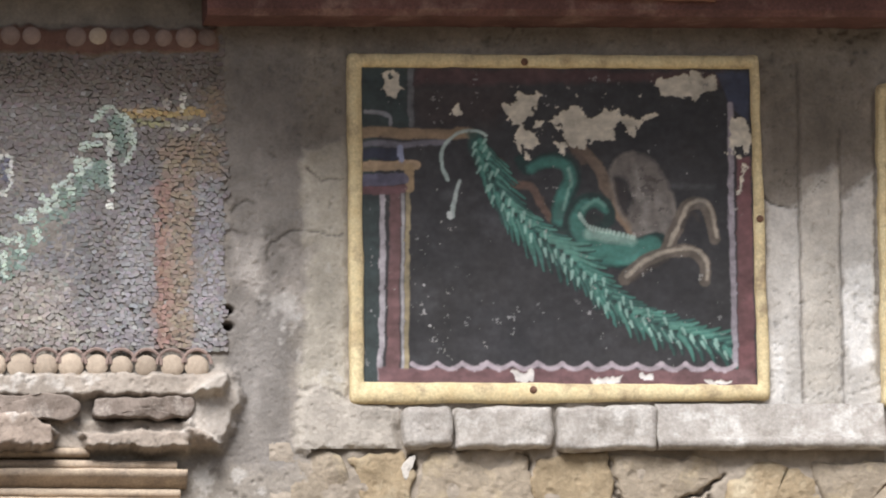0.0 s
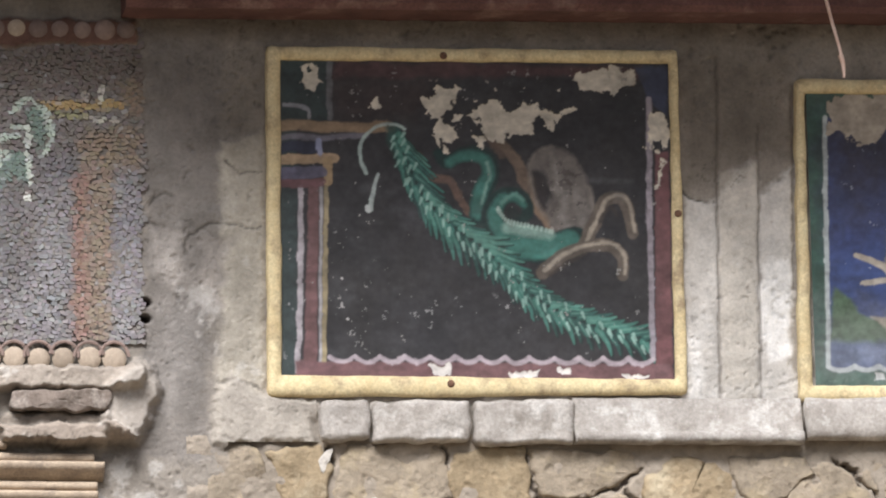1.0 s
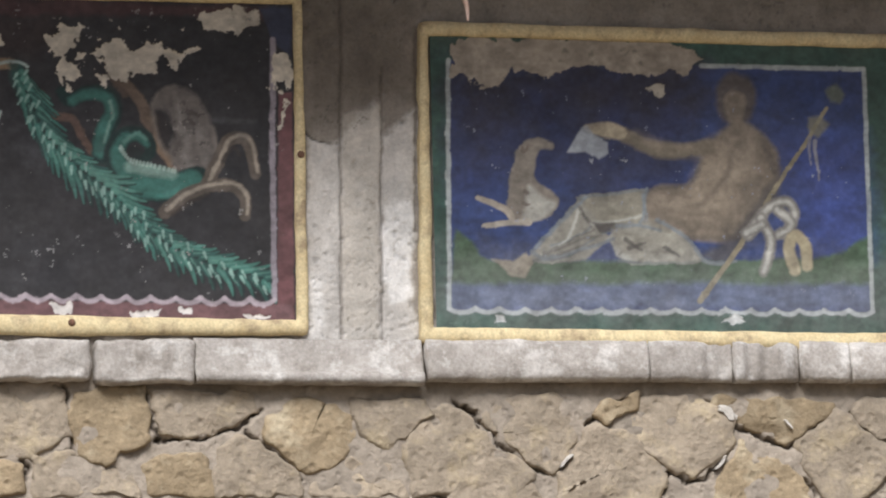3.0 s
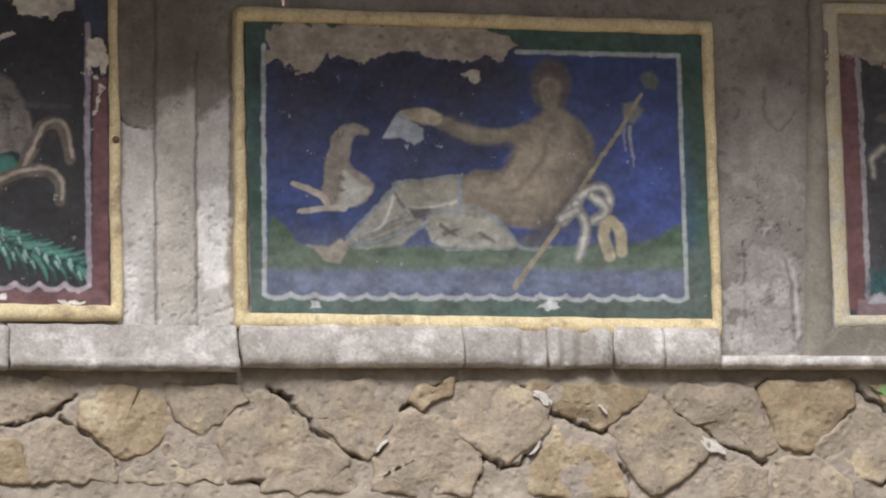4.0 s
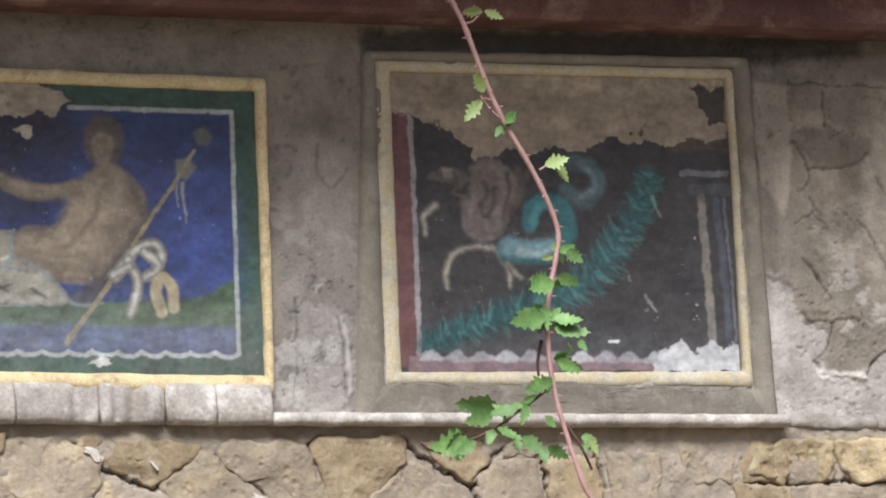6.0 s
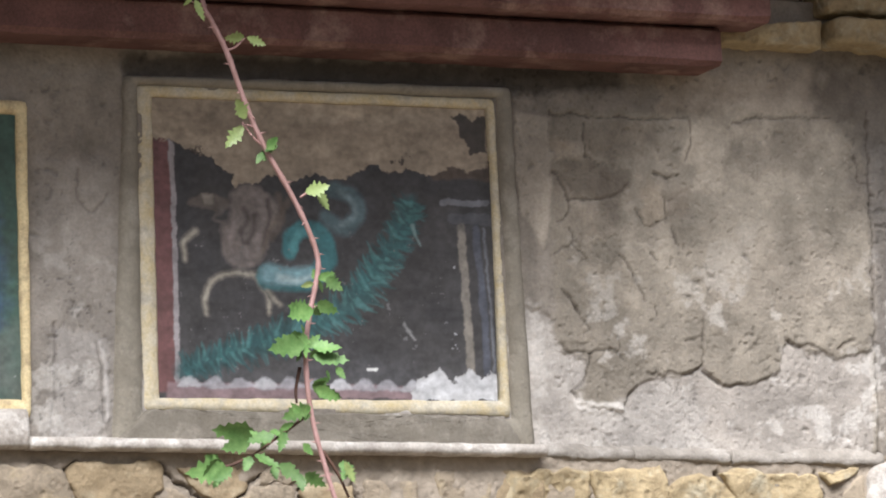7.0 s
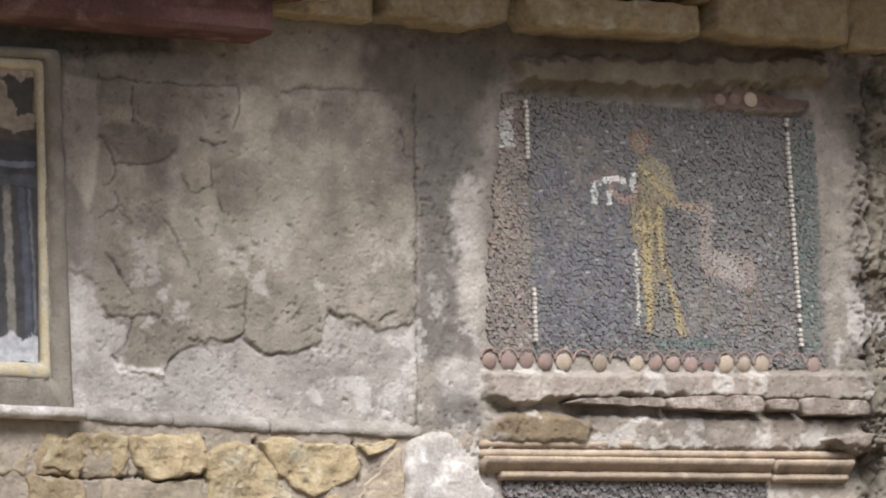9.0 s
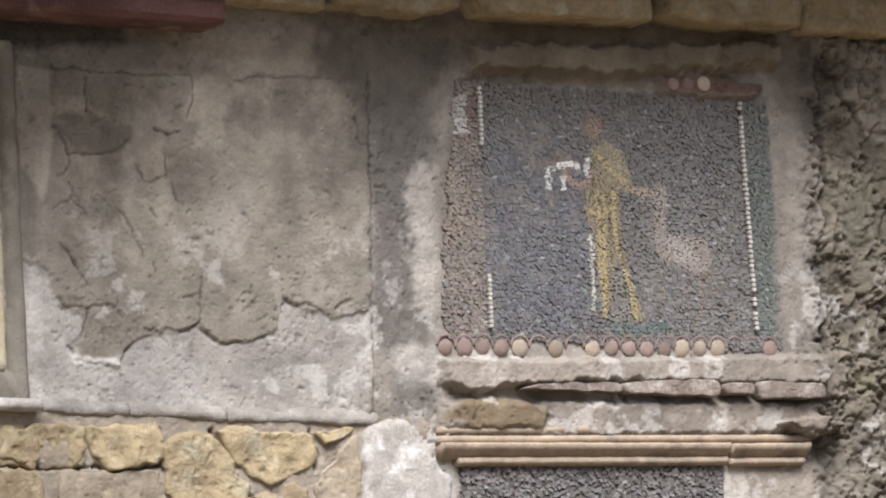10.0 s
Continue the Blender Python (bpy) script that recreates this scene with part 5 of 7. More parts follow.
C.fill([(2.507, 2.773), (2.523, 2.774), (2.524, 2.760), (2.511, 2.759)], (140, 130, 118), 0.002, 0.003, 0.9)
C.line([(2.539, 2.749), (2.525, 2.736), (2.539, 2.731)], 0.006, (110, 100, 92), 0.002, 0.003, 0.7, 0.4)
for pts in ([(2.640, 2.768), (2.612, 2.725), (2.598, 2.692)], [(2.623, 2.775), (2.629, 2.742), (2.612, 2.709)]):
    C.line(pts, 0.010, (104, 90, 78), 0.003, 0.003, 0.7, 0.4)
for pts in ([(2.593, 2.655), (2.554, 2.660), (2.522, 2.649), (2.508, 2.624), (2.510, 2.598)], [(2.589, 2.651), (2.603, 2.627), (2.604, 2.602)], [(2.597, 2.651), (2.610, 2.627), (2.622, 2.615)], [(2.495, 2.718), (2.477, 2.701), (2.478, 2.676)]):
    C.line(pts, 0.014, (110, 104, 96), 0.0015, 0.002, 0.9, 0.25)
    C.line(pts, 0.006, (166, 158, 140), 0.0015, 0.002, 0.75, 0.3, 0, 0.3)
C.line([(2.603, 2.655), (2.636, 2.651), (2.671, 2.655), (2.697, 2.683), (2.691, 2.715), (2.665, 2.727), (2.643, 2.714), (2.639, 2.693)], 0.034, (44, 112, 118), 0.003, 0.002, 1, 0.3)
C.line([(2.606, 2.660), (2.637, 2.657), (2.667, 2.663)], 0.030, (124, 168, 178), 0.005, 0.003, 0.8, 0.4)
C.line([(2.645, 2.694), (2.647, 2.712), (2.665, 2.723), (2.682, 2.715)], 0.012, (66, 140, 144), 0.003, 0.002, 0.8, 0.4)
C.line([(2.623, 2.654), (2.649, 2.651), (2.671, 2.658)], 0.012, (184, 204, 206), 0.004, 0.003, 0.6, 0.4)
C.line([(2.711, 2.786), (2.741, 2.775), (2.746, 2.750), (2.722, 2.730), (2.696, 2.745)], 0.026, (76, 100, 106), 0.004, 0.003, 0.9, 0.2)
C.line([(2.719, 2.783), (2.738, 2.769), (2.740, 2.748), (2.719, 2.735)], 0.010, (112, 132, 136), 0.003, 0.003, 0.6, 0.3)
# painted column
C.line([(2.879, 2.774), (2.951, 2.773)], 0.009, (126, 128, 136), 0.001, 0.003, 0.85, 0, 0, 0.3)
C.line([(2.896, 2.749), (2.954, 2.749)], 0.016, (84, 86, 92), 0.001, 0.003, 0.85)
C.line([(2.909, 2.735), (2.914, 2.618), (2.917, 2.502)], 0.013, (142, 134, 122), 0.0015, 0.003, 0.85, 0, 0, 0.4)
C.line([(2.931, 2.735), (2.941, 2.619), (2.943, 2.502)], 0.011, (86, 92, 108), 0.0015, 0.003, 0.8, 0, 0, 0.3)
C.line([(2.943, 2.736), (2.952, 2.619), (2.954, 2.503)], 0.004, (120, 124, 134), 0.0015, 0.003, 0.7)
C.line([(2.871, 2.817), (2.957, 2.818)], 0.020, (96, 80, 66), 0.002, 0.003, 0.8)
# foot border and lost paint
C.fill([(2.447, 2.500), (2.843, 2.502), (2.842, 2.482), (2.446, 2.477)], (138, 112, 116), 0.002, 0.003, 0.9)
sc = np.array([(2.463, 2.500), (2.843, 2.501)])
for k in range(10):
    a, b = sc[0] + (sc[1] - sc[0]) * k / 10, sc[0] + (sc[1] - sc[0]) * (k + 1) / 10
    C.fill([a + (0, -0.006), a * 0.7 + b * 0.3 + (0, 0.006), (a + b) / 2 + (0, 0.009), a * 0.3 + b * 0.7 + (0, 0.006), b + (0, -0.006)], (160, 158, 164) if k % 3 else (186, 186, 190), 0.002, 0.004, 0.8, curved=True)
C.fill([(2.824, 2.492), (2.852, 2.517), (2.870, 2.526), (2.883, 2.508), (2.905, 2.518), (2.919, 2.527), (2.932, 2.511), (2.946, 2.523), (2.964, 2.519), (2.967, 2.482), (2.824, 2.480)], (196, 196, 198), 0.001, 0.010, 0.95, -0.001, ragged=0.004)
C.line([(2.755, 2.524), (2.769, 2.525)], 0.004, (214, 214, 210), 0.001, 0.001, 0.9)
C.line([(2.815, 2.591), (2.829, 2.570)], 0.004, (150, 150, 150), 0.002, 0.004, 0.8)
C.fill([(2.419, 2.924), (2.965, 2.928), (2.958, 2.828), (2.925, 2.819), (2.890, 2.824), (2.853, 2.812), (2.827, 2.824), (2.795, 2.814), (2.774, 2.823), (2.747, 2.813), (2.711, 2.805), (2.685, 2.810), (2.654, 2.801), (2.641, 2.791), (2.623, 2.804), (2.588, 2.790), (2.562, 2.788), (2.537, 2.805), (2.524, 2.831), (2.503, 2.829), (2.486, 2.846), (2.460, 2.853), (2.430, 2.846)], (166, 148, 124), 0.0008, 0.012, 1, -0.0016, ragged=0.005)
C.fill([(2.444, 2.896), (2.531, 2.895), (2.696, 2.881), (2.856, 2.900), (2.928, 2.895), (2.909, 2.869), (2.766, 2.867), (2.607, 2.849), (2.504, 2.866)], (128, 112, 94), 0.012, 0.02, 0.6)
C.fill([(2.644, 2.896), (2.911, 2.911), (2.910, 2.890), (2.766, 2.876), (2.643, 2.879)], (186, 168, 142), 0.010, 0.02, 0.6)
C.fill([(2.901, 2.902), (2.951, 2.900), (2.952, 2.845), (2.926, 2.851), (2.909, 2.873)], (50, 46, 46), 0.001, 0.012, 0.9, ragged=0.005)
C.flecks([(2.440, 2.912), (2.950, 2.815)], (112, 98, 82), 0.045, 0.36, 91, 0.65, soft=0.4)
C.flecks([(2.440, 2.912), (2.950, 2.880)], (64, 54, 50), 0.016, 0.16, 92, 0.7)
C.flecks([(2.426, 2.850), (2.961, 2.795)], (56, 50, 48), 0.012, 0.18, 4, 0.85)
C.flecks([(2.878, 2.742), (2.907, 2.551)], (176, 178, 182), 0.012, 0.30, 5)
C.flecks([(2.707, 2.662), (2.897, 2.518)], (120, 120, 122), 0.009, 0.12, 6, 0.6)
C.flecks([(2.449, 2.737), (2.950, 2.503)], (120, 118, 118), 0.006, 0.07, 7, 0.7)
# pale haze painted in soft clouds over the black
C.flecks([(2.450, 2.778), (2.958, 2.494)], (104, 104, 108), 0.05, 0.34, 63, 0.32, soft=0.7)
C.fade(0.2)
C.brushed(0.0016, 73)
C.age(0.12, 7)
C.h += 0.0006 * fbm(C.X, C.Z, 0.03, 3, 9)
painted_panel("flaking black wall painting of a sea beast, pale frame", "painted panels",
              [(2.404, 2.928), (2.966, 2.930), (2.977, 2.458), (2.406, 2.457)], [(2.433, 2.910), (2.954, 2.914), (2.962, 2.483), (2.435, 2.477)], C, PALE, 0.012)

# ---- ledge under the paintings ----
ledge = thing("stucco_ledge", "cracked whitish stucco ledge under the paintings", "ledge", at=(2.0, 0, 2.40))
inv = ledge.matrix_world.inverted()
made = []
for k, pts in enumerate(([(0.877, 2.448), (0.887, 2.456), (0.946, 2.455), (0.945, 2.403), (0.882, 2.399)], [(0.949, 2.452), (1.083, 2.454), (1.083, 2.398), (0.949, 2.397)], [(1.088, 2.452), (1.227, 2.455), (1.222, 2.395), (1.087, 2.394)])):
    made.append(part("ledge_block", slab(pts, 0.03, -0.026, 0.010, 0.004, 60 + k), LEDGE, ledge))
LIP = [(-0.03, 0), (0.026, 0.0), (0.031, 0.006), (0.030, 0.014), (0.022, 0.018), (0.010, 0.062), (-0.03, 0.07)]
ROUND = [(-0.03, 0), (0.020, 0.0), (0.026, 0.006), (0.027, 0.018), (0.026, 0.034), (0.022, 0.05), (0.010, 0.06), (-0.03, 0.064)]
made.append(part("ledge_strip", bar((1.225, 2.395), (1.540, 2.393), LIP, 0.0022, 21, chips=0.2), LEDGE, ledge))
xs = (1.544, 1.859, 1.980, 2.077, 2.149, 2.231)
for k, (a, b) in enumerate(zip(xs, xs[1:])):
    made.append(part("ledge_block", bar((a + 0.0012, 2.398 + 0.002 * (k % 2)), (b - 0.0012, 2.399), ROUND, 0.003, 22 + k, chips=0.5), LEDGE, ledge))
made.append(part("ledge_strip", bar((xs[-1], 2.398), (3.02, 2.399), [(-0.03, 0), (0.026, 0.0), (0.031, 0.006), (0.029, 0.016), (0.006, 0.020), (-0.03, 0.022)], 0.0022, 31, chips=0.3), LEDGE, ledge))
SOFT = [(-0.03, 0), (0.001, 0.0), (0.005, 0.004), (0.004, 0.012), (-0.002, 0.020), (-0.009, 0.028), (-0.03, 0.030)]
ys = (3.022, 3.17, 3.33, 3.585)
for k, (a, b) in enumerate(zip(ys, ys[1:])):
    made.append(part("ledge_block", bar((a + 0.001, 2.399 - 0.002 * k), (b - 0.001, 2.397 - 0.001 * k), SOFT, 0.0045, 41 + k, chips=0.6), PLASTER_GREY, ledge))
for ob in made:
    ob.matrix_parent_inverse = inv
surround = tagged(part("trim", ring([(2.387, 2.939), (2.992, 2.948), (3.013, 2.404), (2.356, 2.399)], [(2.409, 2.925), (2.966, 2.930), (2.977, 2.457), (2.409, 2.457)], [(0.0, -0.006), (0.10, 0.006), (0.3, 0.011), (0.6, 0.010), (0.93, 0.006), (1.0, -0.006)], 0.002, 0.0015, 9), TRIM),
                  "grey plaster border round the flaking painting", "trim", kind="structure")

sill = tagged(part("trim_foot", slab([(2.358, 2.410), (2.383, 2.435), (2.415, 2.460), (2.671, 2.457), (2.963, 2.455), (2.975, 2.436), (2.986, 2.411), (2.670, 2.411)], 0.03, -0.016, 0.005, 0.003, 97, wob=0.004), TRIM_FOOT),
              "darker grey plaster foot of the border, with mitred ends", "trim", kind="structure")

# ---- masonry under the ledge ----
M = Sheet(0.70, 3.72, 2.15, 2.41, 0.0025, (150, 139, 125))
M.mottle(0.08, 0.22, 3)
M.mottle(0.012, 0.25, 4)
M.h += 0.005 * fbm(M.X, M.Z, 0.03, 4, 3)
# open joints, where the mortar has fallen out
for joint in ([(1.586, 2.371), (1.621, 2.346), (1.655, 2.309), (1.690, 2.278), (1.718, 2.270)], [(1.774, 2.340), (1.796, 2.357), (1.850, 2.382)], [(1.946, 2.369), (2.002, 2.330), (2.055, 2.310), (2.076, 2.317), (2.125, 2.361)], [(2.151, 2.353), (2.208, 2.313), (2.253, 2.287), (2.298, 2.268)],
              [(2.359, 2.279), (2.383, 2.302), (2.410, 2.324)], [(2.433, 2.382), (2.470, 2.348), (2.529, 2.317), (2.541, 2.291)], [(1.882, 2.248), (1.891, 2.272), (1.931, 2.262), (1.956, 2.278), (1.979, 2.309)], [(2.285, 2.362), (2.309, 2.383)], [(2.535, 2.312), (2.577, 2.368)],
              [(1.521, 2.282), (1.551, 2.255), (1.575, 2.238)], [(2.644, 2.354), (2.648, 2.305), (2.661, 2.277)], [(2.725, 2.358), (2.737, 2.309)], [(2.082, 2.264), (2.099, 2.240)], [(2.470, 2.242), (2.539, 2.275)],
              [(1.046, 2.388), (1.058, 2.348), (1.060, 2.308), (1.038, 2.293)], [(0.890, 2.392), (0.901, 2.369)], [(1.157, 2.392), (1.165, 2.340), (1.177, 2.316)], [(1.171, 2.320), (1.249, 2.324), (1.316, 2.358)], [(1.294, 2.334), (1.326, 2.308), (1.375, 2.269)], [(1.599, 2.365), (1.620, 2.334)], [(0.988, 2.293), (0.998, 2.278), (0.990, 2.261)], [(0.901, 2.303), (0.902, 2.262)],
              [(2.963, 2.322), (3.017, 2.321), (3.098, 2.322)], [(3.107, 2.322), (3.157, 2.316), (3.224, 2.325)], [(3.097, 2.376), (3.100, 2.335)], [(3.218, 2.380), (3.224, 2.321)], [(3.303, 2.380), (3.310, 2.361), (3.333, 2.337)], [(3.472, 2.383), (3.477, 2.353), (3.475, 2.327)], [(3.355, 2.298), (3.369, 2.281)]):
    M.line(joint, 0.006, (84, 75, 66), 0.002, 0.010, 0.8, 0.3, -0.014)
masonry = tagged(link("wall_lower", M.mesh("wall_lower", 0.0005), MORTAR_PAINT), "grey mortar bed of the stone wall below the ledge", "wall", kind="structure")
plain("wall_foot", "plain rubble wall foot under the stonework", "wall", WALLS, -2.9, 7.4, 0.028, 0.10, 0.0, 2.17)


def stones(polys, mat, first, bulge=0.004):
    for k, pts in enumerate(polys):
        one = (GREY_TUFA if (first * 7 + k * 3) % 5 < 3 else TUFA) if mat is TUFA else mat
        part("stone", slab(pts, 0.045, -0.0015 - 0.005 * (mat is GOLD_TUFA) - 0.004 * ((first + k) * 37 % 10) / 10, 0.005, bulge, first + k, grow=0.0055, wob=0.010), one, masonry)


stones(([(0.732, 2.388), (0.784, 2.395), (0.805, 2.370), (0.817, 2.334), (0.828, 2.319), (0.782, 2.308), (0.731, 2.312)], [(0.813, 2.387), (0.883, 2.394), (0.892, 2.368), (0.880, 2.326), (0.865, 2.312), (0.828, 2.326)],), TUFA, 200)
stones(([(0.904, 2.375), (0.923, 2.390), (1.041, 2.390), (1.055, 2.356), (1.054, 2.325), (0.998, 2.300), (0.929, 2.293), (0.901, 2.325)], [(1.063, 2.386), (1.153, 2.390), (1.160, 2.348), (1.164, 2.325), (1.109, 2.287), (1.071, 2.302), (1.063, 2.325)], [(1.165, 2.386), (1.304, 2.383), (1.310, 2.361), (1.249, 2.329), (1.187, 2.325), (1.170, 2.352)],
        [(1.327, 2.354), (1.367, 2.373), (1.429, 2.369), (1.448, 2.325), (1.428, 2.294), (1.384, 2.275), (1.336, 2.309), (1.321, 2.332)], [(1.439, 2.375), (1.540, 2.375), (1.555, 2.357), (1.523, 2.334), (1.491, 2.309), (1.454, 2.340)], [(1.527, 2.328), (1.568, 2.369), (1.599, 2.355), (1.618, 2.331), (1.657, 2.299), (1.695, 2.276), (1.671, 2.243), (1.529, 2.243), (1.516, 2.286)]), TUFA, 210)
stones(([(0.835, 2.306), (0.897, 2.309), (0.898, 2.246), (0.834, 2.246)], [(0.909, 2.287), (0.986, 2.287), (0.987, 2.245), (0.906, 2.246)], [(1.006, 2.296), (1.062, 2.299), (1.086, 2.278), (1.140, 2.285), (1.147, 2.245), (1.002, 2.245)], [(1.155, 2.289), (1.179, 2.300), (1.240, 2.297), (1.251, 2.244), (1.154, 2.245)], [(1.256, 2.308), (1.295, 2.325), (1.326, 2.302), (1.365, 2.272), (1.372, 2.244), (1.253, 2.244)], [(1.385, 2.258), (1.443, 2.292), (1.498, 2.284), (1.521, 2.243), (1.384, 2.244)]), TUFA, 220)
stones(([(1.624, 2.372), (1.701, 2.380), (1.774, 2.375), (1.771, 2.351), (1.743, 2.293), (1.722, 2.279), (1.699, 2.287), (1.626, 2.344)], [(1.783, 2.359), (1.797, 2.373), (1.845, 2.382), (1.834, 2.361), (1.796, 2.347)], [(1.836, 2.350), (1.862, 2.380), (1.934, 2.375), (1.981, 2.347), (1.982, 2.315), (1.923, 2.267), (1.893, 2.284), (1.833, 2.316)], [(1.946, 2.368), (1.962, 2.380), (2.126, 2.377), (2.112, 2.351), (2.055, 2.315), (2.004, 2.341)],
        [(1.732, 2.273), (1.784, 2.342), (1.820, 2.330), (1.889, 2.277), (1.879, 2.253), (1.861, 2.226), (1.726, 2.227)], [(2.073, 2.314), (2.139, 2.357), (2.192, 2.321), (2.214, 2.295), (2.197, 2.259), (2.130, 2.224), (2.100, 2.252)], [(1.958, 2.261), (1.994, 2.318), (2.074, 2.274), (2.091, 2.240), (2.093, 2.220), (1.951, 2.221)], [(2.156, 2.365), (2.170, 2.378), (2.281, 2.369), (2.303, 2.322), (2.312, 2.284), (2.290, 2.275), (2.224, 2.308), (2.169, 2.336)]), TUFA, 230)
stones(([(2.208, 2.277), (2.296, 2.257), (2.294, 2.215), (2.192, 2.216)], [(2.295, 2.365), (2.308, 2.381), (2.432, 2.381), (2.435, 2.350), (2.362, 2.284), (2.326, 2.296), (2.306, 2.330)], [(2.372, 2.282), (2.440, 2.348), (2.533, 2.293), (2.536, 2.277), (2.470, 2.245), (2.425, 2.251)], [(2.456, 2.375), (2.566, 2.380), (2.554, 2.350), (2.531, 2.322), (2.480, 2.350)], [(2.547, 2.320), (2.579, 2.356), (2.624, 2.348), (2.640, 2.281), (2.635, 2.249), (2.594, 2.244), (2.550, 2.277)],
        [(2.321, 2.273), (2.365, 2.273), (2.421, 2.240), (2.420, 2.214), (2.306, 2.215)], [(2.493, 2.240), (2.543, 2.264), (2.610, 2.235), (2.609, 2.212), (2.480, 2.213)], [(2.584, 2.374), (2.626, 2.378), (2.638, 2.359), (2.592, 2.359)], [(2.649, 2.352), (2.720, 2.352), (2.729, 2.313), (2.716, 2.264), (2.657, 2.273)], [(2.745, 2.358), (2.823, 2.362), (2.818, 2.257), (2.761, 2.264), (2.745, 2.305)], [(1.608, 2.309), (1.677, 2.282), (1.688, 2.261), (1.715, 2.227), (1.567, 2.228), (1.591, 2.270)]), TUFA, 240)
stones(([(2.853, 2.375), (2.940, 2.378), (2.936, 2.320), (2.855, 2.319)], [(2.953, 2.378), (3.023, 2.383), (3.019, 2.321), (2.951, 2.320)], [(3.030, 2.382), (3.097, 2.381), (3.095, 2.322), (3.028, 2.321)]), TUFA, 260)
stones(([(2.964, 2.375), (3.093, 2.381), (3.095, 2.343), (3.087, 2.326), (3.017, 2.330), (2.963, 2.327)], [(3.105, 2.379), (3.207, 2.386), (3.215, 2.355), (3.206, 2.328), (3.143, 2.321), (3.109, 2.337)], [(3.226, 2.353), (3.247, 2.369), (3.303, 2.374), (3.326, 2.347), (3.340, 2.322), (3.361, 2.299), (3.353, 2.261), (3.245, 2.259), (3.228, 2.313)],
        [(3.314, 2.376), (3.338, 2.381), (3.464, 2.381), (3.472, 2.353), (3.464, 2.331), (3.431, 2.315), (3.393, 2.302), (3.339, 2.338), (3.331, 2.358)], [(3.484, 2.381), (3.547, 2.389), (3.529, 2.376), (3.491, 2.359)]), GOLD_TUFA, 270, 0.007)
stones(([(3.486, 2.321), (3.549, 2.376), (3.552, 2.295), (3.552, 2.265), (3.479, 2.264)], [(2.945, 2.315), (3.028, 2.315), (3.027, 2.255), (2.944, 2.253)], [(3.063, 2.311), (3.215, 2.316), (3.223, 2.259), (3.062, 2.256)], [(3.357, 2.282), (3.438, 2.307), (3.462, 2.299), (3.458, 2.263), (3.356, 2.261)]), TUFA, 290)
for k, pts in enumerate(([(1.961, 2.365), (1.976, 2.369), (1.992, 2.351), (1.986, 2.344), (1.970, 2.349)], [(2.201, 2.305), (2.226, 2.297), (2.237, 2.280), (2.216, 2.278), (2.205, 2.291)], [(1.731, 2.279), (1.742, 2.291), (1.749, 2.304), (1.751, 2.294), (1.739, 2.279)], [(1.948, 2.272), (1.958, 2.283), (1.970, 2.298), (1.970, 2.290), (1.958, 2.272)], [(2.054, 2.353), (2.059, 2.347), (2.068, 2.336), (2.062, 2.336)],
                         [(0.882, 2.380), (0.892, 2.392), (0.893, 2.372), (0.879, 2.354), (0.875, 2.362)], [(0.946, 2.327), (0.956, 2.328), (0.958, 2.323), (0.949, 2.321)], [(1.958, 2.370), (1.973, 2.371), (1.992, 2.354), (1.982, 2.349)])):
    part("lime_splash", slab(pts, 0.01, -0.0085, 0.001, 0.004, 320 + k, wob=0.010), LIME, masonry, "white lime splash")
# white repair over the joint
patch = tagged(part("plaster_patch", slab([(3.556, 2.379), (3.576, 2.400), (3.605, 2.409), (3.636, 2.403), (3.658, 2.366), (3.683, 2.337), (3.710, 2.316), (3.703, 2.260), (3.553, 2.257)], 0.03, -0.012, 0.012, 0.003, 301), LEDGE, masonry), "pale plaster patch over the stones")

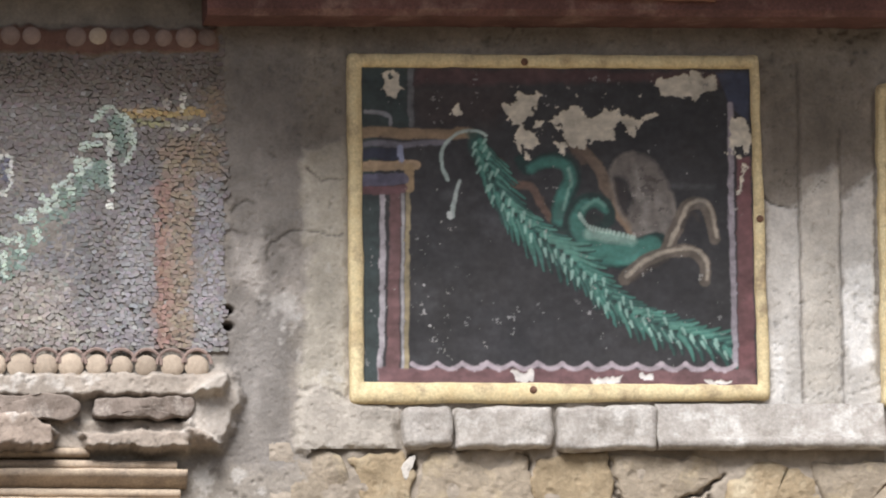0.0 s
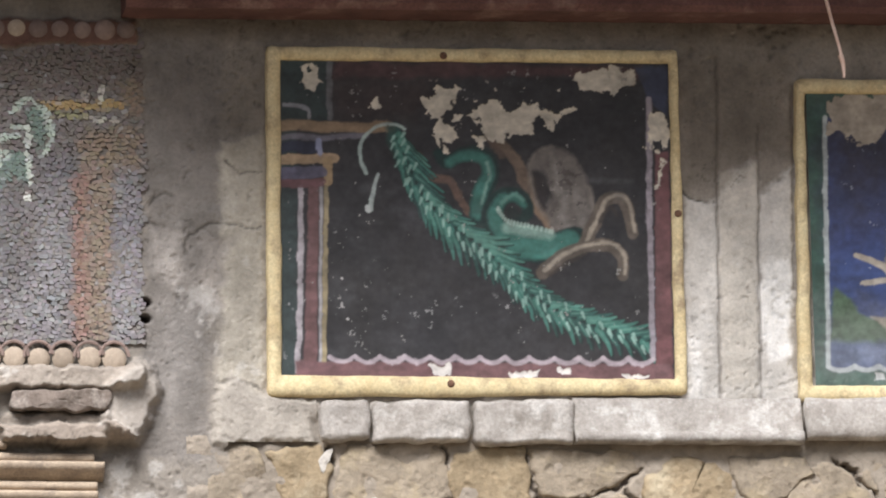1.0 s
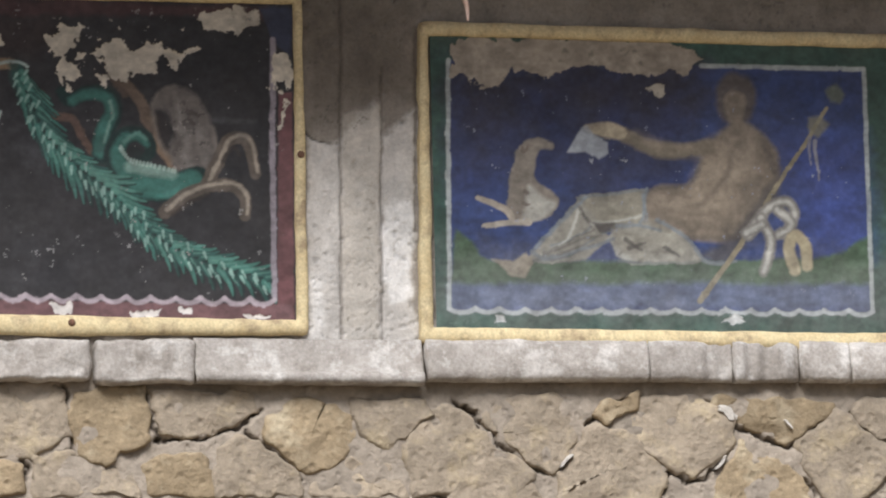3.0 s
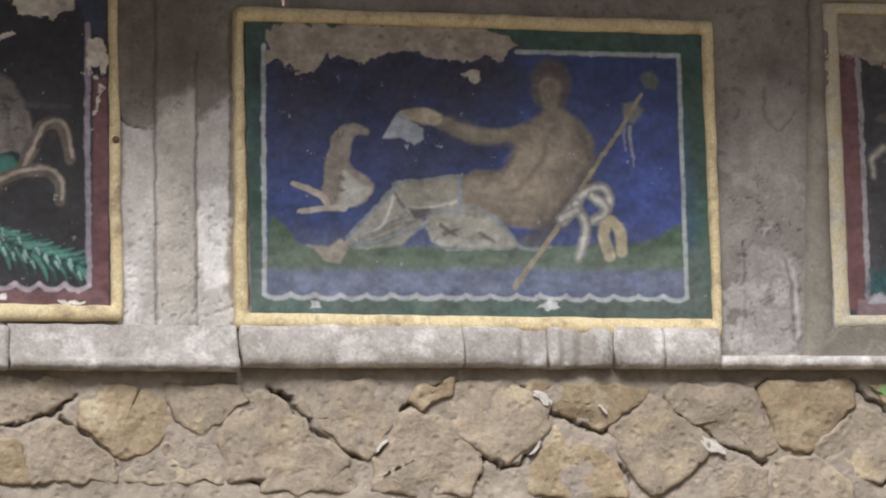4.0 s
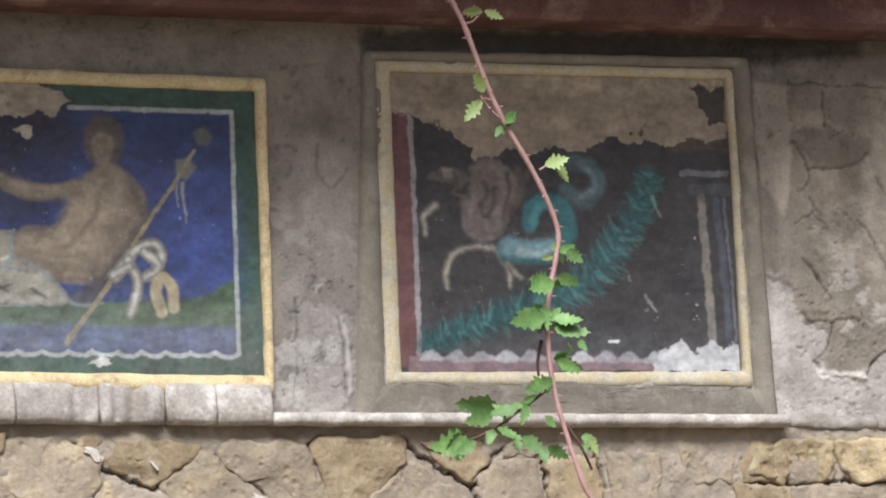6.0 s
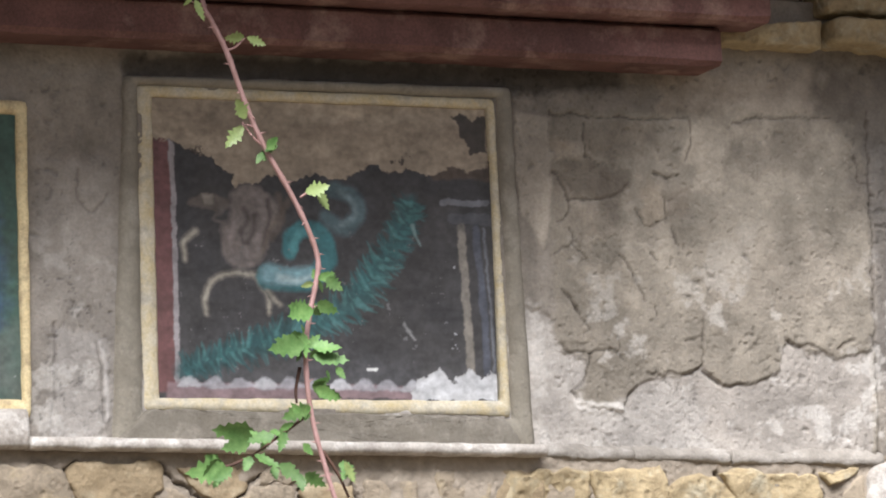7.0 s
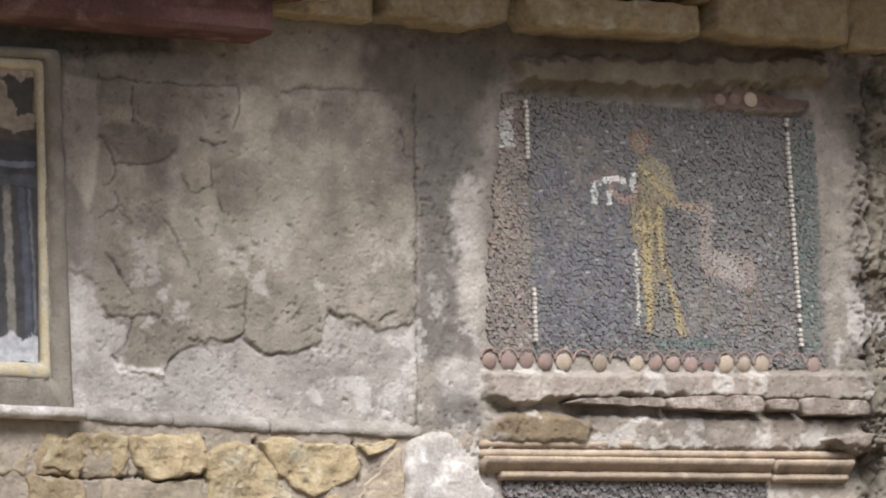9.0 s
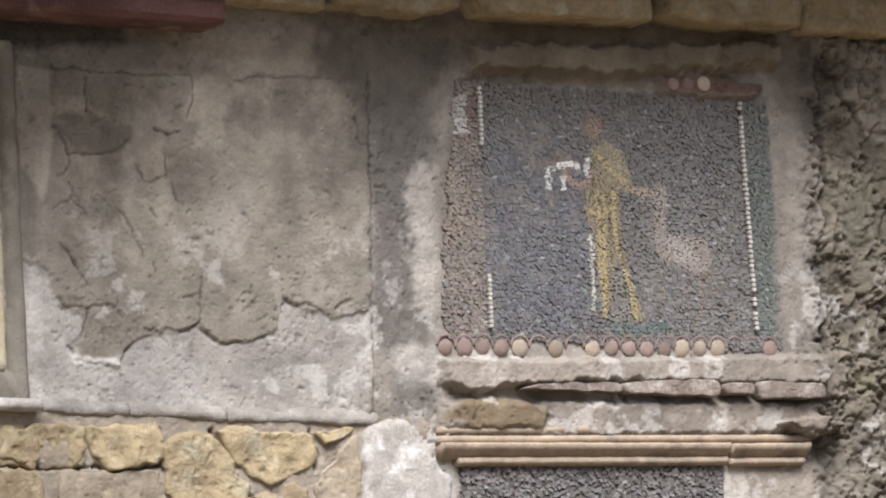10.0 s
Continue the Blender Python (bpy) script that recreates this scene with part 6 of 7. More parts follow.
# ---- mosaics ----
def tesserae(name, cv, keep, pitch, y, tilt, parent, seed, label, lump=0.0):
    """Uneven chips set in rough courses, some standing out of the bed."""
    r = np.random.RandomState(seed)
    nz, nx = cv.X.shape
    w, h = (nx - 1) * cv.step, (nz - 1) * cv.step
    tall = pitch * 0.72
    gx, gz = np.meshgrid(np.arange(int(w / pitch)), np.arange(int(h / tall)))
    x = cv.x0 + (gx + 0.5 + 0.5 * (gz % 2)).ravel() * pitch
    z = cv.z0 + (gz + 0.5).ravel() * tall
    z = z + 0.006 * vnoise(x * 22, z * 22, seed)
    x = x + r.uniform(-0.34, 0.34, x.size) * pitch
    z = z + r.uniform(-0.34, 0.34, x.size) * tall
    ok = keep(x, z) & (r.rand(x.size) > 0.05)
    x, z = x[ok], z[ok]
    n = x.size
    hw = pitch * r.uniform(0.48, 0.70, n)
    hh = tall * r.uniform(0.48, 0.70, n)
    a = r.normal(0, 0.32, n)
    tx, tz = r.normal(0, tilt, n), r.normal(0, tilt, n)
    out = r.uniform(0, 1, n) ** 1.5 * lump
    ring0 = []
    for front in (0, 1):
        for sx, sz in ((-1, -1), (1, -1), (1, 1), (-1, 1)):
            s = 0.94 if front else 1.06
            px = hw * sx * s * r.uniform(0.72, 1.15, n)
            pz = hh * sz * s * r.uniform(0.72, 1.15, n)
            X = x + px * np.cos(a) - pz * np.sin(a)
            Z = z + px * np.sin(a) + pz * np.cos(a)
            Y = y - out - (tx * px + tz * pz) if front else np.full(n, y + 0.007)
            ring0.append(np.stack([X, Y, Z], -1))
    co = np.stack(ring0, 1).reshape(-1, 3)
    b = np.arange(n)[:, None] * 8
    faces = [(4, 5, 6, 7)] + [(k, (k + 1) % 4, 4 + (k + 1) % 4, 4 + k) for k in range(4)]
    quads = np.concatenate([b + np.array(f)[None] for f in faces])
    col = cv.sample(x + r.normal(0, pitch * 0.15, n), z) * r.uniform(0.86, 1.13, n)[:, None] * (1 + r.normal(0, 0.028, (n, 3)))
    pale = r.rand(n) < 0.02
    col[pale] = col[pale] * 0.5 + 0.18
    ob = link(name, grid_mesh(name, co, quads, np.repeat(col, 8, 0), False), MOSAIC, parent, label)
    ob["kind"] = "stuff"
    return ob


def shell_mesh(name, ribs=9, worn=0.0):
    """A ribbed cockle shell about 1 wide, hinge up, bulging towards the viewer."""
    bm = bmesh.new()
    rows = []
    for i in range(8):
        t = i / 7
        row = []
        for j in range(19):
            a = math.radians(-78 + 156 * j / 18)
            r = 0.98 * math.cos(a) * t
            x, z = r * math.sin(a) * 1.02, 0.49 - r * math.cos(a)
            dome = max(0.0, 1 - (x * x + z * z) / 0.25) ** 0.5
            rise = 0.22 * dome + 0.06 * t * dome * math.cos(j / 18 * ribs * 2 * math.pi) * (1 - worn)
            row.append(bm.verts.new((x, -rise, z)))
        rows.append(row)
    for r0, r1 in zip(rows, rows[1:]):
        for j in range(18):
            bm.faces.new((r0[j], r1[j], r1[j + 1], r0[j + 1]))
    bmesh.ops.remove_doubles(bm, verts=bm.verts[:], dist=1e-4)
    bm.normal_update()
    me = bpy.data.meshes.new(name)
    bm.to_mesh(me)
    bm.free()
    for f in me.polygons:
        f.use_smooth = True
    return me


SHELLS = [shell_mesh("shell", 9), shell_mesh("shell", 11, 0.3)]
SHELLS_RED = [shell_mesh("shell", 10, 0.5)]
for me in SHELLS:
    me.materials.append(SHELL)
for me in SHELLS_RED:
    me.materials.append(RED_SHELL)


def arch_mesh():
    pts = [(0.56 * math.cos(a), -0.06, 0.02 + 0.62 * math.sin(a)) for a in np.radians(np.linspace(8, 172, 9))]
    bm = tube(pts, 0.07, 0.07, 6)
    me = bpy.data.meshes.new("arch")
    bm.to_mesh(me)
    bm.free()
    me.materials.append(RED_SHELL)
    return me


ARCH = arch_mesh()


def tessera_mesh():
    bm = box(-0.0032, 0.0032, -0.002, 0.005, -0.0030, 0.0030, 0.0008)
    me = bpy.data.meshes.new("white_tessera")
    bm.to_mesh(me)
    bm.free()
    me.materials.append(LIME)
    return me


TESSERA = tessera_mesh()


def shell_row(a, b, count, width, parent, seed, y=-0.006, arches=True, red=0.2, missing=0.0):
    r = random.Random(seed)
    a, b = np.array(a), np.array(b)
    inv = parent.matrix_world.inverted()
    for k in range(count):
        p = a + (b - a) * (k + 0.5) / count
        if arches:
            o = link("arch", ARCH, RED_SHELL, parent)
            o.matrix_basis = inv @ pose(p[0], y, p[1], 0, r.uniform(-8, 8), 0) @ Matrix.Scale(width * 1.04, 4)
        if r.random() < missing:
            continue
        o = link("shell", r.choice(SHELLS_RED if r.random() < red else SHELLS), SHELL, parent)
        s = width * r.uniform(0.88, 1.06)
        o.matrix_basis = inv @ pose(p[0] + r.uniform(-0.001, 0.001), y, p[1] + r.uniform(-0.001, 0.001), r.uniform(-8, 8), r.uniform(-10, 10), 0) @ Matrix.Diagonal((s, s * r.uniform(0.7, 1), s, 1))


def fix(root):
    inv = root.matrix_world.inverted()
    for ob in root.children:
        if ob.matrix_parent_inverse == Matrix.Identity(4) and ob.matrix_basis == Matrix.Identity(4):
            ob.matrix_parent_inverse = inv


# garland mosaic
G = Sheet(0.20, 0.650, 2.535, 2.965, 0.0025, (116, 108, 104))
G.mottle(0.06, 0.25, 3)
for pts, c, a in (([(0.344, 2.735), (0.465, 2.788), (0.475, 2.638), (0.461, 2.542), (0.403, 2.606), (0.343, 2.630)], (112, 109, 110), 0.8), ([(0.492, 2.735), (0.552, 2.767), (0.552, 2.646), (0.541, 2.541), (0.461, 2.546), (0.495, 2.646)], (138, 134, 135), 0.8), ([(0.343, 2.630), (0.415, 2.638), (0.461, 2.542), (0.342, 2.538)], (148, 137, 126), 0.7), ([(0.505, 2.784), (0.553, 2.792), (0.552, 2.759), (0.512, 2.727)], (110, 106, 110), 0.8),
                  ([(0.602, 2.763), (0.643, 2.759), (0.647, 2.646), (0.639, 2.533), (0.597, 2.533)], (146, 141, 142), 0.9), ([(0.600, 2.719), (0.632, 2.723), (0.631, 2.662), (0.603, 2.662)], (118, 112, 120), 0.7)):
    G.fill(pts, c, 0.02, 0.02, a)
G.fill([(0.559, 2.812), (0.603, 2.816), (0.597, 2.537), (0.553, 2.537)], (140, 120, 102), 0.004, 0.008, 0.95)
G.fill([(0.552, 2.767), (0.570, 2.767), (0.568, 2.537), (0.547, 2.537)], (142, 108, 94), 0.005, 0.010, 0.85)
G.fill([(0.584, 2.755), (0.602, 2.755), (0.597, 2.537), (0.581, 2.537)], (140, 122, 100), 0.006, 0.010, 0.7)
G.fill([(0.569, 2.820), (0.644, 2.828), (0.643, 2.771), (0.592, 2.767)], (142, 122, 96), 0.008, 0.014, 0.8)
G.fill([(0.619, 2.890), (0.655, 2.890), (0.652, 2.845), (0.622, 2.845)], (138, 116, 88), 0.008, 0.014, 0.8)
G.fill([(0.504, 2.864), (0.622, 2.862), (0.622, 2.850), (0.503, 2.850)], (166, 138, 78), 0.002, 0.004, 1)
G.fill([(0.521, 2.848), (0.570, 2.846), (0.569, 2.837), (0.521, 2.838)], (146, 142, 96), 0.002, 0.004, 1)
G.line([(0.569, 2.837), (0.610, 2.836)], 0.006, (186, 180, 162), 0.001, 0.002, 0.9)
G.line([(0.590, 2.885), (0.590, 2.863)], 0.008, (196, 190, 176), 0.001, 0.001, 1)
G.line([(0.568, 2.873), (0.568, 2.863)], 0.006, (176, 170, 156), 0.001, 0.001, 1)
G.col *= 1.12
G.fade(0.26)
_bare = G.col.copy()
for pts in ([(0.461, 2.780), (0.464, 2.755)], [(0.450, 2.771), (0.451, 2.747)], [(0.440, 2.751), (0.442, 2.727)], [(0.426, 2.739), (0.430, 2.711)], [(0.414, 2.719), (0.418, 2.699)], [(0.402, 2.707), (0.407, 2.683)], [(0.384, 2.691), (0.388, 2.669)], [(0.376, 2.687), (0.379, 2.663)], [(0.362, 2.671), (0.364, 2.648)], [(0.473, 2.788), (0.476, 2.759)], [(0.483, 2.784), (0.484, 2.759)], [(0.497, 2.845), (0.504, 2.824), (0.507, 2.800)], [(0.352, 2.663), (0.355, 2.634)], [(0.392, 2.715), (0.395, 2.694)], [(0.424, 2.751), (0.430, 2.733)], [(0.503, 2.845), (0.513, 2.816)], [(0.344, 2.651), (0.347, 2.630)], [(0.370, 2.663), (0.371, 2.646)]):
    G.line(pts, 0.016, (116, 130, 121), 0.002, 0.003, 0.9, 0.3)
for pts in ([(0.456, 2.810), (0.478, 2.814)], [(0.472, 2.826), (0.490, 2.828)], [(0.447, 2.791), (0.461, 2.793)], [(0.436, 2.771), (0.454, 2.776)], [(0.416, 2.756), (0.430, 2.759)], [(0.400, 2.741), (0.414, 2.733)], [(0.368, 2.711), (0.389, 2.712)], [(0.344, 2.683), (0.360, 2.684)], [(0.382, 2.721), (0.400, 2.723)], [(0.474, 2.849), (0.488, 2.862), (0.505, 2.860)], [(0.506, 2.857), (0.520, 2.832), (0.522, 2.808), (0.513, 2.788)], [(0.436, 2.761), (0.437, 2.743)], [(0.404, 2.733), (0.406, 2.721)], [(0.366, 2.691), (0.372, 2.669)], [(0.346, 2.663), (0.349, 2.638)], [(0.418, 2.743), (0.421, 2.729)], [(0.391, 2.695), (0.396, 2.682)], [(0.449, 2.783), (0.465, 2.786)]):
    G.line(pts, 0.010, (176, 186, 174), 0.001, 0.002, 0.95, 0.3)
G.line([(0.492, 2.828), (0.491, 2.788), (0.493, 2.747)], 0.0095, (190, 194, 184), 0.001, 0.001, 1, 0.3)
G.line([(0.490, 2.731), (0.491, 2.729)], 0.010, (222, 220, 210), 0.001, 0.001, 1)
G.fill([(0.345, 2.797), (0.355, 2.796), (0.353, 2.763), (0.345, 2.763)], (96, 98, 116), 0.003, 0.004, 0.8)
G.line([(0.345, 2.798), (0.357, 2.797), (0.356, 2.760), (0.349, 2.747), (0.345, 2.746)], 0.006, (190, 190, 182), 0.001, 0.001, 0.9)
G.fill([(0.233, 2.939), (0.652, 2.940), (0.651, 2.882), (0.233, 2.873)], (104, 92, 82), 0.02, 0.02, 0.6)
mosaic_a = thing("mosaic", "worn glass mosaic with a leafy garland and shell borders", "mosaic", "mosaic panels", at=(0.45, 0, 2.53))
edge = [(0.648, 2.936), (0.649, 2.781), (0.642, 2.535)]
_leafy = Sheet(0.20, 0.650, 2.535, 2.965, 0.0025, (0, 0, 0))
_leafy.col[:] = (np.abs(G.col - _bare).max(-1) > 0.05)[..., None]


def in_garland_field(x, z):
    return x < np.interp(z, [edge[2][1], edge[1][1], edge[0][1]], [edge[2][0], edge[1][0], edge[0][0]]) + 0.006 * vnoise(z * 60, x * 0, 3)


tesserae("tesserae", G, lambda x, z: in_garland_field(x, z) & (_leafy.sample(x, z)[:, 0] < 0.5), 0.0066, -0.003, 0.16, mosaic_a, 5, "rough grey, blue and brown tesserae", 0.0013)
tesserae("tesserae", G, lambda x, z: in_garland_field(x, z) & (_leafy.sample(x, z)[:, 0] > 0.5), 0.0050, -0.0035, 0.12, mosaic_a, 15, "finer green and white tesserae", 0.0006)
shell_row((0.252, 2.516), (0.621, 2.512), 11, 0.034, mosaic_a, 3, red=0.05, missing=0.08)
shell_row((0.256, 2.962), (0.641, 2.960), 13, 0.027, mosaic_a, 4, y=-0.009, arches=False, red=0.8, missing=0.1)
fix(mosaic_a)
corn_a = thing("cornice", "broken cornice of tiles, plaster and cream stucco mouldings", "cornice", "cornices", at=(0.45, 0, 2.40))
part("tile_fragment", slab([(0.462, 2.466), (0.477, 2.470), (0.598, 2.468), (0.596, 2.440), (0.462, 2.443)], 0.02, -0.033, 0.004, 0.005, 74, wob=0.007), TILE, corn_a)
part("tile_fragment", slab([(0.230, 2.474), (0.432, 2.471), (0.447, 2.458), (0.443, 2.439), (0.386, 2.442), (0.229, 2.448)], 0.02, -0.032, 0.005, 0.005, 75, wob=0.007), TILE, corn_a)
BEAD = [(-0.02, 0), (0.010, 0.0), (0.018, 0.003), (0.020, 0.008), (0.016, 0.013), (-0.02, 0.014)]
WIDE = [(-0.02, 0), (0.010, 0.0), (0.016, 0.006), (0.026, 0.013), (0.031, 0.020), (0.028, 0.024), (-0.02, 0.025)]
part("moulding", bar((0.229, 2.392), (0.459, 2.390), BEAD, 0.0012, 79, chips=0.4), STUCCO, corn_a)
part("moulding", bar((0.229, 2.377), (0.575, 2.371), BEAD, 0.0010, 80, chips=0.2), STUCCO, corn_a)
part("moulding", bar((0.229, 2.354), (0.588, 2.348), WIDE, 0.0010, 81, chips=0.1), STUCCO, corn_a)
part("moulding", bar((0.228, 2.339), (0.579, 2.333), BEAD, 0.0010, 82), STUCCO, corn_a)
part("moulding", bar((0.228, 2.315), (0.579, 2.309), WIDE, 0.0010, 83), STUCCO, corn_a)
fix(corn_a)

# mosaic with the robed figure and the deer, as plain shapes
D = Sheet(3.70, 4.335, 2.535, 2.945, 0.0025, (94, 88, 86))
D.mottle(0.06, 0.22, 4)
D.fill([(3.768, 2.862), (3.953, 2.803), (3.968, 2.547), (3.777, 2.538)], (88, 90, 104), 0.03, 0.03, 0.8)
D.fill([(4.024, 2.744), (4.253, 2.776), (4.257, 2.560), (4.039, 2.550)], (112, 104, 96), 0.03, 0.03, 0.7)
D.fill([(3.695, 2.927), (3.769, 2.934), (3.777, 2.534), (3.688, 2.530)], (128, 104, 84), 0.003, 0.006, 1)
D.fill([(3.713, 2.788), (3.767, 2.774), (3.775, 2.686), (3.711, 2.683)], (150, 120, 84), 0.012, 0.012, 0.7)
D.fill([(3.725, 2.911), (3.750, 2.913), (3.748, 2.851), (3.724, 2.845)], (190, 182, 166), 0.003, 0.006, 0.9)
D.fill([(3.749, 2.909), (3.764, 2.910), (3.766, 2.870), (3.750, 2.869)], (120, 64, 54), 0.003, 0.004, 0.9)
D.fill([(4.249, 2.938), (4.305, 2.942), (4.315, 2.558), (4.262, 2.556)], (78, 94, 82), 0.003, 0.005, 1)
D.age(0.5, 6)
D.col *= 1.32
D.fade(0.4)
_plain = D.col.copy()
ROBE = (142, 128, 98)
D.fill([(3.971, 2.841), (3.991, 2.853), (4.025, 2.834), (4.035, 2.799), (4.037, 2.779), (4.015, 2.774), (4.019, 2.729), (4.025, 2.669), (4.045, 2.606), (4.059, 2.569), (4.041, 2.570), (4.023, 2.625), (4.011, 2.669), (4.000, 2.639), (3.994, 2.572), (3.978, 2.574), (3.975, 2.638), (3.967, 2.707), (3.955, 2.726), (3.960, 2.786)], ROBE, 0.002, 0.004, 0.85)
D.fill([(3.999, 2.639), (4.012, 2.664), (4.028, 2.605), (4.034, 2.568), (3.999, 2.564)], (128, 122, 112), 0.003, 0.004, 0.8)
D.fill([(3.994, 2.845), (4.025, 2.834), (4.033, 2.802), (4.001, 2.808)], (150, 140, 112), 0.004, 0.005, 0.7)
for pts in ([(3.975, 2.836), (4.001, 2.808), (4.029, 2.789)], [(3.988, 2.767), (3.987, 2.678), (3.987, 2.579)], [(4.007, 2.773), (4.007, 2.728), (4.019, 2.669), (4.044, 2.576)], [(3.977, 2.771), (3.981, 2.677), (3.982, 2.608)], [(3.964, 2.736), (3.993, 2.742), (4.005, 2.736)]):
    D.line(pts, 0.008, (170, 151, 98), 0.001, 0.002, 0.8)
for pts in ([(3.998, 2.768), (3.999, 2.708), (4.000, 2.668)], [(3.983, 2.767), (3.984, 2.707)], [(3.970, 2.821), (3.970, 2.766)], [(4.014, 2.709), (4.024, 2.650)]):
    D.line(pts, 0.005, (108, 94, 72), 0.001, 0.002, 0.8)
D.fill([(3.957, 2.877), (3.967, 2.888), (3.981, 2.887), (3.990, 2.874), (3.984, 2.855), (3.974, 2.848), (3.964, 2.856)], (146, 124, 104), 0.002, 0.003, 0.9, curved=True)
D.line([(3.957, 2.865), (3.960, 2.882), (3.974, 2.890), (3.991, 2.881), (3.992, 2.867)], 0.007, (120, 100, 84), 0.001, 0.001, 0.9)
D.line([(3.967, 2.801), (3.955, 2.781), (3.938, 2.780), (3.921, 2.796)], 0.012, (150, 126, 112), 0.001, 0.001, 1)
D.line([(4.023, 2.779), (4.051, 2.775), (4.083, 2.774)], 0.011, (158, 140, 112), 0.001, 0.001, 0.9)
D.line([(3.904, 2.806), (3.922, 2.811), (3.943, 2.809)], 0.009, (216, 208, 198), 0.001, 0.003, 1)
for pts in ([(3.891, 2.804), (3.891, 2.773)], [(3.918, 2.789), (3.918, 2.771)], [(3.962, 2.820), (3.960, 2.795)]):
    D.line(pts, 0.007, (206, 204, 196), 0.001, 0.001, 1)
D.line([(3.964, 2.699), (3.966, 2.642), (3.966, 2.588)], 0.006, (190, 184, 170), 0.001, 0.001, 0.9)
D.line([(3.876, 2.805), (3.899, 2.817), (3.928, 2.824)], 0.012, (124, 106, 98), 0.002, 0.004, 0.7)
FAWN = (150, 136, 124)
D.fill([(4.082, 2.778), (4.094, 2.786), (4.107, 2.779), (4.100, 2.744), (4.102, 2.710), (4.137, 2.709), (4.177, 2.701), (4.184, 2.680), (4.174, 2.655), (4.157, 2.648), (4.128, 2.662), (4.093, 2.670), (4.078, 2.694)], FAWN, 0.004, 0.005, 0.85, curved=True)
D.fill([(4.101, 2.695), (4.144, 2.703), (4.158, 2.673), (4.121, 2.665)], (164, 156, 148), 0.006, 0.006, 0.6)
for pts in ([(4.093, 2.670), (4.092, 2.620), (4.090, 2.589)], [(4.168, 2.651), (4.161, 2.598), (4.154, 2.567)], [(4.180, 2.661), (4.189, 2.612)], [(4.161, 2.648), (4.164, 2.586)]):
    D.line(pts, 0.007, (128, 112, 98), 0.001, 0.002, 0.7, 0.3)
D.fill([(3.993, 2.564), (4.084, 2.570), (4.100, 2.568), (4.100, 2.553), (3.998, 2.550)], (96, 108, 102), 0.003, 0.006, 0.9)
D.fill([(3.765, 2.949), (4.312, 2.988), (4.310, 2.929), (3.764, 2.905)], (112, 100, 90), 0.02, 0.02, 0.5)
D.fade(0.22)
mosaic_b = thing("mosaic", "weathered dark mosaic of a robed figure and deer", "mosaic", "mosaic panels", at=(4.0, 0, 2.53))
lo, hi = (3.700, 2.535), (3.730, 2.925)
lo2, hi2 = (4.312, 2.558), (4.296, 2.937)
_fig = Sheet(3.70, 4.335, 2.535, 2.945, 0.0025, (0, 0, 0))
_fig.col[:] = (np.abs(D.col - _plain).max(-1) > 0.035)[..., None]


def in_field(x, z):
    return (x > lo[0] + (hi[0] - lo[0]) * (z - lo[1]) / (hi[1] - lo[1]) + 0.012 * vnoise(z * 40, z * 0, 2)) & (x < lo2[0] + (hi2[0] - lo2[0]) * (z - lo2[1]) / (hi2[1] - lo2[1])) & (z < hi[1] + 0.006)


tesserae("tesserae", D, lambda x, z: in_field(x, z) & (_fig.sample(x, z)[:, 0] < 0.5), 0.0066, -0.003, 0.15, mosaic_b, 8, "rough dark tesserae and pumice chips", 0.0015)
tesserae("tesserae", D, lambda x, z: in_field(x, z) & (_fig.sample(x, z)[:, 0] > 0.5), 0.0046, -0.0035, 0.12, mosaic_b, 18, "finer ochre, pink and white tesserae", 0.0006)
for k, (a, b, n) in enumerate(([(3.770, 2.925), (3.772, 2.832)] + [13], [(3.779, 2.634), (3.781, 2.550)] + [12], [(4.242, 2.929), (4.260, 2.564)] + [48])):
    for j in range(n):
        q = np.array(a) + (np.array(b) - np.array(a)) * (j + 0.5) / n
        if k == 2 and rg.random() < 0.12:
            continue
        o = link("white_tessera", TESSERA, LIME, mosaic_b)
        o.matrix_basis = mosaic_b.matrix_world.inverted() @ pose(q[0] + rg.uniform(-0.0008, 0.0008), -0.010, q[1], rg.uniform(-9, 9), rg.uniform(-9, 9), rg.uniform(-9, 9))
shell_row((3.688, 2.518), (4.304, 2.537), 19, 0.028, mosaic_b, 6, red=0.6, missing=0.2, y=-0.001)
shell_row((4.103, 2.948), (4.189, 2.952), 3, 0.023, mosaic_b, 7, y=-0.014, arches=False, red=0.3)
fix(mosaic_b)
corn_b = thing("cornice", "eroded cornice of plaster and tile over cream mouldings", "cornice", "cornices", at=(4.0, 0, 2.42))
for k, pts in enumerate(([(3.820, 2.455), (3.845, 2.464), (3.997, 2.472), (4.002, 2.458), (3.936, 2.456)], [(3.999, 2.472), (4.172, 2.481), (4.179, 2.460), (4.171, 2.455), (4.006, 2.454)], [(4.182, 2.475), (4.239, 2.479), (4.242, 2.459), (4.187, 2.459)], [(4.245, 2.481), (4.373, 2.482), (4.375, 2.459), (4.249, 2.454)])):
    part("tile_fragment", slab(pts, 0.02, -0.031, 0.004, 0.004, 93 + k, wob=0.003), TILE, corn_b)
part("moulding", bar((3.682, 2.382), (3.944, 2.390), BEAD, 0.0015, 104, chips=0.4), STUCCO, corn_b)
part("moulding", bar((3.682, 2.368), (4.347, 2.388), BEAD, 0.0012, 105, chips=0.3), STUCCO, corn_b)
part("moulding", bar((3.683, 2.346), (4.194, 2.359), WIDE, 0.0010, 106, chips=0.1), STUCCO, corn_b)
part("moulding", bar((4.201, 2.358), (4.342, 2.363), WIDE, 0.0010, 107, chips=0.1), STUCCO, corn_b)
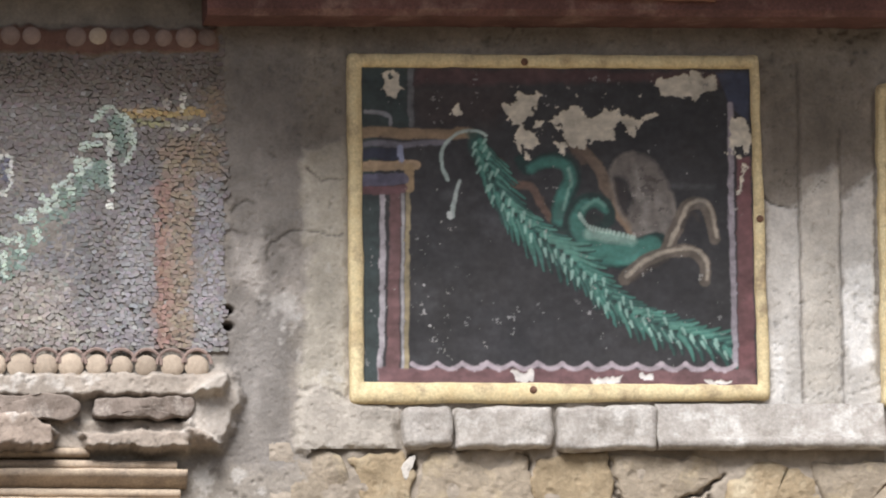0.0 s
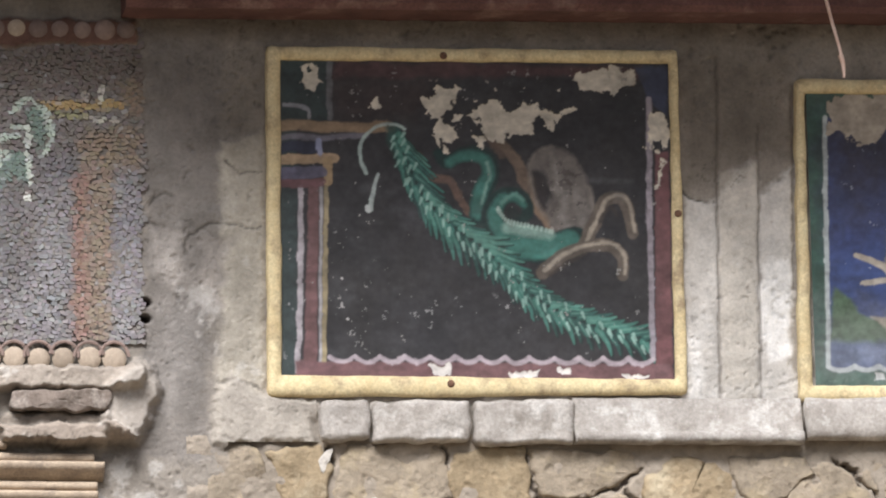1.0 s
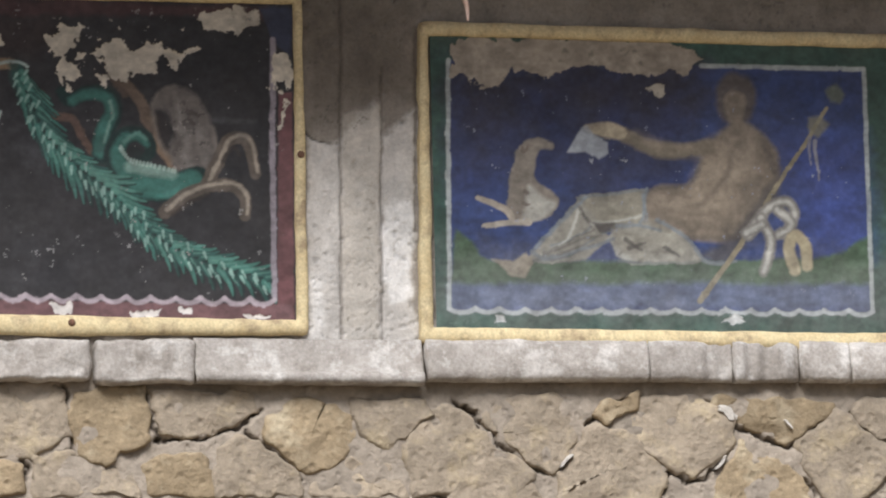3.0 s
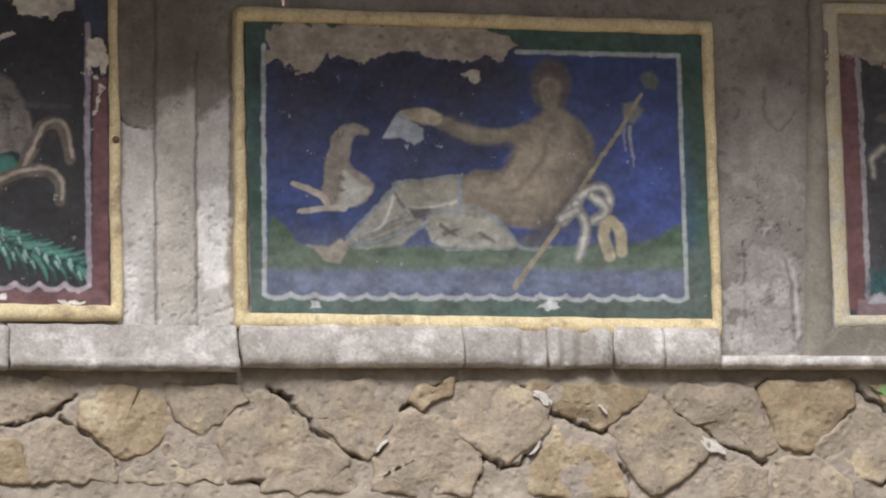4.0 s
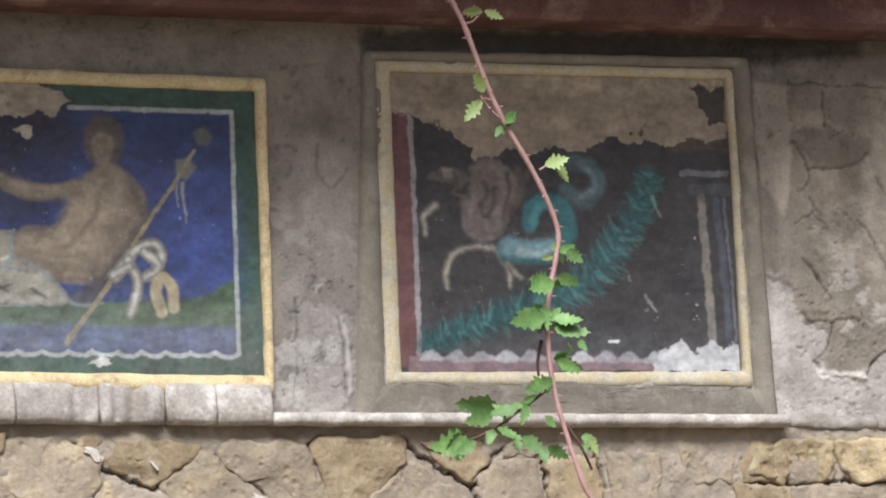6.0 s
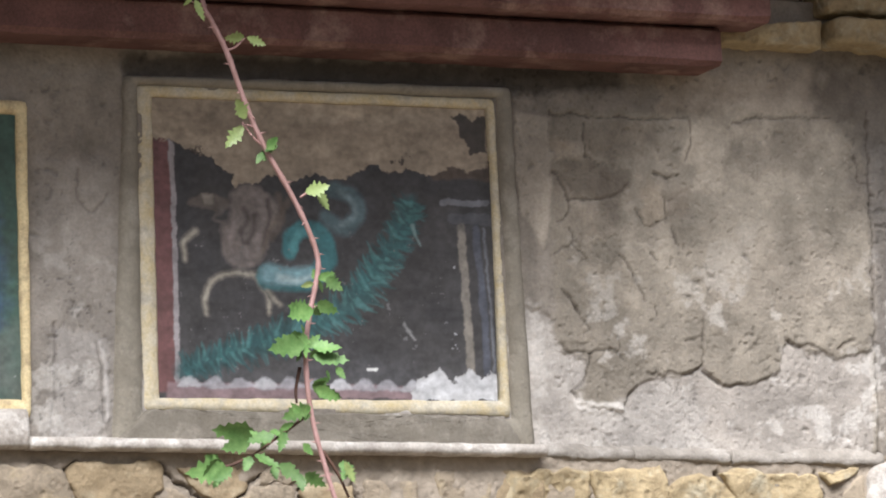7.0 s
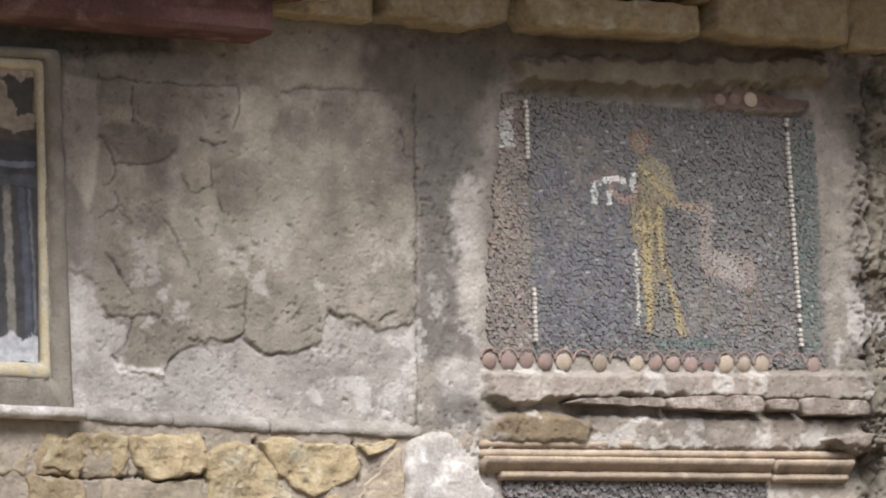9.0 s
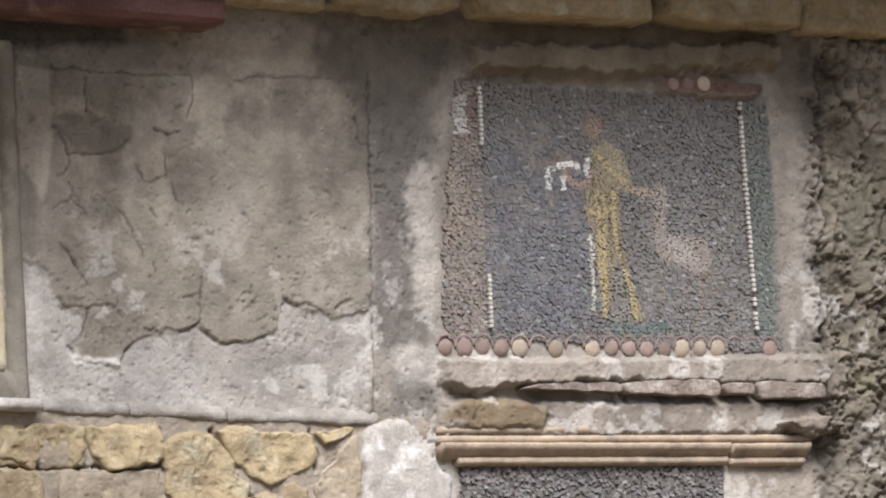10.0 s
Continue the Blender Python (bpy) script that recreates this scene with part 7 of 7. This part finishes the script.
part("moulding", bar((3.714, 2.336), (4.194, 2.349), BEAD, 0.0010, 108), STUCCO, corn_b)
part("moulding", bar((4.200, 2.347), (4.336, 2.352), BEAD, 0.0010, 109), STUCCO, corn_b)
fix(corn_b)
F = Sheet(3.66, 4.30, 2.20, 2.365, 0.005, (112, 107, 104))
F.mottle(0.03, 0.3, 5)
low = thing("mosaic_band", "blue and grey glass mosaic below the cornice", "mosaic", at=(4.0, 0, 2.2))
fa, fb = (3.726, 2.320)[0], (4.191, 2.335)[0]
part("bed", box(fa - 0.004, fb + 0.004, -0.0025, 0.03, 2.2, 2.338, 0.002), MORTAR, low, "grey mortar bed")
tesserae("tesserae", F, lambda x, z: (x > fa) & (x < fb), 0.0072, -0.005, 0.3, low, 12, "", 0.003)
fix(low)
# ---- tufa blocks under the roof ----
roof_edge = thing("tufa_course", "course of yellow tufa blocks under the roof", "masonry", at=(3.9, 0, 2.98))
for k, pts in enumerate(([(3.309, 3.045), (3.491, 3.066), (3.492, 3.020), (3.318, 3.021)], [(3.503, 3.066), (3.721, 3.072), (3.715, 3.035), (3.645, 3.020), (3.504, 3.028)], [(3.736, 3.076), (4.049, 3.083), (4.047, 3.034), (3.754, 3.027)], [(3.493, 3.151), (3.738, 3.160), (3.736, 3.082), (3.499, 3.075)], [(3.748, 3.161), (4.093, 3.176), (4.090, 3.095), (3.748, 3.085)],
                         [(4.076, 3.134), (4.327, 3.145), (4.319, 3.044), (4.155, 3.037), (4.077, 3.047)], [(4.338, 3.155), (4.700, 3.184), (4.695, 3.053), (4.345, 3.041)])):
    part("block", slab(pts, 0.03, -0.045 - 0.02 * (k % 3), 0.012, 0.006, 140 + k), GOLD_TUFA, roof_edge)
fix(roof_edge)

# ---- bramble ----
def leaf_mesh(name, mat, seed):
    r = random.Random(seed)
    bm = bmesh.new()
    mid, left, right = [], [], []
    n = 11
    for k in range(n + 1):
        t = k / n
        w = 0.31 * math.sin(math.pi * t ** 0.75) ** 0.95 * (0.74 + 0.46 * (k % 2)) * r.uniform(0.8, 1.15) if 0 < k < n else 0.0
        bend = -0.18 * t * t
        mid.append(bm.verts.new((0, bend, t)))
        if 0 < k < n:
            left.append(bm.verts.new((-w * r.uniform(0.9, 1.05), bend - 0.22 * w + r.uniform(-0.02, 0.02), t - 0.02 + 0.035 * (k % 2))))
            right.append(bm.verts.new((w * r.uniform(0.9, 1.05), bend - 0.22 * w + r.uniform(-0.02, 0.02), t - 0.02 + 0.035 * (k % 2))))
    for side, flip in ((left, 1), (right, 0)):
        rows = [mid[0], *side, mid[n]]
        for k in range(n):
            f = [mid[k], mid[k + 1], rows[k + 1], rows[k]]
            f = list(dict.fromkeys(f))
            if len(f) > 2:
                bm.faces.new(f if flip else f[::-1])
    me = bpy.data.meshes.new(name)
    bm.to_mesh(me)
    bm.free()
    me.materials.append(mat)
    for f in me.polygons:
        f.use_smooth = True
    return me


LEAVES = [leaf_mesh("leaf", LEAF, k) for k in range(5)]
YOUNG = [leaf_mesh("leaf", PALE_LEAF, 7 + k) for k in range(2)]
VY = -0.28


def at_depth(pts, y=VY):
    return [(x, y, z) for x, z in pts]


vine = thing("bramble", "trailing bramble shoot with green serrated leaves and reddish stem", "plant", at=(2.60, VY, 2.25))
stem_pts = [(2.367, 3.260), (2.387, 3.124), *[(2.407, 2.993), (2.419, 2.966), (2.441, 2.922), (2.467, 2.850), (2.491, 2.795), (2.531, 2.726), (2.555, 2.677), (2.568, 2.634), (2.562, 2.596), (2.553, 2.558), (2.546, 2.510), (2.548, 2.449), (2.557, 2.396), (2.571, 2.346)], *[(2.575, 2.331), (2.596, 2.275), (2.629, 2.244), (2.681, 2.226), (2.726, 2.205)]]
part("stem", tube(at_depth(stem_pts), 0.0040, 0.0034, 8, 0.18), STEM, vine, "reddish thorny stem")
for pts in ([(2.546, 2.419), (2.521, 2.401), (2.492, 2.381), (2.465, 2.363)], [(2.540, 2.487), (2.533, 2.456), (2.534, 2.437)], [(2.571, 2.371), (2.592, 2.340), (2.607, 2.308)], [(2.465, 2.363), (2.438, 2.351), (2.417, 2.346)]):
    part("side_stem", tube(at_depth(pts, VY + 0.008), 0.0026, 0.0018, 6), DEAD, vine, "dark side stem")
for pts in ([(2.489, 2.794), (2.474, 2.807), (2.461, 2.825)], [(2.479, 2.819), (2.466, 2.821), (2.458, 2.817)], [(2.544, 2.723), (2.556, 2.730), (2.570, 2.734)], [(2.439, 2.925), (2.453, 2.929), (2.468, 2.943)], [(2.413, 2.986), (2.401, 2.988), (2.391, 2.991)]):
    part("leaf_stalk", tube(at_depth(pts), 0.0018, 0.0012, 5), STEM, vine)
thorns = bmesh.new()
rv = random.Random(11)
sp = smooth3(at_depth(stem_pts), 4)
for k in range(3, len(sp) - 2, 2):
    a = rv.uniform(0, 6.28)
    d = Vector((math.cos(a), -0.3 * abs(math.sin(a)), 0.3 * math.sin(a))).normalized()
    bmesh.ops.create_cone(thorns, segments=5, radius1=0.0014, radius2=0.0001, depth=0.008, matrix=Matrix.Translation(Vector(sp[k]) + d * 0.0075) @ d.to_track_quat("Z", "Y").to_matrix().to_4x4())
part("thorns", thorns, STEM, vine, even=False)["kind"] = "stuff"


def leaf(pairs, young=False, wide=1.0):
    """Leaves, each from its foot to its tip."""
    for a, b in zip(pairs[::2], pairs[1::2]):
        dx, dz = b[0] - a[0], b[1] - a[1]
        s = math.hypot(dx, dz) * rv.uniform(0.95, 1.15)
        if not young and rv.random() < 0.65:
            a = (a[0] + rv.uniform(-0.006, 0.006), a[1] + rv.uniform(-0.006, 0.006))
            o = link("leaf", rv.choice(LEAVES), LEAF, vine)
            k = min(s, 0.036) * rv.uniform(0.6, 0.8)
            o.matrix_basis = vine.matrix_world.inverted() @ pose(a[0], VY + rv.uniform(-0.004, 0.016), a[1], 0, math.degrees(math.atan2(dx, dz)) + rv.choice((-55, 55)) + rv.uniform(-20, 20), 0) @ pose(0, 0, 0, rv.uniform(-25, 25), 0, rv.uniform(-40, 40)) @ Matrix.Diagonal((k, k, k, 1))
        o = link("leaf", rv.choice(YOUNG if young else LEAVES), LEAF, vine)
        o.matrix_basis = vine.matrix_world.inverted() @ pose(a[0], VY - 0.006 + rv.uniform(-0.014, 0.010), a[1], 0, math.degrees(math.atan2(dx, dz)), 0) @ pose(0, 0, 0, rv.uniform(-24, 24), 0, rv.uniform(-38, 38)) @ Matrix.Diagonal((s * wide * rv.uniform(0.72, 0.95), s, s, 1))


leaf([(2.391, 2.991), (2.404, 2.965), (2.386, 2.992), (2.373, 2.982), (2.461, 2.827), (2.439, 2.853), (2.460, 2.819), (2.434, 2.788), (2.469, 2.945), (2.432, 2.947), (2.468, 2.943), (2.496, 2.932), (2.548, 2.728), (2.582, 2.738), (2.570, 2.736), (2.596, 2.708), (2.591, 2.354), (2.607, 2.327), (2.556, 2.602), (2.539, 2.596)], True)
leaf([(2.489, 2.790), (2.509, 2.809), (2.491, 2.784), (2.511, 2.791), (2.486, 2.786), (2.477, 2.771), (2.566, 2.614), (2.591, 2.624), (2.567, 2.606), (2.592, 2.588), (2.560, 2.574), (2.588, 2.566), (2.550, 2.566), (2.515, 2.570), (2.550, 2.557), (2.508, 2.546), (2.555, 2.555), (2.577, 2.571)], wide=1.15)
leaf([(2.543, 2.530), (2.529, 2.490), (2.541, 2.517), (2.476, 2.501), (2.544, 2.513), (2.499, 2.516), (2.552, 2.518), (2.588, 2.503), (2.554, 2.496), (2.599, 2.484), (2.580, 2.489), (2.592, 2.473), (2.551, 2.464), (2.592, 2.456), (2.561, 2.457), (2.594, 2.448), (2.548, 2.530), (2.536, 2.548)], wide=0.95)
leaf([(2.544, 2.431), (2.501, 2.413), (2.527, 2.420), (2.514, 2.434), (2.508, 2.395), (2.498, 2.368), (2.490, 2.390), (2.449, 2.379), (2.470, 2.394), (2.416, 2.394), (2.462, 2.383), (2.421, 2.371), (2.477, 2.377), (2.456, 2.395), (2.430, 2.348), (2.375, 2.342), (2.424, 2.354), (2.396, 2.332), (2.432, 2.345), (2.407, 2.329), (2.467, 2.360), (2.494, 2.337), (2.496, 2.348), (2.530, 2.325), (2.532, 2.342), (2.564, 2.323), (2.538, 2.381), (2.554, 2.366), (2.546, 2.425), (2.524, 2.431), (2.505, 2.401), (2.522, 2.411)], wide=1.1)
leaf([(2.612, 2.235), (2.598, 2.252), (2.623, 2.232), (2.603, 2.218), (2.649, 2.242), (2.693, 2.248), (2.660, 2.222), (2.680, 2.205), (2.600, 2.353), (2.612, 2.328), (2.605, 2.353), (2.595, 2.330)], wide=1.1)
fix(vine)
twig = thing("dry_twig", "thin dry broken twig hanging from the roof edge", "twig", at=(1.6, -0.2, 2.9))
part("shaft", tube([(x, -0.2, z) for x, z in [(1.501, 3.297), (1.520, 3.164), (1.536, 3.063), (1.545, 2.993), (1.551, 2.966), (1.558, 2.936), (1.565, 2.909), (1.569, 2.889)]], 0.0028, 0.0022, 6), TWIG, twig)
part("broken_tip", tube([(x, -0.2, z) for x, z in [(1.567, 2.895), (1.570, 2.884), (1.571, 2.872), (1.571, 2.864)]], 0.0040, 0.0016, 6), TWIG, twig, "pale frayed broken end")
fix(twig)
